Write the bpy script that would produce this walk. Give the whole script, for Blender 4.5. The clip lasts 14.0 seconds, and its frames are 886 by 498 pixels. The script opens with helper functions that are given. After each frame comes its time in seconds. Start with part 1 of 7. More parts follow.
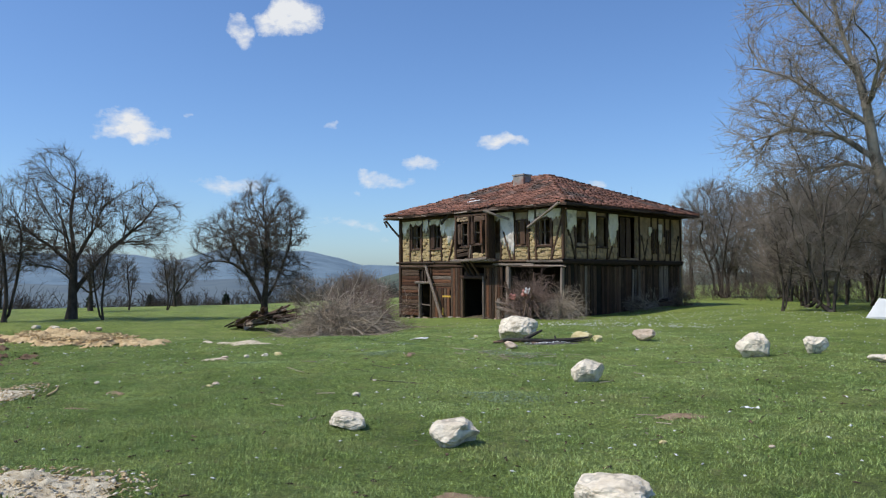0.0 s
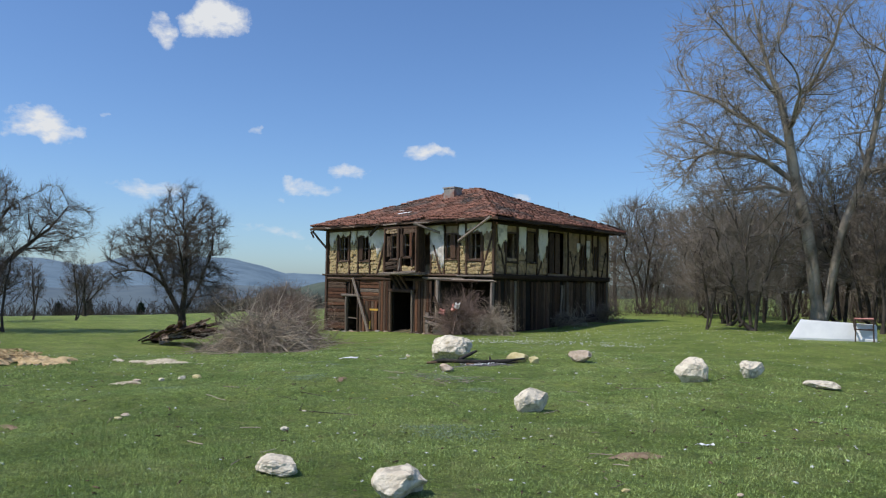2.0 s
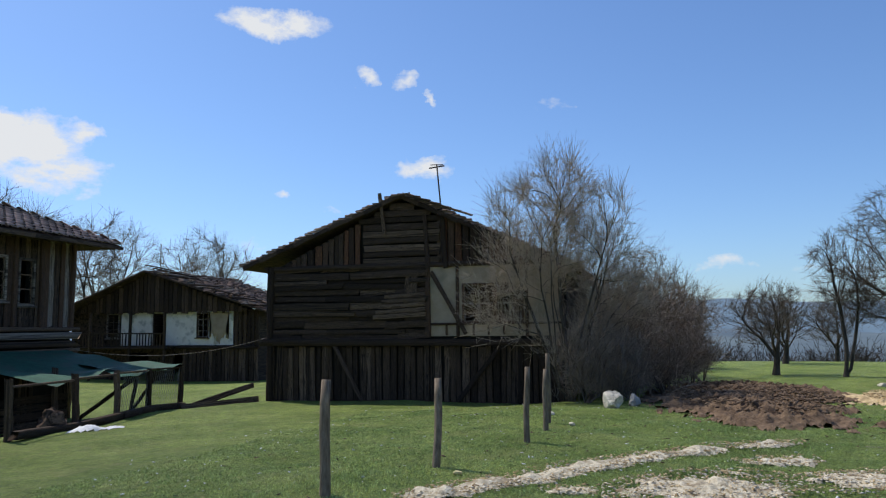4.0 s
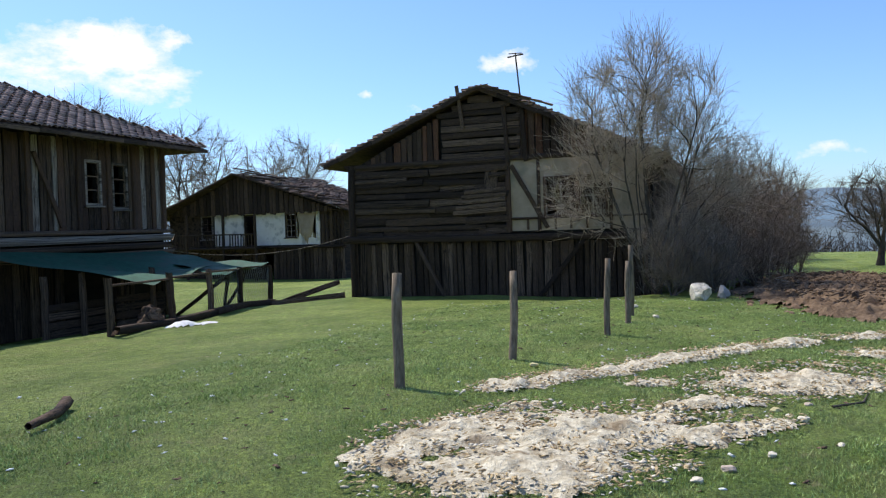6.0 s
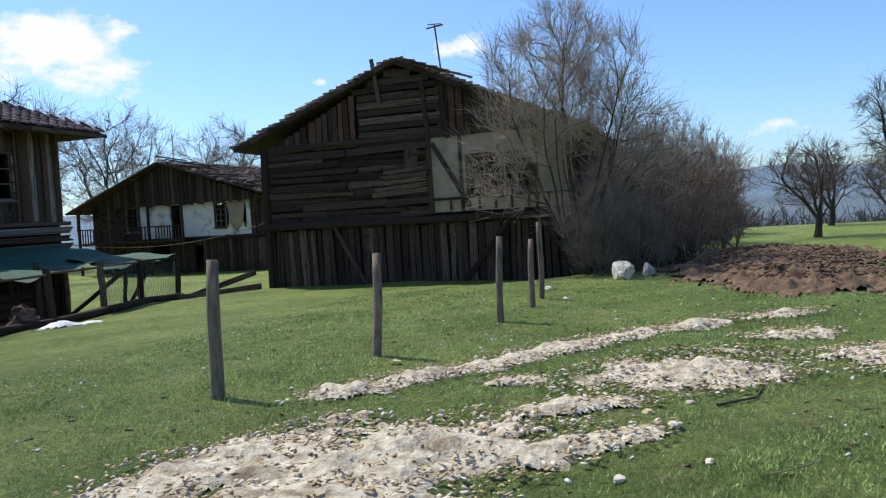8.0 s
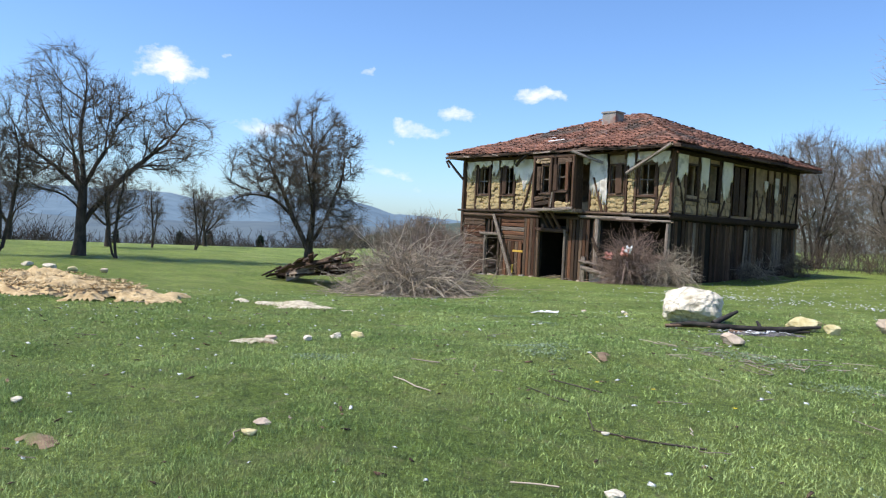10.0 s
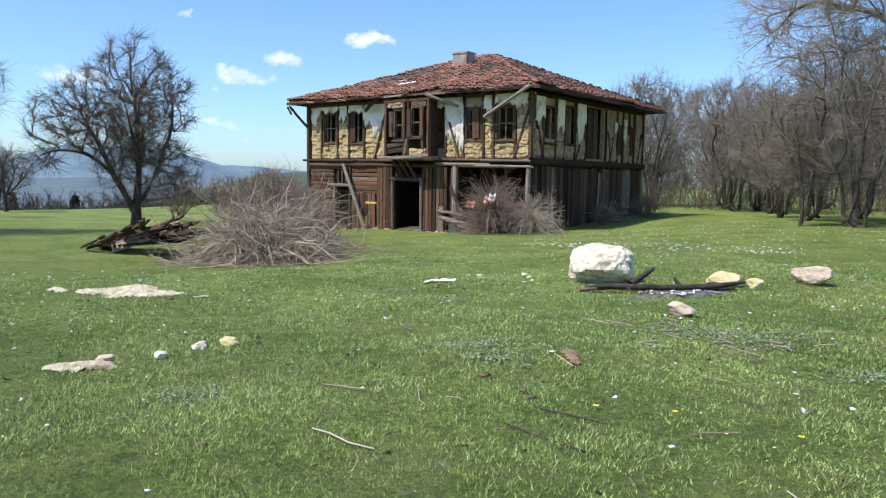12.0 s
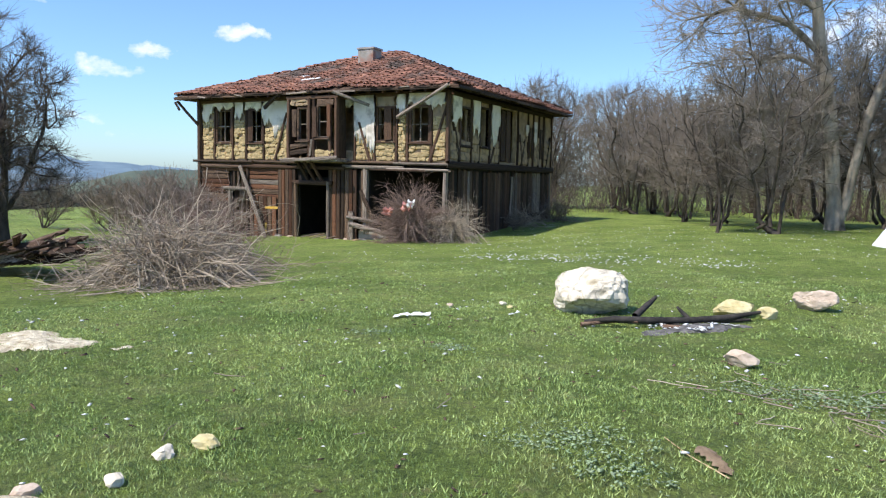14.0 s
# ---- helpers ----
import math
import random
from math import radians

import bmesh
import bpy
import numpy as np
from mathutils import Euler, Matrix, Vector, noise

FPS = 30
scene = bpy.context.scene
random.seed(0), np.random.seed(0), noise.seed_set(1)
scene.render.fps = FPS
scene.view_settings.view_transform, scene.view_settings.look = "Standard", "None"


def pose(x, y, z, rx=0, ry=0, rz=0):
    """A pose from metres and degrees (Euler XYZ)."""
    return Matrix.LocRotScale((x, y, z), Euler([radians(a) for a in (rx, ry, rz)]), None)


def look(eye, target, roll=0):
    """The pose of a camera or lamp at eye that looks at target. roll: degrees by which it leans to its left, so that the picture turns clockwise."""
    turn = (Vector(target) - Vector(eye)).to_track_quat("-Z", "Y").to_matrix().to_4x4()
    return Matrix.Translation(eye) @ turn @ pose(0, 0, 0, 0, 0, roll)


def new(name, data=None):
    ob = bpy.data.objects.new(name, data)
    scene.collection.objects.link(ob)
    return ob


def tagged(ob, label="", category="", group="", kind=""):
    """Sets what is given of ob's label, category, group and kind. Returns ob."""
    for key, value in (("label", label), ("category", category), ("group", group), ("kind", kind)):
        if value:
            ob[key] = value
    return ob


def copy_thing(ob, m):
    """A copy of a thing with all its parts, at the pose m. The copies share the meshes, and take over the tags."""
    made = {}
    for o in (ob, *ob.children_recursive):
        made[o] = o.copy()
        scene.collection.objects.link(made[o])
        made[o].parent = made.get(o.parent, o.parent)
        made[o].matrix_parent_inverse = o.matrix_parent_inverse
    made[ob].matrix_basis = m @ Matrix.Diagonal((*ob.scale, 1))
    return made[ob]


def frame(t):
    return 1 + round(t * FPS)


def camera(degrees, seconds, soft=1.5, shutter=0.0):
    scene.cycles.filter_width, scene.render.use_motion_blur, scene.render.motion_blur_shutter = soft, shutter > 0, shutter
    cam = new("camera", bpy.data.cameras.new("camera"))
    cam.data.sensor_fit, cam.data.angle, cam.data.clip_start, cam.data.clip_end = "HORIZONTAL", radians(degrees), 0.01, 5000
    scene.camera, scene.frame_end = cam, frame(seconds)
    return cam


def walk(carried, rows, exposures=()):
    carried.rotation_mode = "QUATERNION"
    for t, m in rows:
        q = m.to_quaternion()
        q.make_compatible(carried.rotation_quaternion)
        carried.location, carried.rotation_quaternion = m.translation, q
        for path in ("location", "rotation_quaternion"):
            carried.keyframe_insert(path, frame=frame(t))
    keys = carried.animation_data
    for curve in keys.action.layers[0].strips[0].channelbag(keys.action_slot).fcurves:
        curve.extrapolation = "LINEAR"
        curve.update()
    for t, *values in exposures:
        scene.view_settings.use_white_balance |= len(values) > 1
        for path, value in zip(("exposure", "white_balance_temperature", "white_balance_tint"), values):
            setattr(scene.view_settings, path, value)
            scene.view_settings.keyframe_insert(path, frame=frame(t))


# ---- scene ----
cam = camera(60.4, 14.0, soft=1.2)
PATH = [
    (0, (23.497, -30.167, 1.738), (22.036, -28.802, 1.809), 0.0),
    (0.5, (23.425, -29.994, 1.806), (21.98, -28.615, 1.911), -0.5),
    (1, (23.318, -29.844, 1.862), (21.896, -28.441, 1.967), -0.3),
    (1.5, (23.048, -29.836, 1.888), (21.666, -28.393, 1.983), 0.8),
    (2, (22.809, -29.797, 1.919), (21.49, -28.296, 2.018), 0.9),
    (2.5, (22.588, -29.732, 1.954), (21.257, -28.245, 2.082), 0.7),
    (3, (22.272, -29.801, 1.932), (20.625, -28.675, 2.064), 0.6),
    (3.5, (21.847, -30.093, 1.9), (19.864, -29.926, 2.097), -0.0),
    (4, (21.706, -30.05, 1.908), (19.776, -30.529, 2.116), -0.6),
    (6.3, (21.132, -29.983, 1.831), (19.259, -30.681, 1.772), -1.8),
    (6.5, (20.959, -29.983, 1.828), (19.079, -30.665, 1.82), -2.5),
    (7, (20.537, -29.804, 1.765), (18.668, -30.51, 1.863), -2.6),
    (7.5, (20.049, -29.602, 1.693), (18.154, -30.239, 1.749), -3.3),
    (8, (19.58, -29.29, 1.655), (17.676, -29.894, 1.559), -3.4),
    (8.5, (19.153, -28.778, 1.58), (17.165, -28.656, 1.395), -1.0),
    (9, (18.634, -28.003, 1.527), (16.926, -26.969, 1.409), 2.3),
    (9.2, (18.389, -27.841, 1.513), (16.737, -26.72, 1.406), 2.9),
    (11.3, (16.155, -26.593, 1.599), (14.894, -25.046, 1.473), 0.9),
    (11.5, (15.942, -26.496, 1.617), (14.708, -24.938, 1.391), 0.5),
    (12, (15.386, -26.272, 1.655), (14.193, -24.677, 1.475), 0.9),
    (12.5, (14.875, -26.036, 1.692), (13.772, -24.377, 1.518), 0.6),
    (13, (14.307, -25.87, 1.76), (13.232, -24.191, 1.605), 1.7),
    (13.5, (13.716, -25.684, 1.795), (12.705, -23.966, 1.635), 1.6),
    (14, (13.226, -25.45, 1.867), (12.3, -23.686, 1.688), 1.2),
]
walk(cam, [(t, look(eye, target, roll)) for t, eye, target, roll in PATH],
     exposures=((0.0, -0.3), (2.5, -0.4), (3.0, -0.4), (4.0, -0.34), (6.5, 0.1), (7.5, -0.06), (8.0, 0.02), (9.0, 0.12), (11.5, 0.22), (14.0, 0.27)))

# ---- light ----
SUN_EL, SUN_AZ = 56.0, 156.0          # degrees; azimuth to the left of +y
world = bpy.data.worlds.new("sky")
scene.world = world
world.use_nodes = True
wt = world.node_tree
wt.nodes.clear()


def wnode(kind, **inputs):
    n = wt.nodes.new(kind)
    for k, v in inputs.items():
        n.inputs[int(k[1:])].default_value = v
    return n


def wmath(op, a, b=None, clamp=False):
    n = wt.nodes.new("ShaderNodeMath")
    n.operation, n.use_clamp = op, clamp
    for i, v in enumerate((a, b)):
        if v is None:
            continue
        if isinstance(v, (int, float)):
            n.inputs[i].default_value = v
        else:
            wt.links.new(v, n.inputs[i])
    return n.outputs[0]


sky = wt.nodes.new("ShaderNodeTexSky")
sky.sky_type, sky.sun_disc = "NISHITA", False
sky.sun_elevation, sky.sun_rotation = radians(SUN_EL), radians(-SUN_AZ)
sky.altitude, sky.air_density, sky.dust_density, sky.ozone_density = 300, 1.0, 0.9, 1.6
coord = wt.nodes.new("ShaderNodeTexCoord")
xyz = wt.nodes.new("ShaderNodeSeparateXYZ")
wt.links.new(coord.outputs["Generated"], xyz.inputs[0])
az = wmath("ARCTAN2", wmath("MULTIPLY", xyz.outputs[0], -1.0), xyz.outputs[1])
el = wmath("ARCSINE", xyz.outputs[2])
cn = wnode("ShaderNodeTexNoise", _2=9.0, _3=7.0, _4=0.62)
cmap = wt.nodes.new("ShaderNodeMapping")
cmap.inputs["Scale"].default_value = (1, 1, 2.2)
wt.links.new(coord.outputs["Generated"], cmap.inputs[0])
wt.links.new(cmap.outputs[0], cn.inputs[0])
cn2 = wnode("ShaderNodeTexNoise", _2=34.0, _3=6.0, _4=0.6)
wt.links.new(cmap.outputs[0], cn2.inputs[0])
# fair-weather clouds: azimuth, elevation, half width, half height (degrees), density
CLOUDS = ((69.9, 10.4, 2.2, 1.3, 1.0), (68.6, 10.0, 1.8, 1.0, 0.9), (65.3, 11.1, 0.8, 0.5, 0.7), (58.2, 18.7, 2.0, 1.5, 1.0), (59.4, 18.0, 1.4, 1.1, 0.9), (62.0, 17.4, 1.3, 1.1, 0.9), (55.2, 11.1, 1.2, 0.4, 0.6), (48.2, 8.7, 2.2, 0.8, 0.85),
          (43.1, 9.9, 2.3, 0.7, 0.8), (41.5, 10.1, 1.2, 0.5, 0.7), (50.7, 7.0, 2.6, 0.8, 0.75), (53.4, 6.2, 0.9, 0.4, 0.6), (62.9, 6.5, 2.8, 0.8, 0.7), (53.6, 3.9, 3.6, 0.7, 0.6), (51.5, 2.7, 4.0, 0.6, 0.55), (35.7, 6.6, 1.5, 0.5, 0.6),
          (134.5, 12.6, 5.5, 1.9, 1.15), (131.0, 10.7, 3.5, 1.7, 1.05), (138.5, 11.2, 4.0, 1.8, 1.0), (129.8, 13.6, 2.2, 0.7, 0.9), (105.2, 11.9, 2.7, 0.9, 0.95), (115.9, 10.0, 0.8, 0.5, 0.8), (109.6, 18.6, 1.2, 0.8, 0.85),
          (106.4, 18.3, 1.3, 0.8, 0.75), (104.4, 17.0, 0.5, 0.7, 0.7), (95.4, 16.5, 1.5, 0.8, 0.65), (117.0, 22.0, 5.0, 1.1, 1.0), (112.2, 8.5, 1.4, 0.4, 0.6), (118.4, 6.0, 1.6, 0.6, 0.65), (83.4, 4.4, 2.2, 0.5, 0.65), (78.0, 3.6, 4.0, 0.6, 0.5),
          (92.0, 3.2, 5.0, 0.6, 0.45), (6.0, 5.5, 5.0, 1.3, 0.8), (-0.5, 10.0, 3.5, 1.6, 0.9), (24.0, 5.0, 5.0, 0.9, 0.6), (150.0, 20.0, 9.0, 4.0, 0.9))
cn3 = wnode("ShaderNodeTexNoise", _2=20.0, _3=5.0, _4=0.6)
wt.links.new(coord.outputs["Generated"], cn3.inputs[0])
drift = wt.nodes.new("ShaderNodeSeparateColor")
wt.links.new(cn3.outputs["Color"], drift.inputs[0])
az = wmath("ADD", az, wmath("MULTIPLY", wmath("SUBTRACT", drift.outputs[0], 0.5), 0.085))
el = wmath("ADD", el, wmath("MULTIPLY", wmath("SUBTRACT", drift.outputs[1], 0.5), 0.05))
cover = None
for a, e, w, h, d in CLOUDS:
    dx = wmath("DIVIDE", wmath("SUBTRACT", az, radians(a)), radians(w))
    dy = wmath("DIVIDE", wmath("SUBTRACT", el, radians(e)), radians(h))
    r2 = wmath("ADD", wmath("MULTIPLY", dx, dx), wmath("MULTIPLY", dy, dy))
    blob = wmath("MULTIPLY", wmath("SUBTRACT", 1.0, wmath("MULTIPLY", r2, 0.55), True), d)
    cover = blob if cover is None else wmath("MAXIMUM", cover, blob)
puff = wmath("ADD", wmath("MULTIPLY", wmath("SUBTRACT", cn.outputs[0], 0.5), 2.2), wmath("MULTIPLY", wmath("SUBTRACT", cn2.outputs[0], 0.5), 1.6))
mask = wmath("MULTIPLY", wmath("ADD", wmath("SUBTRACT", cover, 0.45), wmath("MULTIPLY", puff, wmath("MULTIPLY", cover, 0.9))), 1.9, True)
tone = wt.nodes.new("ShaderNodeMixRGB")
wt.links.new(mask, tone.inputs[0])
deep = wt.nodes.new("ShaderNodeMixRGB")
deep.blend_type, deep.inputs[0].default_value = "MULTIPLY", 1.0
deep.inputs[2].default_value = (0.76, 0.975, 1.27, 1)
wt.links.new(sky.outputs[0], deep.inputs[1])
wt.links.new(deep.outputs[0], tone.inputs[1])
tone.inputs[2].default_value = (6.6, 6.8, 7.1, 1)
bg = wt.nodes.new("ShaderNodeBackground")
bg.inputs[1].default_value = 0.148
wt.links.new(tone.outputs[0], bg.inputs[0])
wout = wt.nodes.new("ShaderNodeOutputWorld")
wt.links.new(bg.outputs[0], wout.inputs[0])

sun = new("sun", bpy.data.lights.new("sun", "SUN"))
sun.data.energy, sun.data.angle, sun.data.color = 4.6, radians(0.53), (1.0, 0.95, 0.87)
_a, _e = radians(SUN_AZ), radians(SUN_EL)
sun.matrix_basis = look((0, 0, 60), (math.sin(_a) * math.cos(_e), -math.cos(_a) * math.cos(_e), 60 - math.sin(_e)))


# ---- materials ----
def surface(name, c1, c2, scale=4.0, rough=0.9, bump=0.3, stretch=(1, 1, 1), dist=0.02, stain=None, stain_scale=0.6, stain_at=0.5, vary=0.0, metal=0.0, detail=8.0, spec=0.3, crack=0.0):
    """A worn surface: grain from c1 to c2, stains of a larger size, a shade of its own for each object."""
    m = bpy.data.materials.new(name)
    m.use_nodes = True
    t = m.node_tree
    b = t.nodes["Principled BSDF"]
    b.inputs["Roughness"].default_value, b.inputs["Metallic"].default_value = rough, metal
    b.inputs["Specular IOR Level"].default_value = spec
    tc, mp = t.nodes.new("ShaderNodeTexCoord"), t.nodes.new("ShaderNodeMapping")
    mp.inputs["Scale"].default_value = stretch
    t.links.new(tc.outputs["Object"], mp.inputs[0])
    info = t.nodes.new("ShaderNodeObjectInfo")
    if vary:
        shift = t.nodes.new("ShaderNodeVectorMath")
        shift.operation = "SCALE"
        shift.inputs[0].default_value = (37.0, 53.0, 71.0)
        t.links.new(info.outputs["Random"], shift.inputs["Scale"])
        add = t.nodes.new("ShaderNodeVectorMath")
        t.links.new(mp.outputs[0], add.inputs[0])
        t.links.new(shift.outputs[0], add.inputs[1])
        vec = add.outputs[0]
    else:
        vec = mp.outputs[0]
    n = t.nodes.new("ShaderNodeTexNoise")
    n.inputs["Scale"].default_value, n.inputs["Detail"].default_value, n.inputs["Roughness"].default_value = scale, detail, 0.65
    t.links.new(vec, n.inputs[0])
    r = t.nodes.new("ShaderNodeValToRGB")
    r.color_ramp.elements[0].position, r.color_ramp.elements[1].position = 0.32, 0.68
    r.color_ramp.elements[0].color, r.color_ramp.elements[1].color = (*c1, 1), (*c2, 1)
    t.links.new(n.outputs[0], r.inputs[0])
    out = r.outputs[0]
    if stain:
        n2 = t.nodes.new("ShaderNodeTexNoise")
        n2.inputs["Scale"].default_value, n2.inputs["Detail"].default_value = scale * stain_scale, 6
        t.links.new(vec, n2.inputs[0])
        r2 = t.nodes.new("ShaderNodeValToRGB")
        r2.color_ramp.elements[0].position, r2.color_ramp.elements[1].position = stain_at, stain_at + 0.14
        t.links.new(n2.outputs[0], r2.inputs[0])
        mx = t.nodes.new("ShaderNodeMixRGB")
        t.links.new(r2.outputs[0], mx.inputs[0])
        t.links.new(out, mx.inputs[1])
        mx.inputs[2].default_value = (*stain, 1)
        out = mx.outputs[0]
    if crack:
        n3, sub, ab, lt, mk = (t.nodes.new(k) for k in ("ShaderNodeTexNoise", "ShaderNodeMath", "ShaderNodeMath", "ShaderNodeMapRange", "ShaderNodeMixRGB"))
        n3.inputs["Scale"].default_value, n3.inputs["Detail"].default_value = scale * 0.45, 3
        t.links.new(vec, n3.inputs[0])
        sub.operation, ab.operation = "SUBTRACT", "ABSOLUTE"
        sub.inputs[1].default_value = 0.5
        t.links.new(n3.outputs[0], sub.inputs[0])
        t.links.new(sub.outputs[0], ab.inputs[0])
        lt.inputs[1].default_value, lt.inputs[2].default_value, lt.inputs[3].default_value, lt.inputs[4].default_value = 0.005, 0.03, crack, 0.0
        t.links.new(ab.outputs[0], lt.inputs[0])
        t.links.new(lt.outputs[0], mk.inputs[0])
        t.links.new(out, mk.inputs[1])
        mk.inputs[2].default_value = (0.012, 0.009, 0.007, 1)
        out = mk.outputs[0]
    if vary:
        hs = t.nodes.new("ShaderNodeHueSaturation")
        mr = t.nodes.new("ShaderNodeMapRange")
        mr.inputs[3].default_value, mr.inputs[4].default_value = 1 - vary, 1 + vary
        t.links.new(info.outputs["Random"], mr.inputs[0])
        t.links.new(mr.outputs[0], hs.inputs["Value"])
        t.links.new(out, hs.inputs["Color"])
        out = hs.outputs[0]
    t.links.new(out, b.inputs["Base Color"])
    if bump:
        bp = t.nodes.new("ShaderNodeBump")
        bp.inputs["Strength"].default_value, bp.inputs["Distance"].default_value = bump, dist
        t.links.new(n.outputs[0], bp.inputs["Height"])
        t.links.new(bp.outputs[0], b.inputs["Normal"])
    return m


def island_vary(m, low=0.6, high=1.35):
    """A shade of its own for each loose piece of a joined mesh."""
    t = m.node_tree
    b = t.nodes["Principled BSDF"]
    src = b.inputs["Base Color"].links[0].from_socket
    g, hs, mr = t.nodes.new("ShaderNodeNewGeometry"), t.nodes.new("ShaderNodeHueSaturation"), t.nodes.new("ShaderNodeMapRange")
    mr.inputs[3].default_value, mr.inputs[4].default_value = low, high
    t.links.new(g.outputs["Random Per Island"], mr.inputs[0])
    t.links.new(mr.outputs[0], hs.inputs["Value"])
    t.links.new(src, hs.inputs["Color"])
    t.links.new(hs.outputs[0], b.inputs["Base Color"])
    return m


GRAIN = (0.8, 9, 9)
M_plank = surface("weathered_wood", (0.055, 0.031, 0.019), (0.225, 0.146, 0.096), 3.0, 0.92, 0.7, GRAIN, 0.015, stain=(0.03, 0.018, 0.013), stain_scale=0.25, vary=0.55, crack=0.8)
M_brown = surface("red_brown_wood", (0.055, 0.024, 0.013), (0.20, 0.09, 0.048), 3.0, 0.9, 0.7, GRAIN, 0.015, stain=(0.30, 0.16, 0.08), stain_scale=0.3, stain_at=0.6, vary=0.5, crack=0.8)
M_grey = surface("silver_grey_wood", (0.15, 0.11, 0.086), (0.44, 0.365, 0.295), 3.0, 0.92, 0.7, GRAIN, 0.015, stain=(0.08, 0.056, 0.043), stain_scale=0.3, vary=0.35, crack=0.7)
M_dark = surface("dark_tarred_wood", (0.028, 0.016, 0.010), (0.125, 0.077, 0.050), 3.0, 0.9, 0.9, GRAIN, 0.025, stain=(0.18, 0.12, 0.082), stain_scale=0.3, stain_at=0.61, vary=0.5, crack=0.8)
M_beam = surface("old_oak_beam", (0.046, 0.024, 0.015), (0.15, 0.086, 0.054), 3.0, 0.9, 0.7, GRAIN, 0.015, vary=0.45, crack=0.7)
M_adobe = surface("yellow_clay", (0.36, 0.255, 0.12), (0.62, 0.47, 0.25), 5.0, 0.95, 0.7, (1, 1, 1), 0.03, stain=(0.26, 0.19, 0.10), stain_scale=0.4, stain_at=0.55, vary=0.2)
M_mud = surface("clay_daub", (0.33, 0.22, 0.125), (0.54, 0.385, 0.235), 3.5, 0.95, 0.6, (1, 1, 1), 0.03, stain=(0.22, 0.17, 0.115), stain_scale=0.4)
M_plaster = surface("lime_plaster", (0.80, 0.70, 0.60), (0.92, 0.84, 0.75), 2.2, 0.9, 0.25, (1, 1, 1), 0.01, stain=(0.48, 0.42, 0.35), stain_scale=0.9, stain_at=0.54)
M_cream = surface("cream_plaster", (0.33, 0.24, 0.165), (0.47, 0.355, 0.255), 2.0, 0.93, 0.35, (1, 1, 1), 0.012, stain=(0.26, 0.22, 0.16), stain_scale=0.6, stain_at=0.56)
M_tile = surface("clay_tile", (0.15, 0.065, 0.045), (0.36, 0.175, 0.12), 5.0, 0.9, 0.4, (1, 1, 1), 0.01, stain=(0.10, 0.065, 0.05), stain_scale=0.3, stain_at=0.54, vary=0.35)
M_tiles = island_vary(surface("clay_tiles", (0.15, 0.066, 0.046), (0.36, 0.18, 0.125), 1.6, 0.9, 0.3, (1, 1, 1), 0.01, stain=(0.13, 0.095, 0.078), stain_scale=0.35, stain_at=0.49), 0.5, 1.4)
M_oldtiles = island_vary(surface("lichened_tiles", (0.10, 0.07, 0.055), (0.24, 0.16, 0.12), 1.6, 0.93, 0.3, (1, 1, 1), 0.01, stain=(0.17, 0.15, 0.12), stain_scale=0.35, stain_at=0.53), 0.5, 1.4)
M_paletile = surface("faded_tile", (0.27, 0.165, 0.125), (0.50, 0.345, 0.275), 5.0, 0.9, 0.4, (1, 1, 1), 0.01, stain=(0.20, 0.14, 0.11), stain_scale=0.3, stain_at=0.56, vary=0.25)
M_paletiles = island_vary(surface("faded_tiles", (0.27, 0.165, 0.125), (0.50, 0.345, 0.275), 1.6, 0.9, 0.3, (1, 1, 1), 0.01, stain=(0.20, 0.15, 0.12), stain_scale=0.35, stain_at=0.55), 0.6, 1.3)
M_chim = surface("cement_render", (0.24, 0.22, 0.19), (0.42, 0.39, 0.35), 3.0, 0.93, 0.4, (1, 1, 1), 0.015, stain=(0.27, 0.13, 0.09), stain_scale=0.5, stain_at=0.58)
M_rock = surface("white_limestone", (0.60, 0.51, 0.38), (0.85, 0.77, 0.62), 6.0, 0.95, 0.8, (1, 1, 1), 0.03, stain=(0.30, 0.245, 0.15), stain_scale=0.7, stain_at=0.58, crack=0.35)
M_yrock = surface("yellow_limestone", (0.48, 0.38, 0.16), (0.76, 0.67, 0.40), 5.0, 0.93, 0.7, (1, 1, 1), 0.02)
M_prock = surface("pink_stone", (0.46, 0.34, 0.25), (0.70, 0.57, 0.45), 7.0, 0.93, 0.7, (1, 1, 1), 0.02)
M_soil = surface("dung_soil", (0.075, 0.045, 0.026), (0.27, 0.18, 0.11), 5.0, 0.95, 1.0, (1, 1, 1), 0.08, stain=(0.06, 0.036, 0.022), stain_scale=0.5, stain_at=0.55)
M_earth = surface("scuffed_earth", (0.17, 0.11, 0.065), (0.36, 0.26, 0.165), 8.0, 0.95, 0.9, (1, 1, 1), 0.04, stain=(0.13, 0.16, 0.05), stain_scale=0.4, stain_at=0.56)
M_straw = surface("straw", (0.40, 0.27, 0.12), (0.74, 0.57, 0.33), 9.0, 0.9, 0.9, (1, 1, 1), 0.05, stain=(0.30, 0.20, 0.10), stain_scale=0.25, stain_at=0.56)
M_chips = surface("pale_chips", (0.36, 0.28, 0.17), (0.86, 0.77, 0.58), 9.0, 0.95, 1.0, (1, 1, 1), 0.07, stain=(0.24, 0.18, 0.11), stain_scale=0.35, stain_at=0.56)
M_bark = surface("bark", (0.036, 0.028, 0.022), (0.11, 0.088, 0.07), 6.0, 0.95, 0.7, (1, 1, 0.4), 0.03)
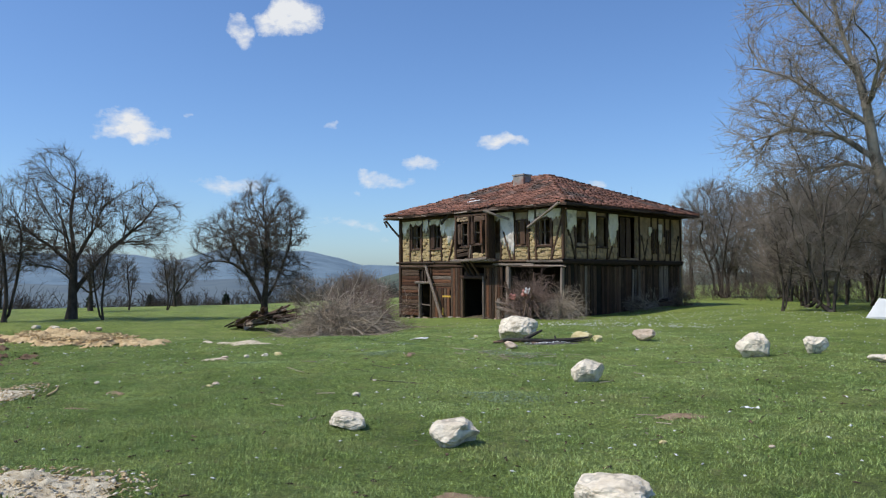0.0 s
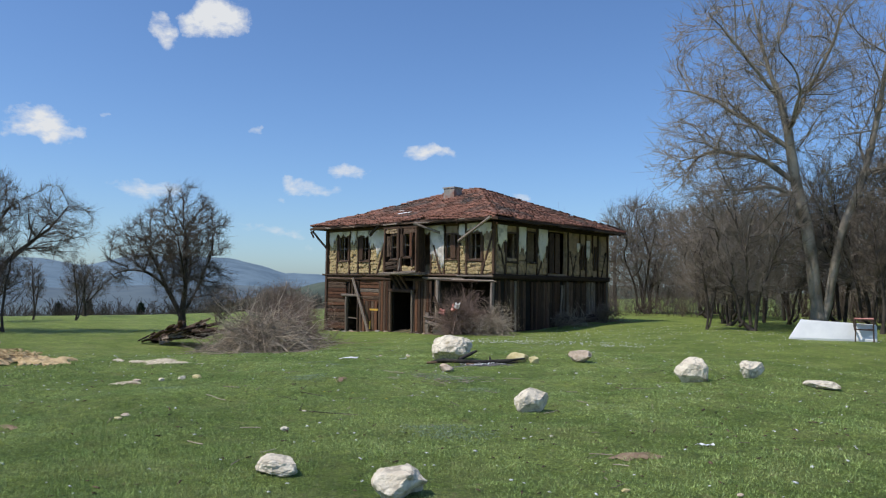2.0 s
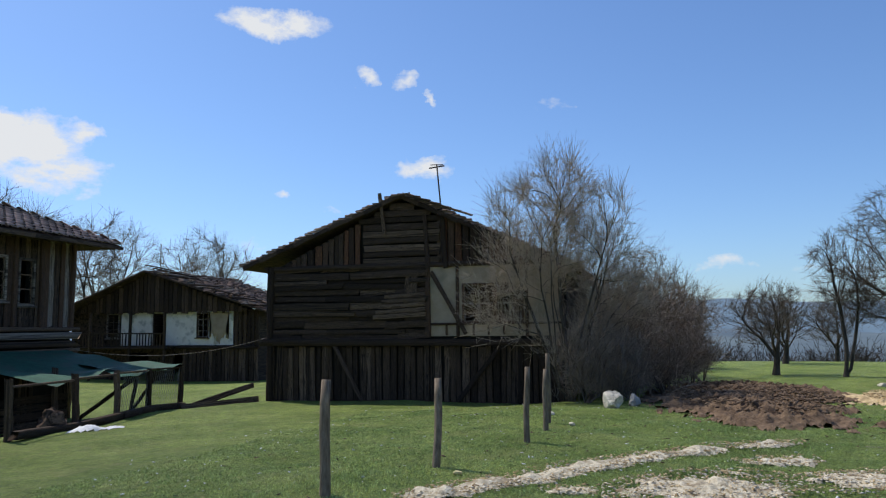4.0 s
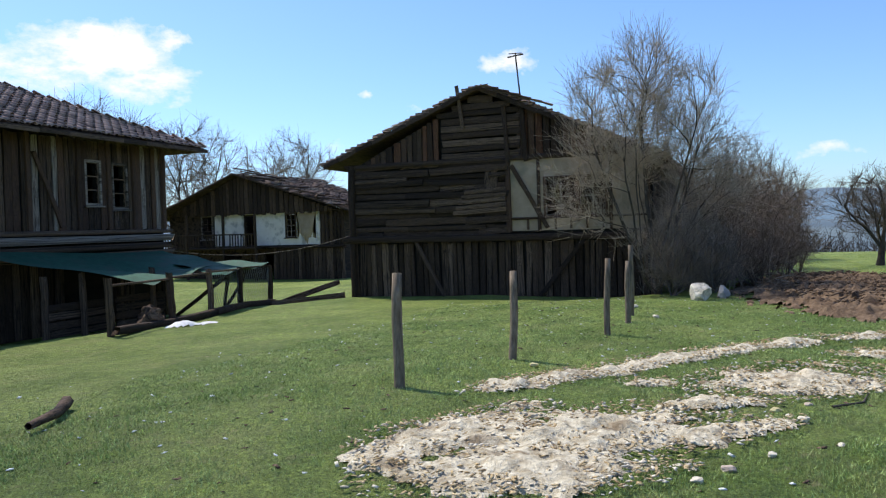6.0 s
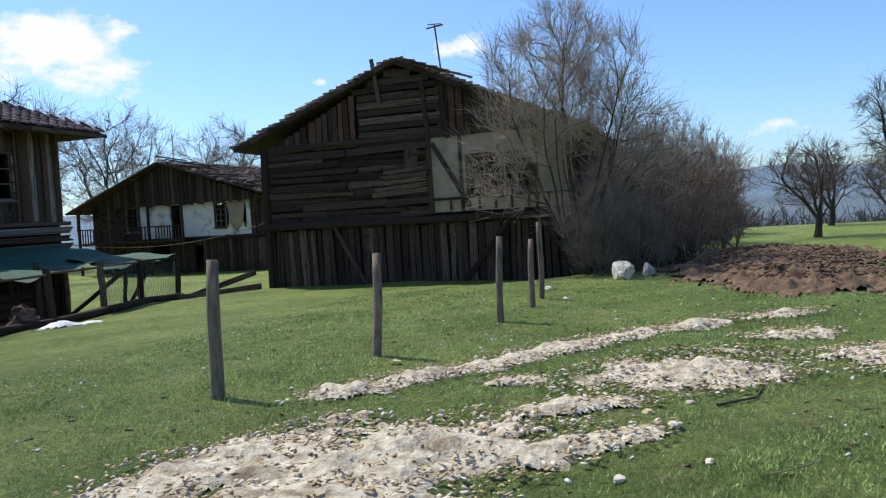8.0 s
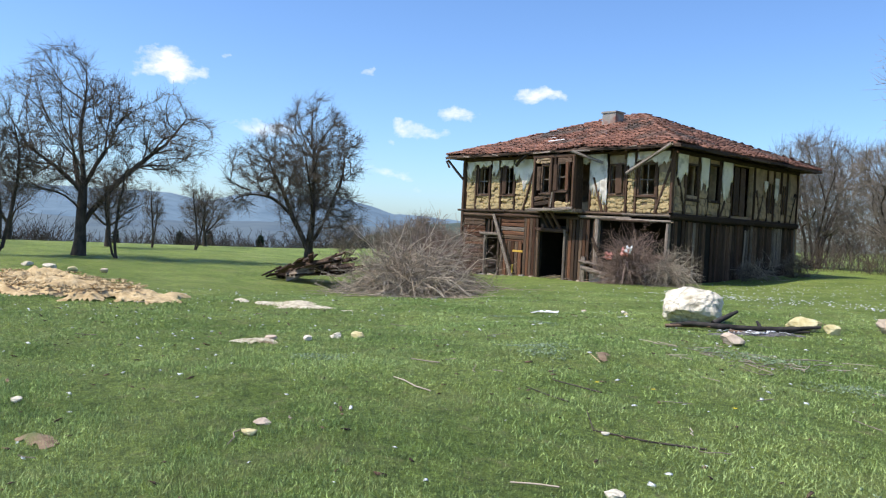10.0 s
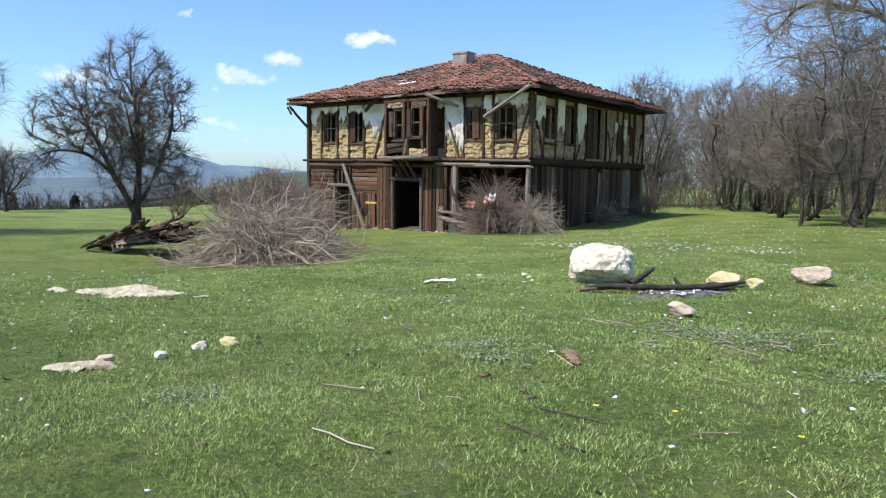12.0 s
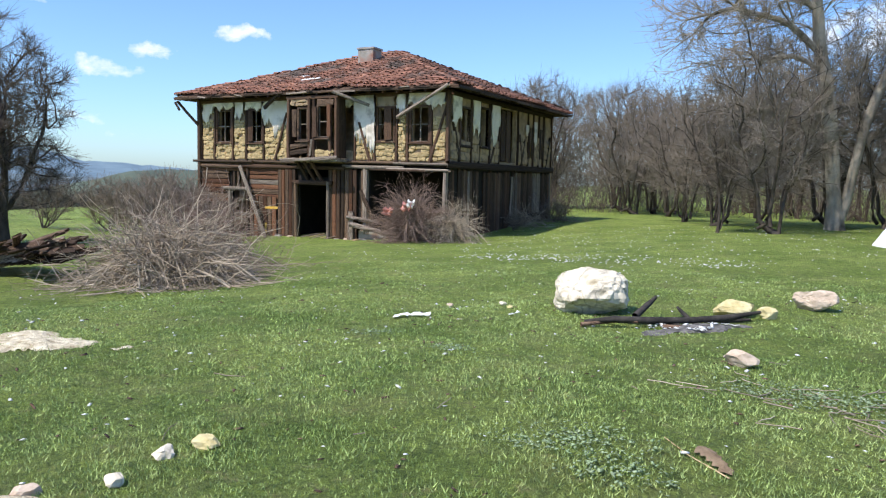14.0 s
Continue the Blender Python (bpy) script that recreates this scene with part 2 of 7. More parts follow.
M_palebark = surface("pale_bark", (0.19, 0.16, 0.125), (0.44, 0.39, 0.32), 1.6, 0.93, 0.5, (1, 1, 0.5), 0.03, stain=(0.10, 0.085, 0.065), stain_scale=0.8)
M_twig = surface("twigs", (0.09, 0.07, 0.054), (0.20, 0.16, 0.125), 1.2, 0.9, 0.0)
M_walnut = surface("walnut_twigs", (0.22, 0.175, 0.13), (0.42, 0.35, 0.265), 1.2, 0.9, 0.0)
M_willow = surface("pale_twigs", (0.30, 0.235, 0.175), (0.50, 0.41, 0.32), 1.2, 0.9, 0.0)
M_brush = island_vary(surface("dry_brush", (0.25, 0.195, 0.14), (0.48, 0.40, 0.31), 1.2, 0.9, 0.0), 0.5, 1.5)
M_redbrush = island_vary(surface("reddish_brush", (0.15, 0.10, 0.078), (0.30, 0.215, 0.17), 1.2, 0.9, 0.0), 0.6, 1.5)
M_shrub = island_vary(surface("bare_shrubs", (0.038, 0.03, 0.026), (0.085, 0.068, 0.058), 0.5, 0.95, 0.0), 0.6, 1.3)
M_pine = island_vary(surface("conifer_needles", (0.012, 0.022, 0.012), (0.035, 0.055, 0.03), 1.0, 0.9, 0.0), 0.6, 1.4)
M_thin = surface("grey_brown_shoots", (0.15, 0.115, 0.085), (0.31, 0.245, 0.19), 1.2, 0.9, 0.0)
M_grove = surface("grey_shoots", (0.155, 0.127, 0.10), (0.305, 0.257, 0.213), 1.2, 0.9, 0.0)
M_char = surface("charred_wood", (0.012, 0.011, 0.010), (0.07, 0.06, 0.052), 8.0, 0.9, 0.6, (1, 1, 1), 0.02)
M_ash = surface("ash", (0.02, 0.018, 0.016), (0.22, 0.205, 0.19), 9.0, 0.95, 0.6)
M_white = surface("white_paint", (0.70, 0.70, 0.69), (0.82, 0.82, 0.80), 1.5, 0.6, 0.1, (1, 1, 1), 0.01, stain=(0.55, 0.52, 0.46), stain_scale=1.2, stain_at=0.62)
M_litter = surface("white_scraps", (0.62, 0.61, 0.58), (0.84, 0.84, 0.82), 9.0, 0.7, 0.1)
M_net = surface("green_net", (0.012, 0.062, 0.036), (0.028, 0.115, 0.068), 6.0, 0.75, 0.3, (1, 1, 1), 0.01, stain=(0.04, 0.085, 0.055), stain_scale=0.3)
M_iron = surface("rusty_iron", (0.05, 0.035, 0.028), (0.14, 0.09, 0.06), 12.0, 0.7, 0.3, metal=0.4)
M_wire = surface("wire", (0.25, 0.24, 0.22), (0.40, 0.38, 0.35), 12.0, 0.5, 0.0, metal=0.8)
# near-black: the dark of rooms and board gaps is put into the colour
M_black = surface("inside_shade_black", (0.012, 0.010, 0.009), (0.035, 0.028, 0.022), 2.0, 0.95, 0.2)
M_yellow = surface("yellow_petals", (0.72, 0.52, 0.02), (0.85, 0.66, 0.05), 30.0, 0.7, 0.0)
M_weed = island_vary(surface("grey_green_weeds", (0.17, 0.25, 0.11), (0.32, 0.38, 0.23), 9.0, 0.7, 0.0), 0.6, 1.4)
M_sign = surface("orange_sign", (0.62, 0.36, 0.05), (0.72, 0.46, 0.10), 9.0, 0.6, 0.0)
M_red = surface("faded_red_plastic", (0.50, 0.16, 0.12), (0.70, 0.36, 0.30), 6.0, 0.6, 0.1)
M_glass = bpy.data.materials.new("dusty_glass")
M_glass.use_nodes = True
M_glass.node_tree.nodes["Principled BSDF"].inputs["Base Color"].default_value = (0.55, 0.58, 0.6, 1)
M_glass.node_tree.nodes["Principled BSDF"].inputs["Roughness"].default_value = 0.12
M_glass.node_tree.nodes["Principled BSDF"].inputs["Transmission Weight"].default_value = 0.9


def grass_material(name, blade):
    m = bpy.data.materials.new(name)
    m.use_nodes = True
    t = m.node_tree
    b = t.nodes["Principled BSDF"]
    b.inputs["Roughness"].default_value, b.inputs["Specular IOR Level"].default_value = 0.75, 0.25
    tc = t.nodes.new("ShaderNodeTexCoord")

    def noise_ramp(scale, p0, p1, c0, c1, detail=6, rough=0.6):
        n, r = t.nodes.new("ShaderNodeTexNoise"), t.nodes.new("ShaderNodeValToRGB")
        n.inputs["Scale"].default_value, n.inputs["Detail"].default_value, n.inputs["Roughness"].default_value = scale, detail, rough
        t.links.new(tc.outputs["Object"], n.inputs[0])
        r.color_ramp.elements[0].position, r.color_ramp.elements[1].position = p0, p1
        r.color_ramp.elements[0].color, r.color_ramp.elements[1].color = (*c0, 1), (*c1, 1)
        t.links.new(n.outputs[0], r.inputs[0])
        return n, r

    n1, r1 = noise_ramp(0.55, 0.35, 0.65, *(((0.225, 0.322, 0.098), (0.345, 0.440, 0.162)) if blade else ((0.136, 0.203, 0.034), (0.242, 0.312, 0.068))))
    n2, r2 = noise_ramp(26.0, 0.32, 0.66, (0.32, 0.33, 0.30), (1.85, 1.8, 1.85), 9, 0.9)
    n3, r3 = noise_ramp(0.9, 0.50, 0.76, (0, 0, 0), (0.6, 0.6, 0.6), 9, 0.75)
    n4, r4 = noise_ramp(4.4, 0.57, 0.70, (0, 0, 0), (0.7, 0.7, 0.7), 7, 0.75)
    n6, r6 = noise_ramp(6.5, 0.33, 0.66, (0.6, 0.63, 0.66), (1.38, 1.33, 1.28), 8, 0.8)
    tuft = t.nodes.new("ShaderNodeMixRGB")
    tuft.blend_type, tuft.inputs[0].default_value = "MULTIPLY", 1.0
    t.links.new(r1.outputs[0], tuft.inputs[1])
    t.links.new(r6.outputs[0], tuft.inputs[2])
    mul = t.nodes.new("ShaderNodeMixRGB")
    mul.blend_type, mul.inputs[0].default_value = "MULTIPLY", 1.0
    t.links.new(tuft.outputs[0], mul.inputs[1])
    t.links.new(r2.outputs[0], mul.inputs[2])
    out = mul.outputs[0]
    for r, c in ((r3, (0.35, 0.33, 0.13)), (r4, (0.39, 0.33, 0.16) if not blade else (0.37, 0.37, 0.16))):
        mx = t.nodes.new("ShaderNodeMixRGB")
        t.links.new(r.outputs[0], mx.inputs[0])
        t.links.new(out, mx.inputs[1])
        mx.inputs[2].default_value = (*c, 1)
        out = mx.outputs[0]
    t.links.new(out, b.inputs["Base Color"])
    if not blade:
        bp = t.nodes.new("ShaderNodeBump")
        n5 = t.nodes.new("ShaderNodeTexNoise")
        n5.inputs["Scale"].default_value, n5.inputs["Detail"].default_value, n5.inputs["Roughness"].default_value = 34.0, 8, 0.85
        t.links.new(tc.outputs["Object"], n5.inputs[0])
        bp.inputs["Strength"].default_value, bp.inputs["Distance"].default_value = 1.0, 0.09
        t.links.new(n5.outputs[0], bp.inputs["Height"])
        t.links.new(bp.outputs[0], b.inputs["Normal"])
    return m


M_grass = grass_material("meadow", False)
M_blade = island_vary(grass_material("grass_blades", True), 0.7, 1.25)
_t = M_blade.node_tree
_thin, _mix = _t.nodes.new("ShaderNodeBsdfTranslucent"), _t.nodes.new("ShaderNodeMixShader")
_mix.inputs[0].default_value = 0.15
_t.links.new(_t.nodes["Principled BSDF"].inputs["Base Color"].links[0].from_socket, _thin.inputs[0])
_t.links.new(_t.nodes["Principled BSDF"].outputs[0], _mix.inputs[1])
_t.links.new(_thin.outputs[0], _mix.inputs[2])
_t.links.new(_mix.outputs[0], _t.nodes["Material Output"].inputs[0])


# Distant backdrop: its colour also glows a little, in place of light scattered by air.
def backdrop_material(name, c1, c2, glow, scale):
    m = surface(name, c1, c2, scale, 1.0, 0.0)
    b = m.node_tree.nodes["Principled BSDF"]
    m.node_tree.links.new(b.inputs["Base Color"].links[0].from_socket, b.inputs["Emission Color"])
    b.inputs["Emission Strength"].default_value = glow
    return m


# Aerial haze is put into the blue-grey of the far range and the valley.
M_hill = backdrop_material("hazed_hills", (0.075, 0.115, 0.155), (0.125, 0.178, 0.222), 0.5, 0.012)
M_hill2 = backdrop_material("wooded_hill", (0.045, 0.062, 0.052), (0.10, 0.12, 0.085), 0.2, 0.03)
M_hill3 = backdrop_material("hazed_valley", (0.06, 0.085, 0.115), (0.11, 0.14, 0.15), 0.38, 0.006)

# ---- building blocks ----
OFF = {}
rng = np.random.default_rng(7)


def thing(name, at, label, category, group="", kind=""):
    ob = new(name)
    ob.location = at
    OFF[ob.name] = Vector(at)
    return tagged(ob, label, category, group, kind)


def hang(ob, parent, m=Matrix.Identity(4)):
    """Puts ob at the world pose m, under its parent."""
    if parent is not None:
        ob.parent = parent
        ob.matrix_basis = Matrix.Translation(-OFF[parent.name]) @ m
    else:
        ob.matrix_basis = m
    OFF[ob.name] = m.translation.copy()
    return ob


def mesh(name, verts, faces, material, smooth=False):
    """A mesh from arrays; all faces have the same number of corners, or faces is a list of such arrays."""
    me = bpy.data.meshes.new(name)
    verts = np.asarray(verts, np.float32).reshape(-1, 3)
    groups = faces if isinstance(faces, list) else [faces]
    groups = [np.asarray(g, np.int32) for g in groups if len(g)]
    loops = np.concatenate([g.ravel() for g in groups])
    totals = np.concatenate([np.full(len(g), g.shape[1], np.int32) for g in groups])
    me.vertices.add(len(verts))
    me.vertices.foreach_set("co", verts.ravel())
    me.loops.add(len(loops))
    me.loops.foreach_set("vertex_index", loops)
    me.polygons.add(len(totals))
    me.polygons.foreach_set("loop_start", np.concatenate([[0], np.cumsum(totals)[:-1]]).astype(np.int32))
    me.polygons.foreach_set("loop_total", totals)
    if smooth:
        me.polygons.foreach_set("use_smooth", np.ones(len(totals), bool))
    me.materials.append(material)
    me.update(calc_edges=True)
    return me


def part(name, bm, material, parent, label="", smooth=False):
    """Links a bmesh (or a ready mesh), given in world metres, as one object under a thing or part."""
    if isinstance(bm, bmesh.types.BMesh):
        me = bpy.data.meshes.new(name)
        bm.to_mesh(me)
        bm.free()
        me.materials.append(material)
        if smooth:
            me.polygons.foreach_set("use_smooth", np.ones(len(me.polygons), bool))
    else:
        me = bm
    ob = hang(new(name, me), parent)
    if label:
        tagged(ob, label)
    return ob


def add_box(bm, lo, hi, m=None):
    r = bmesh.ops.create_cube(bm, size=1)
    lo, hi = Vector(lo), Vector(hi)
    mat4 = Matrix.Translation((lo + hi) / 2) @ Matrix.Diagonal((*(hi - lo), 1))
    bmesh.ops.transform(bm, matrix=(m @ mat4) if m else mat4, verts=r["verts"])
    return r["verts"]


UNITS = {}


def unit_plank(material, v):
    """A weathered plank one unit long, wide and thick, its edges chipped and its ends ragged."""
    key = ("plank", material.name, v)
    if key not in UNITS:
        r = random.Random(v * 17 + 3)
        xs = [-0.5, -0.31, -0.12, 0.06, 0.27, 0.5]
        n = len(xs)
        verts, faces = [], []
        w, w2, dz = 0.46, 0.46, 0.0
        for i, x in enumerate(xs):
            w = min(0.5, max(0.36, w + r.uniform(-0.06, 0.06)))
            w2 = min(0.5, max(0.36, w2 + r.uniform(-0.06, 0.06)))
            dz = dz * 0.6 + r.uniform(-0.18, 0.18)
            tilt = r.uniform(-0.12, 0.12)
            ring = [(-w + 0.02, -0.5), (w2 - 0.02, -0.5), (w2, -0.42), (w2, 0.42), (w2 - 0.02, 0.5), (-w + 0.02, 0.5), (-w, 0.42), (-w, -0.42)]
            verts += [(x + (r.uniform(-0.02, 0.012) if i == 0 else r.uniform(-0.012, 0.02) if i == n - 1 else 0), y, z + dz + tilt * y) for k, (y, z) in enumerate(ring)]
        for i in range(n - 1):
            faces += [(i * 8 + k, (i + 1) * 8 + k, (i + 1) * 8 + (k + 1) % 8, i * 8 + (k + 1) % 8) for k in range(8)]
        UNITS[key] = mesh("plank", verts, [np.array(faces)[:, ::-1], np.array([list(range(8)), list(range(n * 8 - 1, n * 8 - 9, -1))])], material)
    return UNITS[key]


def along(p0, p1, width, thick, normal):
    """The pose of a unit plank that lies from p0 to p1, its broad side facing normal."""
    p0, p1, n = Vector(p0), Vector(p1), Vector(normal)
    x = (p1 - p0)
    length = x.length
    x.normalize()
    y = n.cross(x).normalized()
    z = x.cross(y)
    m = Matrix((x * length, y * width, z * thick)).transposed().to_4x4()
    m.translation = (p0 + p1) / 2
    return m


def plank(name, parent, p0, p1, width, thick, normal, material, label=""):
    ob = hang(new(name, unit_plank(material, random.randrange(6))), parent, along(p0, p1, width, thick, normal))
    if label:
        tagged(ob, label)
    return ob


def unit_block(material, v):
    """A lumpy clay block or stone, one unit in size."""
    key = ("block", material.name, v)
    if key not in UNITS:
        r = np.random.default_rng(v + 50)
        bm = bmesh.new()
        bmesh.ops.create_cube(bm, size=1)
        bmesh.ops.subdivide_edges(bm, edges=bm.edges[:], cuts=1, use_grid_fill=True)
        for w in bm.verts:
            c = w.co
            k = {3: 0.80, 2: 0.90, 1: 1.0}.get(sum(abs(q) > 0.4 for q in c), 1)
            w.co = c * k + Vector(r.uniform(-0.07, 0.07, 3))
        me = bpy.data.meshes.new("block")
        bm.to_mesh(me)
        bm.free()
        me.materials.append(material)
        UNITS[key] = me
    return UNITS[key]


def wall_holes(bm, axis, at, thick, a0, a1, z0, z1, holes):
    """A wall across axis 'x' or 'y' at a place, from a0 to a1 along it, with openings (a0, a1, z0, z1) going through."""
    cuts_a = sorted({a0, a1, *[h[0] for h in holes], *[h[1] for h in holes]})
    cuts_z = sorted({z0, z1, *[h[2] for h in holes], *[h[3] for h in holes]})
    for i in range(len(cuts_a) - 1):
        run = None
        for j in range(len(cuts_z) - 1):
            ca, cz = (cuts_a[i] + cuts_a[i + 1]) / 2, (cuts_z[j] + cuts_z[j + 1]) / 2
            solid = not any(h[0] < ca < h[1] and h[2] < cz < h[3] for h in holes)
            if solid:
                run = [cuts_z[j], cuts_z[j + 1]] if run is None else [run[0], cuts_z[j + 1]]
            if (not solid or j == len(cuts_z) - 2) and run:
                lo, hi = ((cuts_a[i], at, run[0]), (cuts_a[i + 1], at + thick, run[1])) if axis == "y" else ((at, cuts_a[i], run[0]), (at + thick, cuts_a[i + 1], run[1]))
                add_box(bm, lo, hi)
                run = None
    bmesh.ops.remove_doubles(bm, verts=bm.verts[:], dist=0.0005)
    return bm


def tubes(points, radii, sides):
    """Tapered tubes along many lines at once: points (n, k, 3), radii (n, k)."""
    n, k = radii.shape
    tan = np.gradient(points, axis=1)
    tan /= np.linalg.norm(tan, axis=2, keepdims=True) + 1e-9
    ref = np.where(np.abs(tan[..., 2:3]) > 0.9, np.array([1.0, 0, 0]), np.array([0, 0, 1.0]))
    u = np.cross(tan, ref)
    u /= np.linalg.norm(u, axis=2, keepdims=True) + 1e-9
    w = np.cross(tan, u)
    ang = np.arange(sides) * 2 * np.pi / sides
    ring = points[:, :, None, :] + radii[:, :, None, None] * (np.cos(ang)[None, None, :, None] * u[:, :, None, :] + np.sin(ang)[None, None, :, None] * w[:, :, None, :])
    verts = ring.reshape(-1, 3)
    base = (np.arange(n)[:, None, None] * k + np.arange(k - 1)[None, :, None]) * sides
    s = np.arange(sides)[None, None, :]
    s2 = (s + 1) % sides
    faces = np.stack([base + s, base + s2, base + sides + s2, base + sides + s], -1).reshape(-1, 4)
    return verts, faces


def merge(parts):
    vs, fs, o = [], [], 0
    for v, f in parts:
        vs.append(v)
        fs.append(f + o)
        o += len(v)
    return np.concatenate(vs), np.concatenate(fs)


def unit(v):
    return v / (np.linalg.norm(v, axis=-1, keepdims=True) + 1e-9)


def grow(r, start, way, length, radius, k, wobble, lift, taper=0.35):
    """Lines that wander as branches do, pulled up (or down) by lift."""
    n = len(start)
    pts, d = [start], unit(way)
    for i in range(k - 1):
        d = unit(d + r.normal(0, wobble, (n, 3)) + np.array([0, 0, lift]))
        pts.append(pts[-1] + d * (length / (k - 1))[:, None])
    pts = np.stack(pts, 1)
    return pts, radius[:, None] * np.linspace(1, taper, k)[None, :]


def sprout(r, pts, rad, count, low, angle, ratio, shrink=0.55):
    """Where side branches start on given lines, and which way they go."""
    n, k, _ = pts.shape
    f = r.uniform(low, 0.98, (n, count)) * (k - 1)
    i = np.minimum(f.astype(int), k - 2)
    w = (f - i)[..., None]
    rows = np.arange(n)[:, None]
    p = pts[rows, i] * (1 - w) + pts[rows, i + 1] * w
    tan = unit(pts[rows, i + 1] - pts[rows, i])
    side = unit(np.cross(tan, r.normal(0, 1, (n, count, 3))))
    a = np.radians(r.normal(angle, 11, (n, count)))[..., None]
    d = tan * np.cos(a) + side * np.sin(a)
    total = np.linalg.norm(np.diff(pts, axis=1), axis=2).sum(1)[:, None]
    length = total * ratio * r.uniform(0.6, 1.25, (n, count)) * (1.12 - 0.55 * f / (k - 1))
    radius = np.maximum((rad[rows, i] * shrink), 0.004)
    return p.reshape(-1, 3), d.reshape(-1, 3), length.ravel(), radius.ravel()


def tree(name, seed, guides, lobes, label, bark, twig, radius, category="tree", group="", tip=0.006, twigs=4, reach=0.5, lift=0.25, sides=3, bend=2, fall=0.12, fork=1.9, shoot=0.0055):
    """A leafless tree about the origin. guides: lines of points for the stems and main limbs, each starting on an earlier one;
    lobes: ellipsoids (centre, half sizes, count) that the branches grow to fill; twigs: fine shoots on each node."""
    r = np.random.default_rng(seed)
    pos, par, heading, path = [], [], [], []

    def add(p, k):
        pos.append(np.asarray(p, float))
        par.append(k)
        d = pos[-1] - pos[k] if k >= 0 else np.array([0, 0, 1.0])
        heading.append(d / (np.linalg.norm(d) + 1e-9))
        path.append((path[k] if k >= 0 else 0) + (np.linalg.norm(d) if k >= 0 else 0))
        return len(pos) - 1

    for line in guides:
        line = np.array(line, float)
        if pos and np.linalg.norm(np.array(pos) - line[0], axis=1).min() < 0.6:
            k = int(np.argmin(np.linalg.norm(np.array(pos) - line[0], axis=1)))
        else:
            k = add(line[0], -1)
        for p, q in zip(line, line[1:]):
            n = max(int(np.linalg.norm(q - p) / 0.3), 1)
            for i in range(1, n + 1):
                k = add(p + (q - p) * i / n + r.normal(0, 0.035, 3), k)
    stem_count = len(pos)
    stem = np.array(pos)
    aim = []
    for c, h, n in lobes:
        d = unit(r.normal(0, 1, (n, 3))) * (r.uniform(0.02, 1, n) ** 0.42)[:, None]
        d *= 1 + 0.16 * np.sin(d[:, :1] * 5 + seed) * np.cos(d[:, 2:] * 6 + seed)
        aim.append(np.array(c, float) + d * np.array(h, float))
    aim = np.concatenate(aim)
    aim = aim[aim[:, 2] > 0.3]
    order = np.argsort(np.sqrt(((aim[:, None, :] - stem[None]) ** 2).sum(2)).min(1))
    total = stem_count + len(aim)
    P, H, L = np.zeros((total, 3)), np.zeros((total, 3)), np.zeros(total)
    P[:stem_count], H[:stem_count], L[:stem_count] = stem, np.array(heading), np.array(path)
    parent = np.array(par + [0] * len(aim))
    n = stem_count
    for i in order:
        d = aim[i] - P[:n]
        dist = np.sqrt((d * d).sum(1)) + 1e-6
        turn = (d * H[:n]).sum(1) / dist
        k = int(np.argmin(dist * (1.7 - 0.8 * turn) + fall * L[:n]))
        P[n], parent[n], L[n] = aim[i], k, L[k] + dist[k]
        H[n] = d[k] / dist[k] * 0.75 + H[k] * 0.25
        H[n] /= np.linalg.norm(H[n]) + 1e-9
        n += 1
    area = np.full(total, tip ** fork)
    kids = np.zeros(total, int)
    for i in range(total - 1, -1, -1):
        if parent[i] >= 0:
            area[parent[i]] += area[i]
            kids[parent[i]] += 1
    rad = area ** (1 / fork)
    rad *= np.where(rad > tip * 3, 1 + (radius / rad.max() - 1) * np.clip((rad - tip * 3) / (rad.max() - tip * 3), 0, 1), 1)
    main = np.full(total, -1)
    for i in range(total):
        k = parent[i]
        if k >= 0 and (main[k] < 0 or rad[i] > rad[main[k]]):
            main[k] = i
    chains = {4: [], 7: [], 16: []}
    for i in range(total):
        if parent[i] < 0 or main[parent[i]] != i:
            run = [i]
            while main[run[-1]] >= 0:
                run.append(main[run[-1]])
            p, w = P[run], rad[run].copy()
            if parent[i] >= 0:
                p, w = np.concatenate([P[parent[i]][None], p]), np.concatenate([[min(rad[parent[i]], w[0] * 1.15)], w])
            else:
                w[0] *= 1.4
            if len(p) < 2:
                continue
            if len(p) > 2:
                p[1:-1] = p[1:-1] * 0.5 + (p[:-2] + p[2:]) * 0.25
            k = 4 if len(p) <= 4 else 7 if len(p) <= 9 else 16
            f, g0 = np.linspace(0, len(p) - 1, k), np.arange(len(p))
            chains[k].append((np.stack([np.interp(f, g0, p[:, j]) for j in range(3)], -1), np.interp(f, g0, w)))
    wood = []
    for k, many in chains.items():
        if many:
            wood.append(tubes(np.stack([c[0] for c in many]), np.stack([c[1] for c in many]), 8 if k == 16 else 4 if k == 7 else 3))
    top = thing(name, (0, 0, 0), label, category, group)
    part("trunk", mesh("trunk", *merge(wood), bark, True), bark, top)
    at = np.repeat(np.arange(stem_count, total), twigs)
    at = at[rad[at] < tip * 8]
    back = r.uniform(0, 1, len(at))[:, None]
    start = P[at] * (1 - back) + P[parent[at]] * back
    way = H[at] * 0.9 + r.normal(0, 0.55, (len(at), 3)) + np.array([0, 0, lift])
    pts, w = grow(r, start, way, reach * r.uniform(0.35, 1.25, len(at)), np.full(len(at), shoot), bend, 0.2, lift * 0.3, 0.45)
    part("crown", mesh("crown", *tubes(pts, w, sides), twig), twig, top)
    return top


def facing(x, y):
    """The turn that lays a thing's own x axis across the line from the meadow path to a place."""
    return math.degrees(math.atan2(-(x - 18), y + 28))


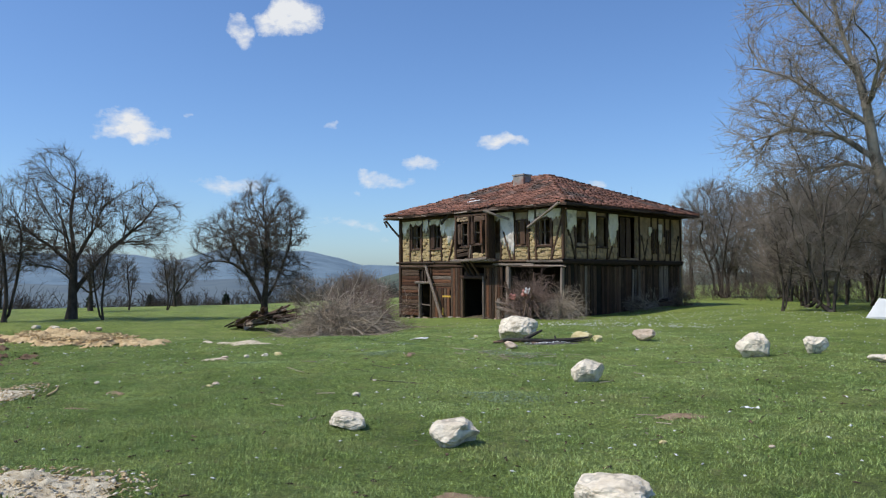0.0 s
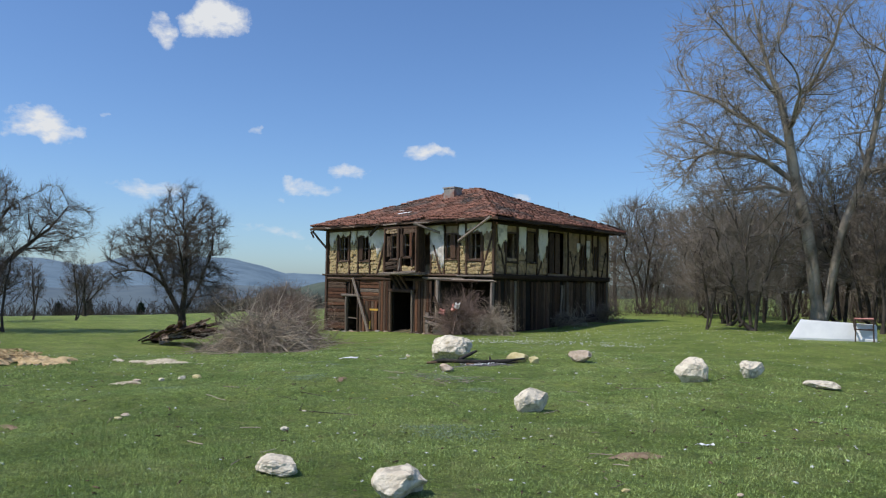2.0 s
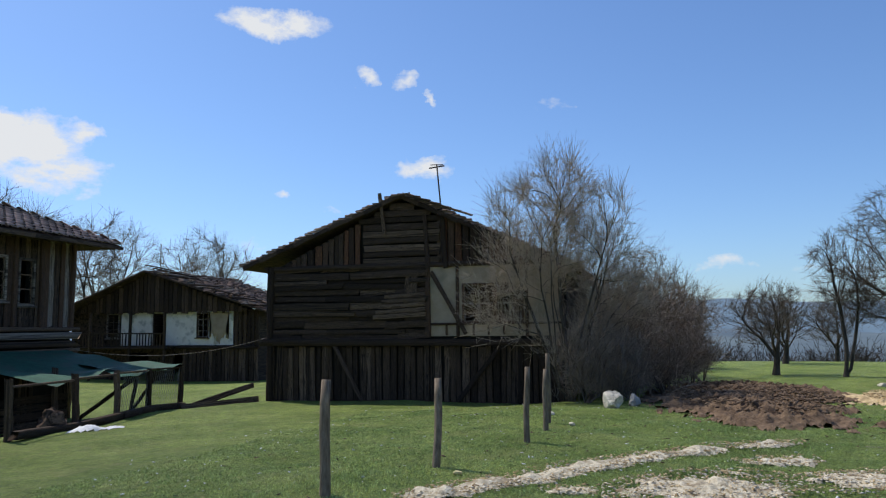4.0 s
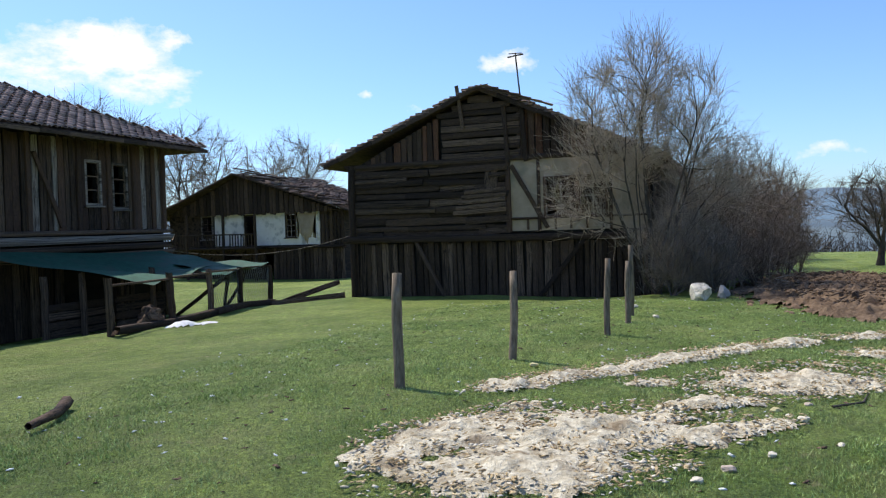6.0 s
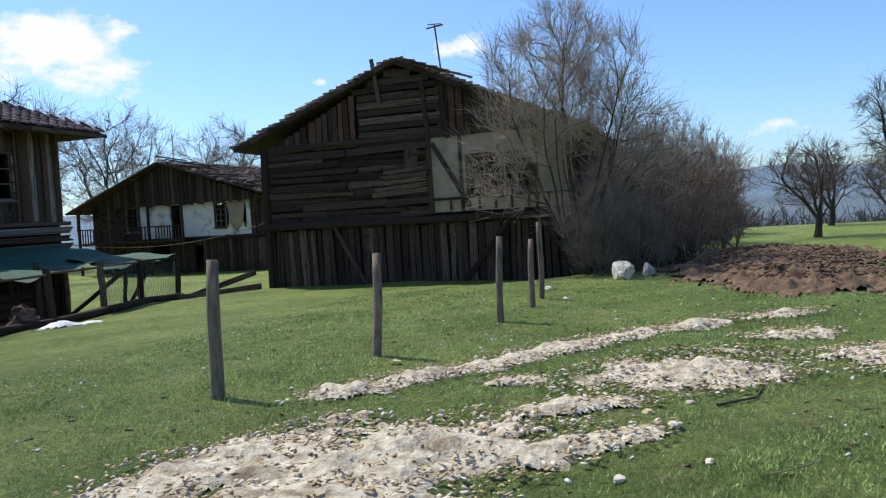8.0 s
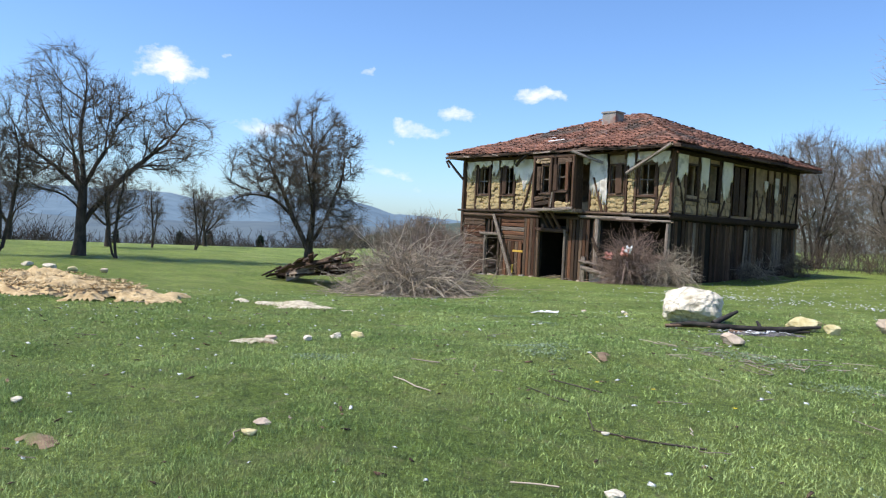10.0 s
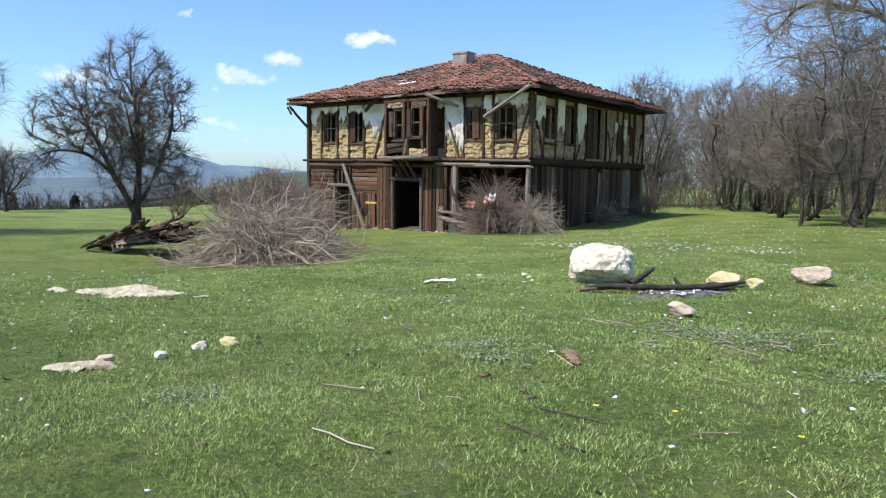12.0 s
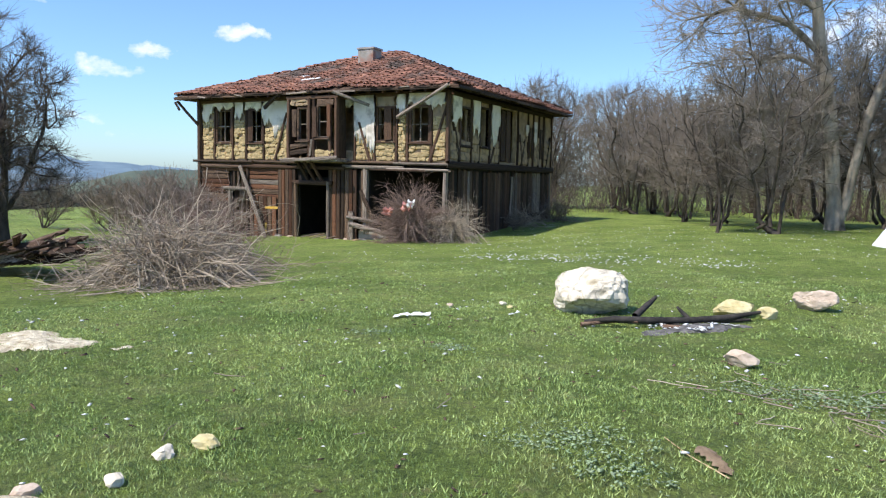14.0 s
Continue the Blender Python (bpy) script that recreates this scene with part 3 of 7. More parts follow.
def put(top, x, y, turn=0.0, scale=1.0, sink=0.08):
    m = pose(x, y, ground(x, y) - sink, 0, 0, turn)
    top.matrix_basis = m
    top.scale = (scale,) * 3
    return top


def again(top, x, y, turn=0.0, scale=1.0, sink=0.08):
    c = copy_thing(top, pose(x, y, ground(x, y) - sink, 0, 0, turn))
    c.scale = (scale,) * 3
    return c


# ---- the lie of the land ----
LAND = np.array(((20, -29, .12), (14, -33.4, .1), (9.3, -31.8, .08), (5, -31.5, 0), (1.3, -30.5, -.08), (-2.7, -42.3, -.5), (-2.7, -34, -.52), (6, -48, -.95), (0, -48, -.9), (8, -42, -.3),
                 (2, -43, -.4), (-17, -54, -.9), (-12, -.3, -.8), (-5, -.3, -.62), (0, -.3, -.3), (1, 11, .05), (0, -15.5, -.4), (-8, -12, -.25), (10.5, -15.4, .05), (13, -13.8, .15),
                 (14.2, -1.4, .3), (13, 7, .35), (11.4, 5, .2), (16, -20, .1), (12, -20.5, .28), (5, -24, -.05), (-12, -19, -.15), (7, -21, -.05), (-20, -25, -.2), (30, -20, .2)))


def lie(x, y):
    """Heights of the meadow, which falls away to a valley in the west."""
    x, y = np.asarray(x, float), np.asarray(y, float)
    top = bottom = 0
    for a, b, h in LAND:
        w = 1 / ((x - a) ** 2 + (y - b) ** 2 + 4) ** 1.5
        top, bottom = top + w * h, bottom + w
    z = top / bottom
    s = np.maximum(-x - 24 - 0.25 * np.maximum(y, 0), 0)
    z = z - 0.05 * s ** 1.15 * np.minimum(s / 20, 1)
    z = np.maximum(z, -55)
    near = np.exp(-((x - 10) ** 2 + (y + 22) ** 2) / 900)
    z = z + near * (0.035 * np.sin(1.7 * x + 0.9 * y + np.sin(0.7 * y)) * np.sin(1.1 * y - 0.6 * x) + 0.02 * np.sin(3.1 * x + 2.2 + np.sin(1.3 * y)) * np.sin(2.7 * y + 1.1 + np.sin(1.7 * x)) + 0.012 * np.sin(6.3 * x + 1.9 * y) * np.sin(5.6 * y - 2.1 * x + 0.4))
    return z


def ground(x, y):
    return float(lie(x, y))


N = 380
g = np.linspace(-1, 1, N)
gx, gy = np.meshgrid(11 + 9 * np.sinh(6.2 * g) * 1.0, -24 + 9 * np.sinh(6.2 * g), indexing="ij")
gv = np.stack([gx, gy, lie(gx, gy)], -1).reshape(-1, 3)
gi = (np.arange(N - 1)[:, None] * N + np.arange(N - 1)[None, :]).ravel()
soil_sheet = new("ground", mesh("ground", gv, np.stack([gi, gi + N, gi + N + 1, gi + 1], 1), M_grass, True))
tagged(soil_sheet, "grazed green meadow with worn and dry patches", "ground", kind="structure")


def ridge(name, dist, a0, a1, height, depth, material, label, seed):
    """A far range of hills round the west: height is a function of the azimuth in degrees, giving degrees of elevation."""
    a = np.linspace(a0, a1, 260)
    e = np.array([height(q) for q in a])
    r = np.random.default_rng(seed)
    e = e + np.convolve(r.normal(0, 0.05, 260), np.ones(5) / 5, "same")
    rows = []
    for f in np.linspace(0, 1, 8):
        dd = dist - depth * (1 - f)
        z = -60 + (np.tan(np.radians(e)) * dist + 62) * math.sin(f * math.pi / 2) ** 1.3 + np.convolve(r.normal(0, depth * 0.01, 264), np.ones(9) / 9, "same")[2:-2] * (1 - f) * f * 4
        rows.append(np.stack([12 - np.sin(np.radians(a)) * dd, -24 + np.cos(np.radians(a)) * dd, z], -1))
    v = np.stack(rows).reshape(-1, 3)
    i = (np.arange(7)[:, None] * 260 + np.arange(259)[None, :]).ravel()
    ob = new(name, mesh(name, v, np.stack([i, i + 1, i + 261, i + 260], 1), material, True))
    return tagged(ob, label, "hills", kind="structure")


def skyline(*pairs):
    """Heights of a range in degrees of elevation, between pairs of azimuth and height."""
    a, h = np.array(pairs).T
    return lambda q: float(np.interp(q, a, h))


# backdrops: haze is painted into the colour, and all three glow faintly
ridge("backdrop", 3200, 20, 175, skyline((20, 0.2), (45, 0.3), (49, 0.5), (51, 0.68), (53, 0.82), (54.5, 1.3), (57, 1.8), (60, 1.9), (61.5, 1.85), (63, 2.05), (64.5, 1.6), (66.5, 1.05), (69, 1.45), (72, 1.5), (75, 1.55), (79, 1.5), (83.5, 1.85), (90, 1.4), (100, 1.6), (120, 1.2), (175, 1.0)), 1500, M_hill, "far wooded hills across the valley, haze painted in blue", 3)
ridge("backdrop", 1400, 20, 175, lambda a: -0.35 + 0.2 * math.sin(a * 0.21 + 2.0), 800, M_hill3, "valley fields and woods with painted haze", 4)
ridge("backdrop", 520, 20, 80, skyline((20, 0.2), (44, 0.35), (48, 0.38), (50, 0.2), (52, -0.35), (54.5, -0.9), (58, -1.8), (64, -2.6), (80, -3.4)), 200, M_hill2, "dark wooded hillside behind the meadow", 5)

# ---- roofs ----
def tile_shape(r=0.092, length=0.42, segs=4):
    """An arched clay tile along +y, its hollow side down."""
    a = np.linspace(0.12, math.pi - 0.12, segs + 1)
    ring = lambda k, y, dz: np.stack([np.cos(a) * r * k, np.full(segs + 1, y), np.sin(a) * r * k * 0.75 + dz], -1)
    v = np.concatenate([ring(1.0, 0, 0.02), ring(0.85, length, -0.01), ring(0.82, 0, 0.015)])
    i = np.arange(segs)
    n = segs + 1
    f = np.concatenate([np.stack([i + 1, i, i + n, i + n + 1], 1), np.stack([i, i + 1, i + 2 * n + 1, i + 2 * n], 1)])
    return v, f


def tile_poses(e0, e1, ridge0, ridge1, seed, gap=0.172, step=0.32, rough=1.0, missing=0.02):
    """Poses of the tiles of one roof slope, whose eave runs from e0 to e1 and whose top from ridge0 to ridge1."""
    r = np.random.default_rng(seed)
    e0, e1, r0, r1 = (np.array(q, float) for q in (e0, e1, ridge0, ridge1))
    ax = unit(e1 - e0)
    up = (r0 + r1) / 2 - (e0 + e1) / 2
    up = up - ax * (up @ ax)
    height = np.linalg.norm(up)
    up = up / height
    nor = np.cross(ax, up)
    rows = int(height / step)
    out = []
    for j in range(rows):
        t = j * step / height
        a, b = e0 + (r0 - e0) * t, e1 + (r1 - e1) * t
        wide = (b - a) @ ax
        cols = max(int(wide / gap), 0)
        sag = 0.03 * rough * math.sin(j * 0.9)
        for i in range(cols):
            if r.random() < missing * (4 if j == 0 and rough > 1 else 1):
                continue
            lift = 0.0 if i % 2 else 0.035
            p = a + ax * (i + 0.5) * gap + (up * (r.normal(0, 0.03) + (0.06 * math.sin(i * 0.33) * math.sin(i * 0.071 + 1) if j < 2 else 0)) + ax * r.normal(0, 0.012)) * rough + nor * (lift + 0.02 + r.uniform(0, 0.025) * rough + sag * 0.4 + 0.035 * rough * math.sin(i * gap * 0.8 + seed) * math.sin(j * 0.3 + seed))
            yaw = r.normal(0, 0.06) * rough + (r.uniform(-0.5, 0.5) if r.random() < 0.025 * rough else 0)
            x = ax * math.cos(yaw) + up * math.sin(yaw)
            y = up * math.cos(yaw) - ax * math.sin(yaw)
            tip = r.normal(0.06, 0.03) * rough
            y = unit(y - nor * tip)
            out.append((p, x, y, np.cross(x, y), j))
    return out


def tiled(parent, poses, single, joined, lone_rows):
    """The lowest rows become tiles of their own; the rest is joined."""
    v, f = tile_shape()
    key = "tile" + single.name
    if key not in UNITS:
        UNITS[key] = mesh("tile", v, f, single, True)
    rest = []
    for p, x, y, z, j in poses:
        m = np.stack([x, y, z], 1)
        if j < lone_rows:
            m4 = Matrix(m.tolist()).to_4x4()
            m4.translation = p.tolist()
            hang(new("roof_tile", UNITS[key]), parent, m4)
        else:
            rest.append((v @ m.T + p, f))
    if rest:
        tagged(part("roof_tiles", mesh("roof_tiles", *merge(rest), joined, True), joined, parent), kind="stuff")


def slab(pts, thick):
    """A flat sheet through the corners given, with a thickness downwards."""
    bm = bmesh.new()
    top = [bm.verts.new(p) for p in pts]
    low = [bm.verts.new((p[0], p[1], p[2] - thick)) for p in pts]
    bm.faces.new(top)
    bm.faces.new(low[::-1])
    for i in range(len(pts)):
        bm.faces.new((top[i], low[i], low[(i + 1) % len(pts)], top[(i + 1) % len(pts)]))
    bmesh.ops.recalc_face_normals(bm, faces=bm.faces[:])
    return bm


def ragged(axis, at, out, a0, a1, z0, z1, seed, material, parent, name="plaster_patch", label="", depth=0.03, bite=0.35):
    """A sheet of plaster left on a wall: straight at its top, broken along its sides and lower edge."""
    r = np.random.default_rng(seed)
    n = 34
    us = np.linspace(0, 1, n)
    coarse = np.interp(us * 6, np.arange(7), r.uniform(-1, 1, 7))
    low = z0 - 0.12 * (z1 - z0) + (coarse * 0.7 + r.uniform(-0.3, 0.3, n)) * bite * (z1 - z0) + (z1 - z0) * 0.25 * np.abs(us * 2 - 1) ** 2.5
    low = np.minimum(low, z1 - 0.08)
    aa = a0 + us * (a1 - a0)
    top = np.full(n, z1)
    mid = low * 0.5 + top * 0.5
    edge = r.normal(0, 0.025, 3)
    rows = []
    for zz, k in ((low, 0), (low + 0.02, 1), (mid, 1), (top, 1)):
        off = at + out * (0.004 + depth * k)
        rows.append(np.stack([aa, np.full(n, off), zz], -1) if axis == "y" else np.stack([np.full(n, off), aa, zz], -1))
    v = np.stack(rows)
    ai = 0 if axis == "y" else 1
    span = a1 - a0
    for k in range(4):
        v[k, 0, ai] += abs(r.normal(0, 0.09)) * span
        v[k, -1, ai] -= abs(r.normal(0, 0.09)) * span
    back = v.copy()
    back[..., 1 - ai] = at - out * 0.004
    v = np.concatenate([v.reshape(-1, 3), back.reshape(-1, 3)])
    i = (np.arange(3)[:, None] * n + np.arange(n - 1)[None, :]).ravel()
    f = np.stack([i, i + 1, i + n + 1, i + n], 1)
    m = 4 * n
    rim = []
    for k in range(3):
        rim += [(k * n, (k + 1) * n, m + (k + 1) * n, m + k * n), (k * n + n - 1, m + k * n + n - 1, m + (k + 1) * n + n - 1, (k + 1) * n + n - 1)]
    f = np.concatenate([f if (axis == "y") == (out < 0) else f[:, ::-1], np.array(rim)])
    return part(name, mesh(name, v, f, material), material, parent, label)


def window(parent, axis, at, out, a0, a1, z0, z1, frame_mat, panes=(1, 2), sash=True, name="window", drop=0.0):
    """A timber window in an opening: frame, sill, sash bars and what is left of its panes."""
    def P(a, d, z):
        return (a, at + out * d, z) if axis == "y" else (at + out * d, a, z)
    nrm = (0, out, 0) if axis == "y" else (out, 0, 0)
    bm = bmesh.new()
    w = 0.075
    for lo, hi in (((a0 - w, z0 - w), (a0, z1 + w)), ((a1, z0 - w), (a1 + w, z1 + w)), ((a0, z1), (a1, z1 + w)), ((a0, z0 - w), (a1, z0))):
        p, q = P(lo[0], -0.12, lo[1]), P(hi[0], 0.05, hi[1])
        add_box(bm, [min(i, j) for i, j in zip(p, q)], [max(i, j) for i, j in zip(p, q)])
    win = part(name, bm, frame_mat, parent)
    plank("window_sill", win, P(a0 - 0.14, 0.04, z0 - 0.09), P(a1 + 0.14, 0.04, z0 - 0.1), 0.16, 0.05, (0, 0, 1), frame_mat)
    if sash:
        b = bmesh.new()
        s = 0.04
        zs = np.linspace(z0, z1, panes[1] + 1)
        xs = np.linspace(a0, a1, panes[0] + 1)
        for z in zs:
            p, q = P(a0, -0.06, max(z - s / 2, z0)), P(a1, -0.03, min(z + s / 2, z1))
            add_box(b, [min(i, j) for i, j in zip(p, q)], [max(i, j) for i, j in zip(p, q)])
        for x in xs:
            p, q = P(max(x - s / 2, a0), -0.056, z0), P(min(x + s / 2, a1), -0.026, z1)
            add_box(b, [min(i, j) for i, j in zip(p, q)], [max(i, j) for i, j in zip(p, q)])
        part("sash", b, M_plank if frame_mat == M_grey else M_grey, win, "bare weathered sash bars")
    return win


def blocks(parent, axis, at, out, a0, a1, z0, z1, material, bw=0.235, bh=0.135, skip=(), name="clay_block", seed=1):
    """Rows of lumpy clay blocks in a panel, clear of the openings in skip."""
    r = random.Random(seed)
    z, row = z0, 0
    while z < z1 - 0.05:
        h = bh * r.uniform(0.8, 1.2)
        a = a0 - (bw * 0.5 if row % 2 else 0)
        while a < a1 - 0.03:
            w = bw * r.uniform(0.5, 1.45)
            lo, hi = max(a, a0), min(a + w, a1)
            ca, cz = (lo + hi) / 2, z + h / 2
            a += w
            if hi - lo < 0.06 or any(s[0] < ca < s[1] and s[2] < cz < s[3] for s in skip) or r.random() < 0.03:
                continue
            d = at + out * r.uniform(-0.02, 0.035)
            cz += r.uniform(-0.025, 0.025)
            turn = r.choice((0, 180))
            m = Matrix.Translation((ca, d, cz) if axis == "y" else (d, ca, cz)) @ pose(0, 0, 0, turn, r.uniform(-12, 12) if axis == "y" else 0, r.choice((0, 180)))
            m = m @ Matrix.Diagonal(((hi - lo) * 1.12, 0.12, h * r.uniform(0.95, 1.3), 1) if axis == "y" else (0.10, (hi - lo) * 1.08, h * 1.08, 1))
            hang(new(name, unit_block(material, r.randrange(7))), parent, m)
        z += h
        row += 1


# ---- the half-timbered house ----
HX, HY, ZM, ZT = -12.5, 11.17, 2.48, 5.22
house = thing("house", (-6, 5, -0.6), "derelict two-storey half-timbered house with red tiled hip roof", "house")
F_OPEN = [(-11.5, -10.75, 3.38, 4.70), (-9.68, -9.0, 3.37, 4.68), (-7.35, -5.05, 2.75, 5.0), (-4.83, -4.31, 3.0, 4.8), (-3.1, -2.4, 3.39, 4.62), (-1.6, -0.85, 3.34, 4.63)]
L_OPEN = [(-10.72, -9.78, -1.2, 1.25), (-10.75, -9.8, 1.42, 2.11), (-7.02, -5.42, -1.2, 1.56), (-6.56, -5.42, 1.89, 2.32), (-3.5, -0.16, -1.2, 2.25)]
S_OPEN = [(0.97, 1.8, 3.27, 4.66), (2.73, 3.55, 3.3, 4.8), (4.75, 6.6, 2.72, 5.0), (8.1, 8.55, 3.02, 4.35), (9.5, 9.9, 3.02, 4.35)]
bm = bmesh.new()
wall_holes(bm, "y", 0.02, 0.2, HX, -0.02, ZM, ZT, F_OPEN)
part("front_wall", bm, M_mud, house, "clay daub wall between dark timbers")
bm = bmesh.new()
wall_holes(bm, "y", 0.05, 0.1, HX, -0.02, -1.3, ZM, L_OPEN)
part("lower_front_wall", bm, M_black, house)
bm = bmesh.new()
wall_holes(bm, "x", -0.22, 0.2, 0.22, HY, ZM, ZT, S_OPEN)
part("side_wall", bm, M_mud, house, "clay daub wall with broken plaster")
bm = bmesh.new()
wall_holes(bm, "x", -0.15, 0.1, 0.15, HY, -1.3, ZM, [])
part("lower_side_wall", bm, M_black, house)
bm = bmesh.new()
add_box(bm, (HX, HY, -1.3), (0, HY + 0.2, ZT))
part("back_wall", bm, M_mud, house)
bm = bmesh.new()
add_box(bm, (HX - 0.2, 0.02, -1.3), (HX, HY + 0.2, ZT))
part("end_wall", bm, M_mud, house)
bm = bmesh.new()
add_box(bm, (HX, 0.24, ZM - 0.15), (-0.24, HY, ZM))
part("upper_floor", bm, M_dark, house)
bm = bmesh.new()
add_box(bm, (HX, 0.24, ZT - 0.1), (-0.24, HY, ZT))
part("attic_floor", bm, M_dark, house)
# ground-floor partitions; their black colour stands in for the unlit rooms
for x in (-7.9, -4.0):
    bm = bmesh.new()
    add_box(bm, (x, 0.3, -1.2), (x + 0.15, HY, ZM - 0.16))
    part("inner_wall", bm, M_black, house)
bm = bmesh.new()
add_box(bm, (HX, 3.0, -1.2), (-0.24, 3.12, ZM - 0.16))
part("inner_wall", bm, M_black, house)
bm = bmesh.new()
add_box(bm, (HX, 3.6, ZM + 0.01), (-0.24, 3.75, ZT - 0.11))
part("inner_wall", bm, M_mud, house)

# foundation stones along the foot
for i in range(26):
    x = HX + 0.3 + i * 0.48
    if -7.0 < x < -5.4:
        continue
    z = ground(x, -0.1)
    hang(new("foundation_stone", unit_block((M_chim, M_prock, M_mud)[i % 3], i % 7)), house, Matrix.Translation((x + random.uniform(-.12, .12), -0.03 - random.uniform(0, .25), z)) @ pose(0, 0, 0, 0, 0, random.uniform(0, 90)) @ Matrix.Diagonal((random.uniform(0.12, 0.4), random.uniform(0.12, 0.26), random.uniform(0.06, 0.16), 1)))
# timbers: plates, posts, braces
for a, b, dz, w, m in ((HX - 0.35, -9.4, 0.05, 0.12, M_plank), (-9.4, -7.0, 0.03, 0.13, M_plank), (-4.7, -2.3, 0.05, 0.13, M_plank), (-2.3, 0.1, 0.0, 0.12, M_grey)):
    plank("beam", house, (a, -0.06, ZM + dz), (b, -0.06, ZM + dz - 0.03), w, 0.2, (0, -1, 0), m)
for a, b, dz, w, m in ((HX - 0.1, -10.2, -0.15, 0.16, M_plank), (-10.2, -7.2, -0.14, 0.17, M_beam), (-7.2, -4.6, -0.17, 0.16, M_dark), (-4.7, -1.9, -0.13, 0.15, M_grey), (-2.6, 0.12, -0.2, 0.1, M_grey), (-3.4, -0.6, -0.24, 0.09, M_dark)):
    plank("beam", house, (a, -0.05 - 0.02 * (w < 0.12), ZM + dz), (b, -0.05, ZM + dz - 0.04), w, 0.15, (0, -1, 0), m)
plank("beam", house, (0.05, -0.1, ZM), (0.05, HY + 0.1, ZM), 0.28, 0.16, (1, 0, 0), M_dark)
plank("beam", house, (0.02, 0, ZT - 0.08), (0.02, HY, ZT - 0.08), 0.2, 0.16, (1, 0, 0), M_dark)
plank("beam", house, (HX, -0.02, ZT - 0.08), (0, -0.02, ZT - 0.08), 0.2, 0.16, (0, -1, 0), M_beam)
for x in (HX + 0.06, -11.65, -10.58, -9.82, -8.85, -7.45, -4.92, -4.2, -3.25, -2.24, -1.75, -0.7):
    plank("post", house, (x, -0.03, ZM + 0.1), (x + random.uniform(-.05, .05), -0.03, ZT - 0.15), random.uniform(0.075, 0.11), 0.09, (0, -1, 0), M_beam)
plank("corner_post", house, (0.0, -0.01, ZM + 0.1), (0.02, -0.02, ZT), 0.15, 0.15, (0, -1, 0), M_beam)
plank("corner_post", house, (HX - 0.05, -0.03, -0.8), (HX - 0.02, -0.03, ZT), 0.17, 0.2, (0, -1, 0), M_beam)
plank("corner_post", house, (-0.1, -0.06, -0.6), (-0.06, -0.05, ZM - 0.3), 0.15, 0.16, (0, -1, 0), M_grey)
for x0, z0, x1, z1 in ((-8.2, 2.62, -7.55, 4.6), (-3.45, 2.6, -3.95, 4.1), (-0.75, 2.6, 0.0, 4.75), (-12.4, 4.8, -12.4, 4.9)):
    plank("brace", house, (x0, -0.05, z0), (x1, -0.05, z1), 0.12, 0.1, (0, -1, 0), M_beam)
for y in (0.88, 1.9, 2.64, 3.64, 4.62, 6.72, 8.0, 8.66, 9.4, 10.0, HY - 0.05):
    plank("post", house, (0.02, y, ZM + 0.14), (0.02, y + random.uniform(-.03, .03), ZT - 0.18), random.uniform(0.06, 0.1), 0.08, (1, 0, 0), M_beam)
for y0, z0, y1, z1 in ((0.85, 2.6, 0.25, 4.3), (3.75, 2.65, 4.5, 4.2), (7.3, 2.6, 6.9, 4.0), (7.1, 2.6, 7.55, 3.8), (10.4, 2.65, 10.9, 4.1)):
    plank("brace", house, (0.03, y0, z0), (0.03, y1, z1), 0.11, 0.08, (1, 0, 0), M_dark)

# clay infill, seen where the plaster has come off
PANELS = [(-12.35, -11.72, 2.62, 4.35, ()), (-11.58, -10.65, 2.62, 3.25, ()), (-10.5, -9.9, 2.62, 4.2, ()), (-9.74, -8.93, 2.62, 3.25, ()), (-8.77, -7.53, 2.62, 3.95, ()),
          (-4.1, -3.33, 2.62, 3.7, ()), (-3.17, -2.32, 2.62, 3.25, ()), (-2.16, -1.83, 2.62, 4.3, ()), (-1.67, -0.78, 2.62, 3.2, ()), (-0.62, -0.1, 2.62, 4.25, ())]
for n, (a0, a1, z0, z1, sk) in enumerate(PANELS):
    blocks(house, "y", 0.0, -1, a0, a1, z0, z1, M_adobe, seed=n)
for n, (a0, a1, z0, z1) in enumerate(((0.2, 0.8, 2.66, 3.6), (1.0, 1.85, 2.66, 3.15), (1.98, 2.58, 2.66, 3.6), (2.75, 3.6, 2.66, 3.2), (3.7, 4.55, 2.66, 3.5), (6.8, 7.95, 2.66, 4.0), (8.75, 9.35, 2.66, 3.9), (10.05, 11.0, 2.66, 3.7))):
    blocks(house, "x", 0.0, 1, a0, a1, z0, z1, M_mud, bw=0.5, bh=0.34, seed=40 + n)

for n, (a0, a1, z0, z1) in enumerate(((-12.42, -11.62, 4.5, 5.14), (-11.75, -10.5, 4.82, 5.15), (-10.5, -9.9, 4.5, 5.14), (-9.9, -8.85, 4.8, 5.14), (-9.0, -7.42, 4.0, 5.15), (-4.9, -4.2, 4.82, 5.13),
                                      (-4.22, -3.15, 3.7, 5.13), (-2.25, -1.8, 4.45, 5.13), (-1.78, -0.6, 4.74, 5.15), (-0.75, -0.06, 4.62, 5.13), (-3.62, -3.18, 3.25, 4.3))):
    ragged("y", -0.065 - 0.0016 * n, -1, a0, a1, z0, z1, n, M_plaster, house, label="flaking white plaster", bite=0.5)
for n, (a0, a1, z0, z1) in enumerate(((0.12, 0.94, 4.2, 5.05), (1.9, 2.6, 4.05, 5.05), (3.62, 4.62, 3.75, 5.05), (8.6, 8.98, 3.8, 4.7), (7.55, 7.9, 4.1, 4.5))):
    ragged("x", 0.062 + 0.0016 * n, 1, a0, a1, z0, z1, 30 + n, M_plaster, house, label="flaking white plaster", bite=0.5)
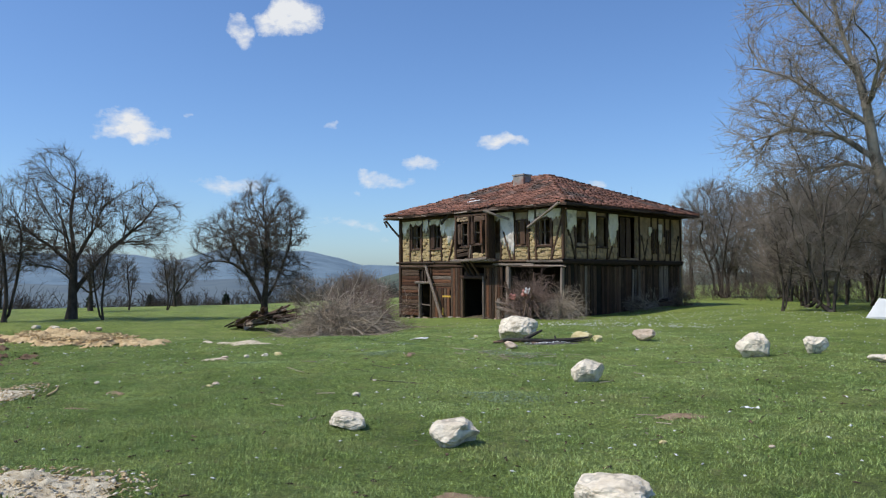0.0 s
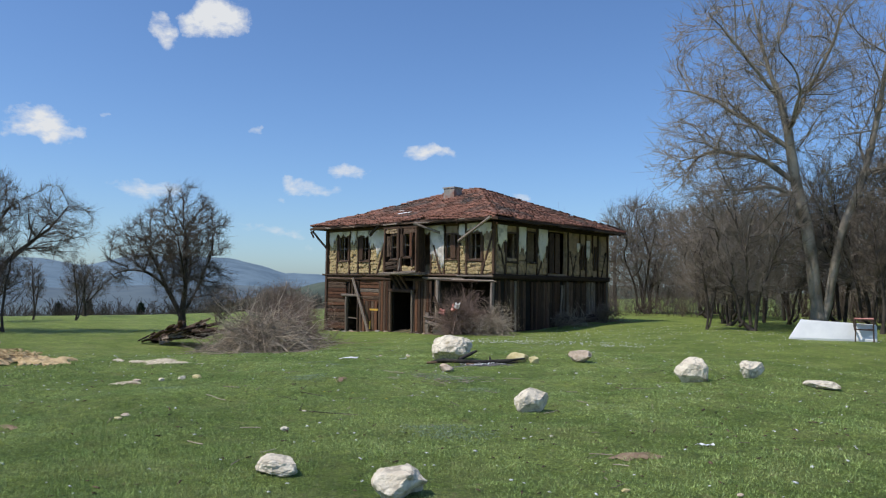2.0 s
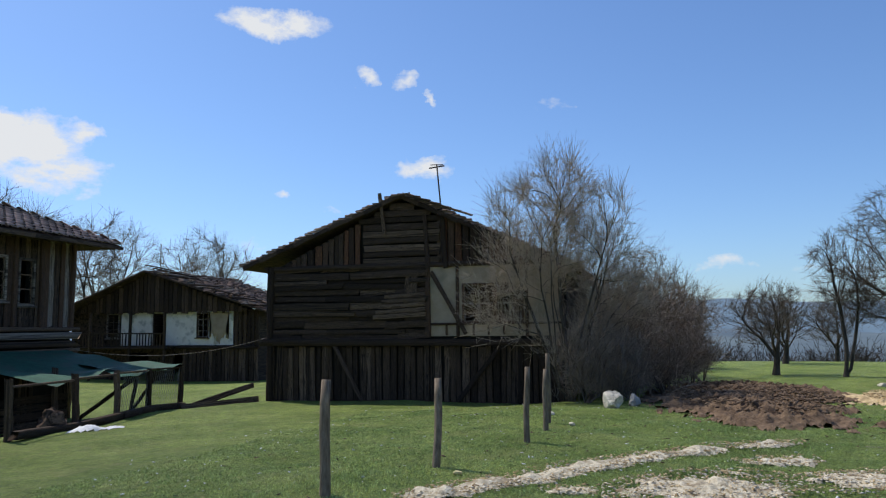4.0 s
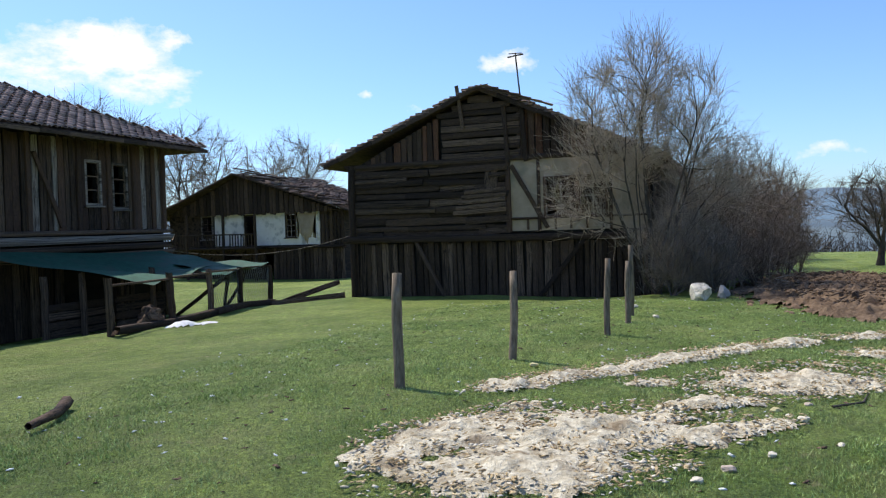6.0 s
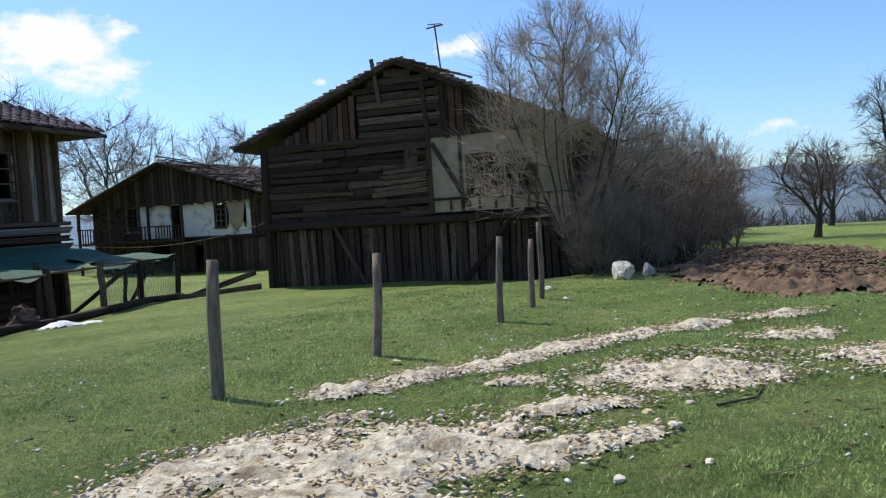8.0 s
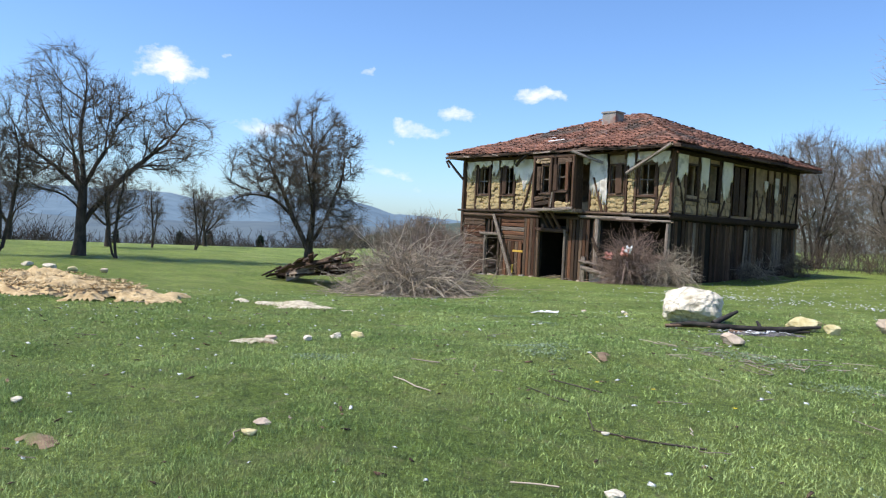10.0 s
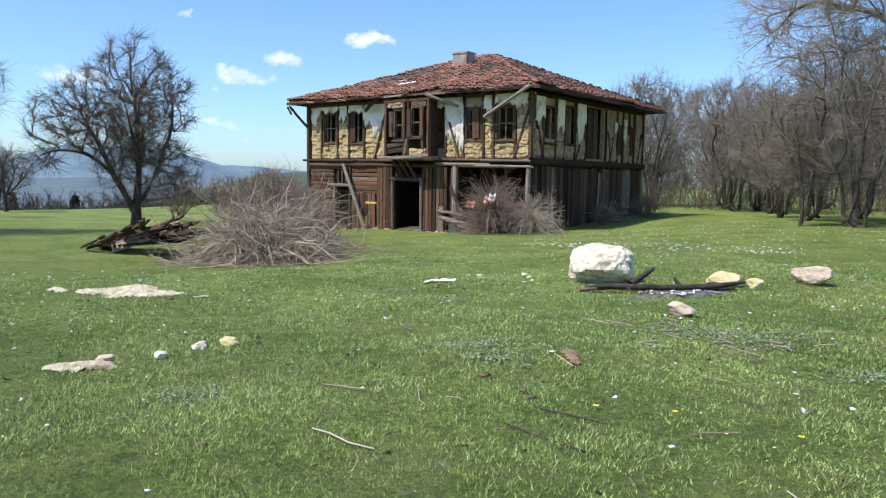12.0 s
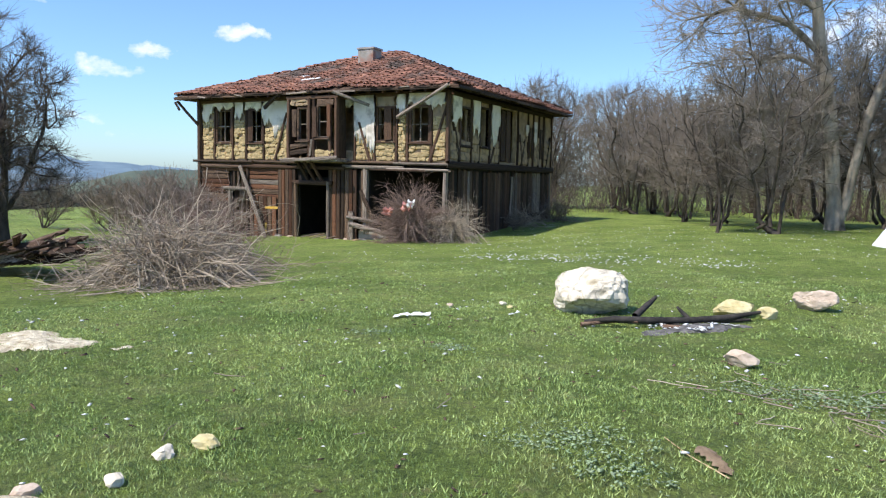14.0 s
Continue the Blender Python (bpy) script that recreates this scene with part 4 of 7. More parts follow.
ragged("y", 0.0, -1, -3.17, -2.32, 4.72, 5.1, 60, M_cream, house)

for a0, a1, z0, z1 in F_OPEN[:2] + F_OPEN[4:]:
    window(house, "y", 0.0, -1, a0, a1, z0, z1, M_beam, (2, 2))
for a0, a1, z0, z1 in S_OPEN[:2]:
    window(house, "x", 0.0, 1, a0, a1, z0, z1, M_dark, (2, 2), sash=False)
plank("shutter", house, (-2.6, -0.1, 3.4), (-2.6, -0.1, 4.6), 0.36, 0.04, (0, -1, 0), M_beam, "weathered plank shutter")
plank("shutter", house, (-9.55, -0.1, 3.4), (-9.55, -0.1, 4.65), 0.3, 0.04, (0, -1, 0), M_beam)
for y in (5.1, 5.65):
    plank("door_board", house, (0.0, y, 2.75), (0.0, y + 0.03, 4.9), 0.5, 0.04, (1, 0, 0), M_dark)
for y in (8.2, 8.45, 9.58, 9.82):
    plank("window_bar", house, (0.03, y, 3.0), (0.03, y + 0.02, 4.4), 0.09, 0.04, (1, 0, 0), M_plank)

# the oriel over the door
BX0, BX1, BY = -6.95, -4.6, -0.72
bay = part("oriel", slab([(BX0 - 0.15, BY - 0.12, 2.66), (BX1 + 0.12, BY - 0.12, 2.66), (BX1 + 0.12, 0, 2.66), (BX0 - 0.15, 0, 2.66)], 0.14), M_grey, house, "broken timber oriel window over the door")
bm = bmesh.new()
add_box(bm, (BX0 - 0.1, BY - 0.05, 5.0), (BX1 + 0.1, 0, 5.12))
part("oriel_top", bm, M_beam, bay)
for x in (BX0, -5.9, -5.68, BX1 + 0.02, BX1 - 0.28):
    plank("oriel_post", bay, (x, BY, 2.66), (x, BY, 5.02), 0.13, 0.12, (0, -1, 0), M_beam)
for x in (BX0, BX1):
    plank("oriel_side", bay, (x, BY / 2, 2.7), (x, BY / 2, 5.0), 0.62, 0.05, (1, 0, 0), M_dark)
    plank("oriel_side", bay, (x, BY + 0.05, 2.66), (x, BY + 0.05, 5.02), 0.14, 0.14, (0, -1, 0), M_beam)
window(bay, "y", BY, -1, -6.42, -6.02, 3.4, 4.62, M_plank, (1, 2), name="oriel_window")
window(bay, "y", BY, -1, -5.45, -4.98, 3.5, 4.7, M_plank, (1, 2), name="oriel_window")
plank("shutter", bay, (-6.62, BY - 0.06, 3.5), (-6.62, BY - 0.06, 4.6), 0.26, 0.04, (0, -1, 0), M_plank)
plank("shutter", bay, (-4.82, BY - 0.2, 3.52), (-4.82, BY - 0.2, 4.75), 0.26, 0.04, (-0.35, -1, 0), M_brown, "sunlit brown shutter hanging open")
plank("shutter", bay, (-5.6, BY - 0.08, 3.5), (-5.6, BY - 0.08, 4.68), 0.24, 0.04, (0, -1, 0), M_beam)
blocks(bay, "y", BY + 0.02, -1, -5.6, -4.72, 2.7, 2.95, M_adobe, seed=81)
blocks(bay, "y", BY + 0.02, -1, -6.85, -5.98, 4.75, 5.0, M_mud, seed=82)
for z, w in ((2.85, 0.2), (3.1, 0.2)):
    plank("apron_board", bay, (-6.85, BY - 0.02, z), (-5.98, BY - 0.02, z + 0.12), w, 0.04, (0, -1, 0), M_plank)
plank("apron_board", bay, (-5.85, BY - 0.05, 2.75), (-5.75, BY - 0.06, 3.4), 0.1, 0.03, (0, -1, 0), M_grey)
plank("lintel_board", bay, (-5.5, BY - 0.03, 4.86), (-4.7, BY - 0.03, 4.84), 0.24, 0.04, (0, -1, 0), M_plank)
plank("fascia", bay, (BX0 - 0.3, BY - 0.15, 2.55), (BX1 + 0.15, BY - 0.15, 2.68), 0.16, 0.06, (0, -1, 0), M_grey)
for x in (-6.6, -6.25, -5.9):
    plank("bracket", bay, (x, BY + 0.05, 2.55), (x + 0.15, -0.08, 1.75), 0.12, 0.1, (1, 0, 0), M_beam)

# lower front: log boards, doors, uprights
z = -0.62
k = 0
while z < 2.3:
    h = random.uniform(0.15, 0.23)
    zz = z + h / 2
    spans = ((HX, -10.85), (-9.72, -8.05)) if zz < 1.28 else ((HX, -10.85), (-9.7, -7.6)) if zz < 2.12 else ((HX, -7.6),)
    for a, b in spans:
        if zz < 1.0 and a > -10:
            continue
        plank("log_board", house, (a, -0.02 + random.uniform(-.02, .01), zz), (b, -0.02, zz + random.uniform(-.02, .02)), h * random.uniform(0.9, 1.04), 0.05, (0, -1, 0), (M_brown, M_brown, M_plank, M_plank, M_grey)[random.randrange(5)])
    z += h
plank("lintel", house, (-11.1, -0.1, 1.36), (-9.5, -0.1, 1.33), 0.16, 0.14, (0, -1, 0), M_grey)
plank("door_post", house, (-10.7, -0.08, -0.75), (-10.7, -0.08, 1.3), 0.12, 0.14, (0, -1, 0), M_grey)
plank("door_post", house, (-9.72, -0.06, -0.75), (-9.72, -0.06, 2.2), 0.14, 0.12, (0, -1, 0), M_plank)
plank("gate_bar", house, (-10.6, -0.03, 0.05), (-9.75, -0.03, 0.0), 0.07, 0.05, (0, -1, 0), M_grey)
for x in (-10.55, -10.3, -10.05):
    plank("lattice_bar", house, (x, -0.02, 1.42), (x, -0.02, 2.1), 0.14, 0.05, (0, -1, 0), M_plank)
for i in range(6):
    x = -9.5 + i * 0.25
    plank("door_board", house, (x, -0.07, -0.72), (x + random.uniform(-.01, .01), -0.07, 1.0 + random.uniform(-.05, .05)), 0.24, 0.05, (0, -1, 0), M_brown if i % 2 else M_plank)
plank("prop", house, (-9.95, -0.32, 2.3), (-8.3, -0.55, -0.7), 0.17, 0.07, (0, -1, 0), M_grey, "grey plank leaning against the wall")
for i, x in enumerate(np.arange(-7.95, -7.05, 0.19)):
    plank("upright_board", house, (x, -0.06, -0.7), (x, -0.06, 2.2), 0.18, 0.07, (0, -1, 0), M_brown if i % 2 else M_plank)
for i, x in enumerate(np.arange(-5.32, -3.6, 0.2)):
    if i == 7:
        continue
    plank("upright_board", house, (x, -0.06, -0.72), (x + random.uniform(-.02, .02), -0.06, 2.25), 0.19, 0.07, (0, -1, 0), (M_plank, M_brown, M_beam, M_dark)[i % 4])
for x in (-7.05, -5.4):
    plank("door_post", house, (x, -0.1, -0.75), (x, -0.1, 1.7), 0.14, 0.14, (0, -1, 0), M_plank if x < -6 else M_grey)
plank("lintel", house, (-7.2, -0.1, 1.68), (-5.2, -0.1, 1.66), 0.2, 0.14, (0, -1, 0), M_beam)
plank("post", house, (-4.25, -0.12, -0.72), (-4.25, -0.12, 0.55), 0.26, 0.16, (0, -1, 0), M_grey)
plank("post", house, (-3.55, -0.08, -0.3), (-3.6, -0.08, 2.25), 0.22, 0.18, (0, -1, 0), M_grey)
plank("fallen_post", house, (-3.75, -0.2, 1.4), (-3.1, -0.25, 0.25), 0.16, 0.12, (0, -1, 0), M_plank)
plank("rail", house, (-4.4, -0.2, 0.32), (-3.0, -0.2, 0.2), 0.14, 0.2, (0, -1, 0), M_grey)
plank("fallen_beam", house, (-4.1, -0.4, 0.05), (-1.6, -0.5, -0.35), 0.2, 0.16, (0, -1, 0), M_grey, "grey beam fallen across the opening")
bm = bmesh.new()
add_box(bm, (-3.9, -0.12, -0.9), (-1.7, 0.04, -0.2))
part("low_wall", bm, M_chim, house)
# plank bits on the threshold
for i in range(5):
    x = -6.6 + i * 0.3
    plank("broken_board", house, (x, -0.35 + 0.1 * (i % 2), -0.58), (x + 0.55, 0.1, -0.42), 0.1, 0.03, (0, 0, 1), M_straw if i % 2 else M_grey)
sg = part("notice", slab([(-8.72, -0.11, 0.62), (-8.05, -0.11, 0.62), (-8.05, -0.09, 0.62), (-8.72, -0.09, 0.62)], 0.1), M_sign, house, "small orange notice nailed to the door")
part("notice", slab([(-8.75, -0.11, -0.1), (-8.65, -0.11, -0.1), (-8.65, -0.09, -0.1), (-8.75, -0.09, -0.1)], 0.42), M_sign, house, "strip of orange paper on the door")
# lower side: upright boards
y = 0.12
while y < HY - 0.05:
    w = random.uniform(0.16, 0.3)
    if not (random.random() < 0.08):
        plank("upright_board", house, (0.0 + random.uniform(-.02, .03), y + w / 2, -0.5), (0.0, y + w / 2 + random.uniform(-.03, .03), ZM - 0.12 - random.uniform(0, .15)), w * 0.96, 0.045, (1, 0, 0), (M_dark, M_plank, M_beam, M_grey)[random.choice((0, 0, 1, 1, 1, 2, 2, 3))])
    y += w
for y in (5.9, 6.15):
    plank("rail", house, (0.08, y, 0.1), (0.09, y + 0.1, 2.1), 0.1, 0.06, (1, 0, 0), M_grey)
plank("rail", house, (0.12, 5.4, 0.25), (0.12, 10.8, 0.4), 0.2, 0.08, (1, 0, 0), M_dark)
plank("rail", house, (0.2, 6.0, 0.0), (0.25, 9.4, 0.12), 0.22, 0.12, (1, 0, 0), M_dark)
# struts under the eaves
plank("strut", house, (HX - 0.05, -0.1, 4.1), (HX - 0.85, -0.6, 5.15), 0.1, 0.1, (0, -1, 0), M_beam)
plank("strut", house, (HX - 0.7, -0.62, 4.75), (HX - 0.95, -0.62, 5.1), 0.08, 0.08, (0, -1, 0), M_beam)
plank("hanging_rafter", house, (0.45, -0.9, 5.32), (-2.05, -0.35, 4.22), 0.13, 0.1, (0, -1, 0), M_grey, "loose grey rafter hanging from the eave")
plank("hanging_rafter", house, (-3.3, -0.4, 4.72), (-4.6, -0.95, 5.22), 0.13, 0.09, (0, -1, 0), M_grey)
plank("hanging_rafter", house, (-8.55, -0.35, 4.75), (-7.4, -0.8, 5.25), 0.15, 0.1, (0, -1, 0), M_plank)

# roof: boarding, fascias, tiles, ridge and chimney
EV = 0.8
C = [(HX - EV, -EV, 5.3), (EV, -EV, 5.3), (EV, HY + EV, 5.3), (HX - EV, HY + EV, 5.3)]
A0, A1 = (-6.95, 5.6, 7.72), (-5.45, 5.6, 7.72)
roof = part("roof", slab([C[0], C[1], A1, A0], 0.09), M_dark, house, "hip roof of worn red clay tiles")
part("roof_board", slab([C[1], C[2], A1], 0.09), M_dark, roof)
part("roof_board", slab([C[2], C[3], A0, A1], 0.09), M_dark, roof)
part("roof_board", slab([C[3], C[0], A0], 0.09), M_dark, roof)
for i in range(4):
    a, b = Vector(C[i]), Vector(C[(i + 1) % 4])
    n = 7
    for j in range(n):
        p, q = a.lerp(b, j / n), a.lerp(b, (j + 1) / n)
        up = random.uniform(-0.03, 0.02)
        plank("fascia", roof, (p.x, p.y, p.z - 0.06 + up), (q.x, q.y, q.z - 0.06 + random.uniform(-0.04, 0.03)), random.uniform(0.07, 0.13), 0.04, ((0, -1, 0), (1, 0, 0), (0, 1, 0), (-1, 0, 0))[i], M_plank if random.random() < 0.4 else M_dark)
for x in np.arange(HX - 0.5, 0.6, 0.62):
    plank("rafter", roof, (x, -EV + 0.02, 5.18), (x, 0.1, 5.42), 0.09, 0.11, (0, 0, 1), M_beam)
for y in np.arange(-0.4, HY + 0.6, 0.62):
    plank("rafter", roof, (EV - 0.02, y, 5.18), (-0.1, y, 5.42), 0.09, 0.11, (0, 0, 1), M_dark)
tiled(roof, tile_poses(C[0], C[1], A0, A1, 1, missing=0.03, rough=1.2), M_tile, M_tiles, 3)
for i in range(16):
    x = HX - 0.4 + i * 0.85 + random.uniform(-.3, .3)
    plank("eave_lath", roof, (x, -EV - 0.02, 5.28 + random.uniform(-.06, .04)), (x + random.uniform(0.4, 1.1), -EV - 0.03, 5.28 + random.uniform(-.08, .04)), random.uniform(0.04, 0.09), 0.03, (0, -1, 0.2), (M_plank, M_grey, M_dark)[i % 3])
tiled(roof, tile_poses(C[1], C[2], A1, A1, 2), M_tile, M_tiles, 1)
tiled(roof, tile_poses(C[3], C[0], A0, A0, 3), M_tile, M_tiles, 0)
tiled(roof, tile_poses(C[2], C[3], A1, A0, 4), M_tile, M_tiles, 0)
for a, b in ((C[1], A1), (C[0], A0), (A0, A1), (C[2], A1)):
    a, b = Vector(a), Vector(b)
    n = int((b - a).length / 0.36)
    for j in range(n):
        p = a.lerp(b, j / n)
        d = (b - a).normalized()
        s = d.cross(Vector((0, 0, 1))).normalized()
        if random.random() < 0.1:
            continue
        m = Matrix((s * 1.25, (d + Vector((random.uniform(-.12, .12), random.uniform(-.12, .12), -0.03))).normalized(), s.cross(d) * 1.25)).transposed().to_4x4()
        m.translation = p + Vector((0, 0, 0.06 + random.uniform(0, 0.03)))
        hang(new("ridge_tile", UNITS["tileclay_tile"]), roof, m)
for p, q in (((-7.6, 0.9, 6.02), (-6.7, 1.0, 6.08)), ((-8.3, 1.6, 6.28), (-7.7, 1.5, 6.26)), ((-4.6, -0.3, 5.58), (-3.9, -0.2, 5.62)), ((-1.2, -0.35, 5.56), (-0.3, -0.5, 5.5)), ((-0.9, 0.2, 5.78), (-0.2, 0.0, 5.7))):
    plank("loose_tile", roof, p, q, 0.22, 0.03, (0, -0.36, 1), M_tile if p[0] > -6 else M_white)
bm = bmesh.new()
vs = add_box(bm, (-6.55, 3.6, 6.3), (-5.75, 4.3, 7.72))
bmesh.ops.bevel(bm, geom=bm.edges[:], offset=0.03, segments=1)
ch = part("chimney", bm, M_chim, house, "cracked grey rendered chimney")
bm = bmesh.new()
add_box(bm, (-6.6, 3.56, 7.66), (-5.7, 4.34, 7.74))
part("chimney_cap", bm, M_chim, ch)

# ---- the dark barn ----
BNX = -2.7
barn = thing("barn", (BNX - 5, -37.3, -0.55), "weathered dark timber barn with a sagging roof", "barn")
Y0, Y1, YA, ZA = -42.3, -32.1, -37.5, 6.35
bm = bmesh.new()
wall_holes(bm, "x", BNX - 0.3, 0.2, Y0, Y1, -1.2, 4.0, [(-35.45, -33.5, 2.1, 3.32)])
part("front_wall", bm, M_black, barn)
bm = bmesh.new()
vv = [bm.verts.new(p) for p in ((BNX - 0.15, Y0, 4.0), (BNX - 0.15, Y1, 4.0), (BNX - 0.15, YA, ZA - 0.05), (BNX - 0.3, Y0, 4.0), (BNX - 0.3, Y1, 4.0), (BNX - 0.3, YA, ZA - 0.05))]
bm.faces.new(vv[:3]), bm.faces.new(vv[5:2:-1])
for i in range(3):
    bm.faces.new((vv[i], vv[3 + i], vv[3 + (i + 1) % 3], vv[(i + 1) % 3]))
part("gable_backing", bm, M_black, barn)
for a, b in (((BNX - 11, Y0, -1.2), (BNX - 0.3, Y0 + 0.2, 4.0)), ((BNX - 11, Y1 - 0.2, -1.2), (BNX - 0.3, Y1, 4.0)), ((BNX - 11.2, Y0, -1.2), (BNX - 11, Y1, 4.0))):
    bm = bmesh.new()
    add_box(bm, a, b)
    part("wall", bm, M_dark, barn)
z = 1.55
row = 0
while z < 4.05:
    h = random.uniform(0.17, 0.27)
    cuts = [Y0 - 0.05]
    while cuts[-1] < -36.9:
        cuts.append(min(cuts[-1] + random.uniform(1.2, 3.6), -36.62))
        if cuts[-1] > -37.2:
            cuts[-1] = -36.62
            break
    for a, b in zip(cuts, cuts[1:]):
        d = random.uniform(-0.03, 0.07)
        plank("wall_plank", barn, (BNX + d, a + 0.02, z + h / 2 + random.uniform(-.04, .04)), (BNX + d + random.uniform(-.04, .07), b - 0.01, z + h / 2 + random.uniform(-.06, .06)), h * random.uniform(0.88, 1.02), 0.07, (1, 0, 0), M_dark if random.random() < 0.86 else M_plank)
    z += h * random.uniform(0.85, 1.0)
# planks of the gable: upright on the slopes, level in the middle
y = Y0 + 0.3
while y < Y1 - 0.2:
    w = random.uniform(0.16, 0.28)
    yc = y + w / 2
    top = ZA - abs(yc - YA) * (ZA - 4.0) / ((YA - Y0) if yc < YA else (Y1 - YA)) - 0.08
    if top > 4.2 and not (-38.9 < yc < -36.3):
        plank("gable_board", barn, (BNX + random.uniform(-.02, .04), yc, 4.0 + random.uniform(-.08, .04)), (BNX, yc + random.uniform(-.02, .02), top), w * 0.96, 0.05, (1, 0, 0), (M_dark, M_dark, M_beam, M_brown)[random.randrange(4)])
    y += w
z = 4.05
while z < 6.0:
    h = random.uniform(0.17, 0.28)
    half = 1.35 if z < 5.4 else max(0.2, (ZA - z - h) * 2.2)
    plank("gable_board", barn, (BNX + 0.05 + random.uniform(-.02, .03), max(-39.0, YA - half), z + h / 2), (BNX + 0.05, min(-36.2, YA + half), z + h / 2 + random.uniform(-.03, .03)), h * 0.94, 0.05, (1, 0, 0), M_dark if random.random() < 0.6 else M_plank)
    z += h
bm = bmesh.new()
vv = [bm.verts.new(p) for p in ((BNX - 11.0, Y0, 3.9), (BNX - 11.0, Y1, 3.9), (BNX - 11.0, YA, ZA - 0.1), (BNX - 11.2, Y0, 3.9), (BNX - 11.2, Y1, 3.9), (BNX - 11.2, YA, ZA - 0.1))]
bm.faces.new(vv[:3]), bm.faces.new(vv[5:2:-1])
part("back_gable", bm, M_dark, barn)
bm = bmesh.new()
add_box(bm, (BNX - 11, Y0 + 0.2, 1.3), (BNX - 0.3, Y1 - 0.2, 1.42))
part("loft_floor", bm, M_dark, barn)
bm = bmesh.new()
add_box(bm, (BNX - 3.2, Y0 + 0.2, 1.43), (BNX - 3.05, Y1 - 0.2, 4.4))
part("inner_wall", bm, M_dark, barn)
plank("gable_post", barn, (BNX + 0.14, -38.1, 5.1), (BNX + 0.2, -38.25, 6.5), 0.13, 0.08, (1, 0, 0), M_plank)
for y in (-36.7, -36.1):
    plank("gable_post", barn, (BNX + 0.1, y + 0.1, 3.9), (BNX + 0.1, y, 5.7), 0.16, 0.08, (1, 0, 0), M_dark)
for i in range(5):
    plank("patch_board", barn, (BNX + 0.12, -38.5 + 0.1 * i, 2.3 + i * 0.17), (BNX + 0.12, -36.7, 2.4 + i * 0.16), 0.15, 0.04, (1, 0, 0), M_plank)
plank("hatch", barn, (BNX + 0.06, -37.2, 3.0), (BNX + 0.06, -37.2, 3.85), 0.45, 0.05, (1, 0, 0), M_plank)
# plastered bay with its window
bm = bmesh.new()
wall_holes(bm, "x", BNX - 0.08, 0.1, -36.6, Y1 - 0.15, 1.66, 3.98, [(-35.45, -33.5, 2.1, 3.32)])
part("plaster_panel", bm, M_cream, barn, "cream clay plaster panel")
plank("brace", barn, (BNX + 0.06, -36.5, 3.75), (BNX + 0.06, -35.35, 1.72), 0.15, 0.08, (1, 0, 0), M_dark)
for y in (-36.62, -35.62, -33.35, -32.2):
    plank("post", barn, (BNX + 0.05, y, 1.65), (BNX + 0.05, y, 4.0), 0.11 if y > -36 else 0.18, 0.08, (1, 0, 0), M_beam)
for y in (-36.0, -35.1, -34.6, -34.1, -33.6, -33.0):
    plank("stud", barn, (BNX + 0.035, y, 1.7), (BNX + 0.035, y, 2.05), 0.08, 0.05, (1, 0, 0), M_beam)
plank("beam", barn, (BNX + 0.05, -36.6, 2.06), (BNX + 0.05, Y1, 2.06), 0.08, 0.06, (1, 0, 0), M_beam)
window(barn, "x", BNX + 0.02, 1, -35.4, -34.45, 2.14, 3.3, M_beam, (2, 2))
window(barn, "x", BNX + 0.02, 1, -34.3, -33.52, 2.14, 3.3, M_beam, (2, 2))
plank("beam", barn, (BNX + 0.08, Y0 - 0.2, 1.5), (BNX + 0.08, Y1 + 0.1, 1.42), 0.26, 0.2, (1, 0, 0), M_dark)
plank("beam", barn, (BNX + 0.02, Y0 - 0.2, 4.02), (BNX + 0.02, Y1 + 0.1, 4.02), 0.18, 0.16, (1, 0, 0), M_dark)
for y in (-38.4, -37.8):
    bm = bmesh.new()
    add_box(bm, (BNX + 0.18, y - 0.03, 1.53), (BNX + 0.22, y + 0.03, 1.58))
    part("insulator", bm, M_white, barn, "white porcelain insulator")
y = Y0
while y < Y1:
    w = random.uniform(0.15, 0.3)
    if random.random() > 0.06:
        plank("upright_board", barn, (BNX + random.uniform(-.05, .05), y + w / 2, -0.6), (BNX, y + w / 2 + random.uniform(-.05, .05), 1.4 - random.uniform(0, .1)), w * 0.95, 0.05, (1, 0, 0), (M_dark, M_dark, M_plank)[random.randrange(3)])
    y += w
plank("brace", barn, (BNX + 0.12, -35.6, -0.4), (BNX + 0.12, -34.2, 1.35), 0.16, 0.07, (1, 0, 0), M_dark)
plank("brace", barn, (BNX + 0.12, -33.2, 1.3), (BNX + 0.12, -32.5, 0.2), 0.12, 0.07, (1, 0, 0), M_dark)
plank("brace", barn, (BNX + 0.15, -39.9, 1.4), (BNX + 0.5, -38.8, -0.4), 0.14, 0.06, (1, 0, 0), M_plank)
plank("corner_post", barn, (BNX, Y0, -0.8), (BNX, Y0 + 0.02, 4.1), 0.24, 0.24, (1, 0, 0), M_dark)
# roof
RF = 0.28
E0, E1 = (-43.25, 4.12), (-31.6, 3.72)
barn_roof = part("roof", slab([(BNX + RF, E0[0], E0[1]), (BNX + RF, YA, ZA + 0.05), (BNX - 11.4, YA, ZA - 0.1), (BNX - 11.4, E0[0], E0[1])], 0.1), M_dark, barn, "sagging roof of old tiles on boards")
part("roof_board", slab([(BNX + RF, YA, ZA + 0.05), (BNX + RF, E1[0], E1[1]), (BNX - 11.4, E1[0], E1[1]), (BNX - 11.4, YA, ZA - 0.1)], 0.1), M_dark, barn_roof)
tiled(barn_roof, tile_poses((BNX - 11.4, E0[0], E0[1]), (BNX + RF, E0[0], E0[1]), (BNX - 11.4, YA, ZA), (BNX + RF, YA, ZA + 0.05), 11, rough=1.6, gap=0.22), M_oldtiles, M_oldtiles, 0)
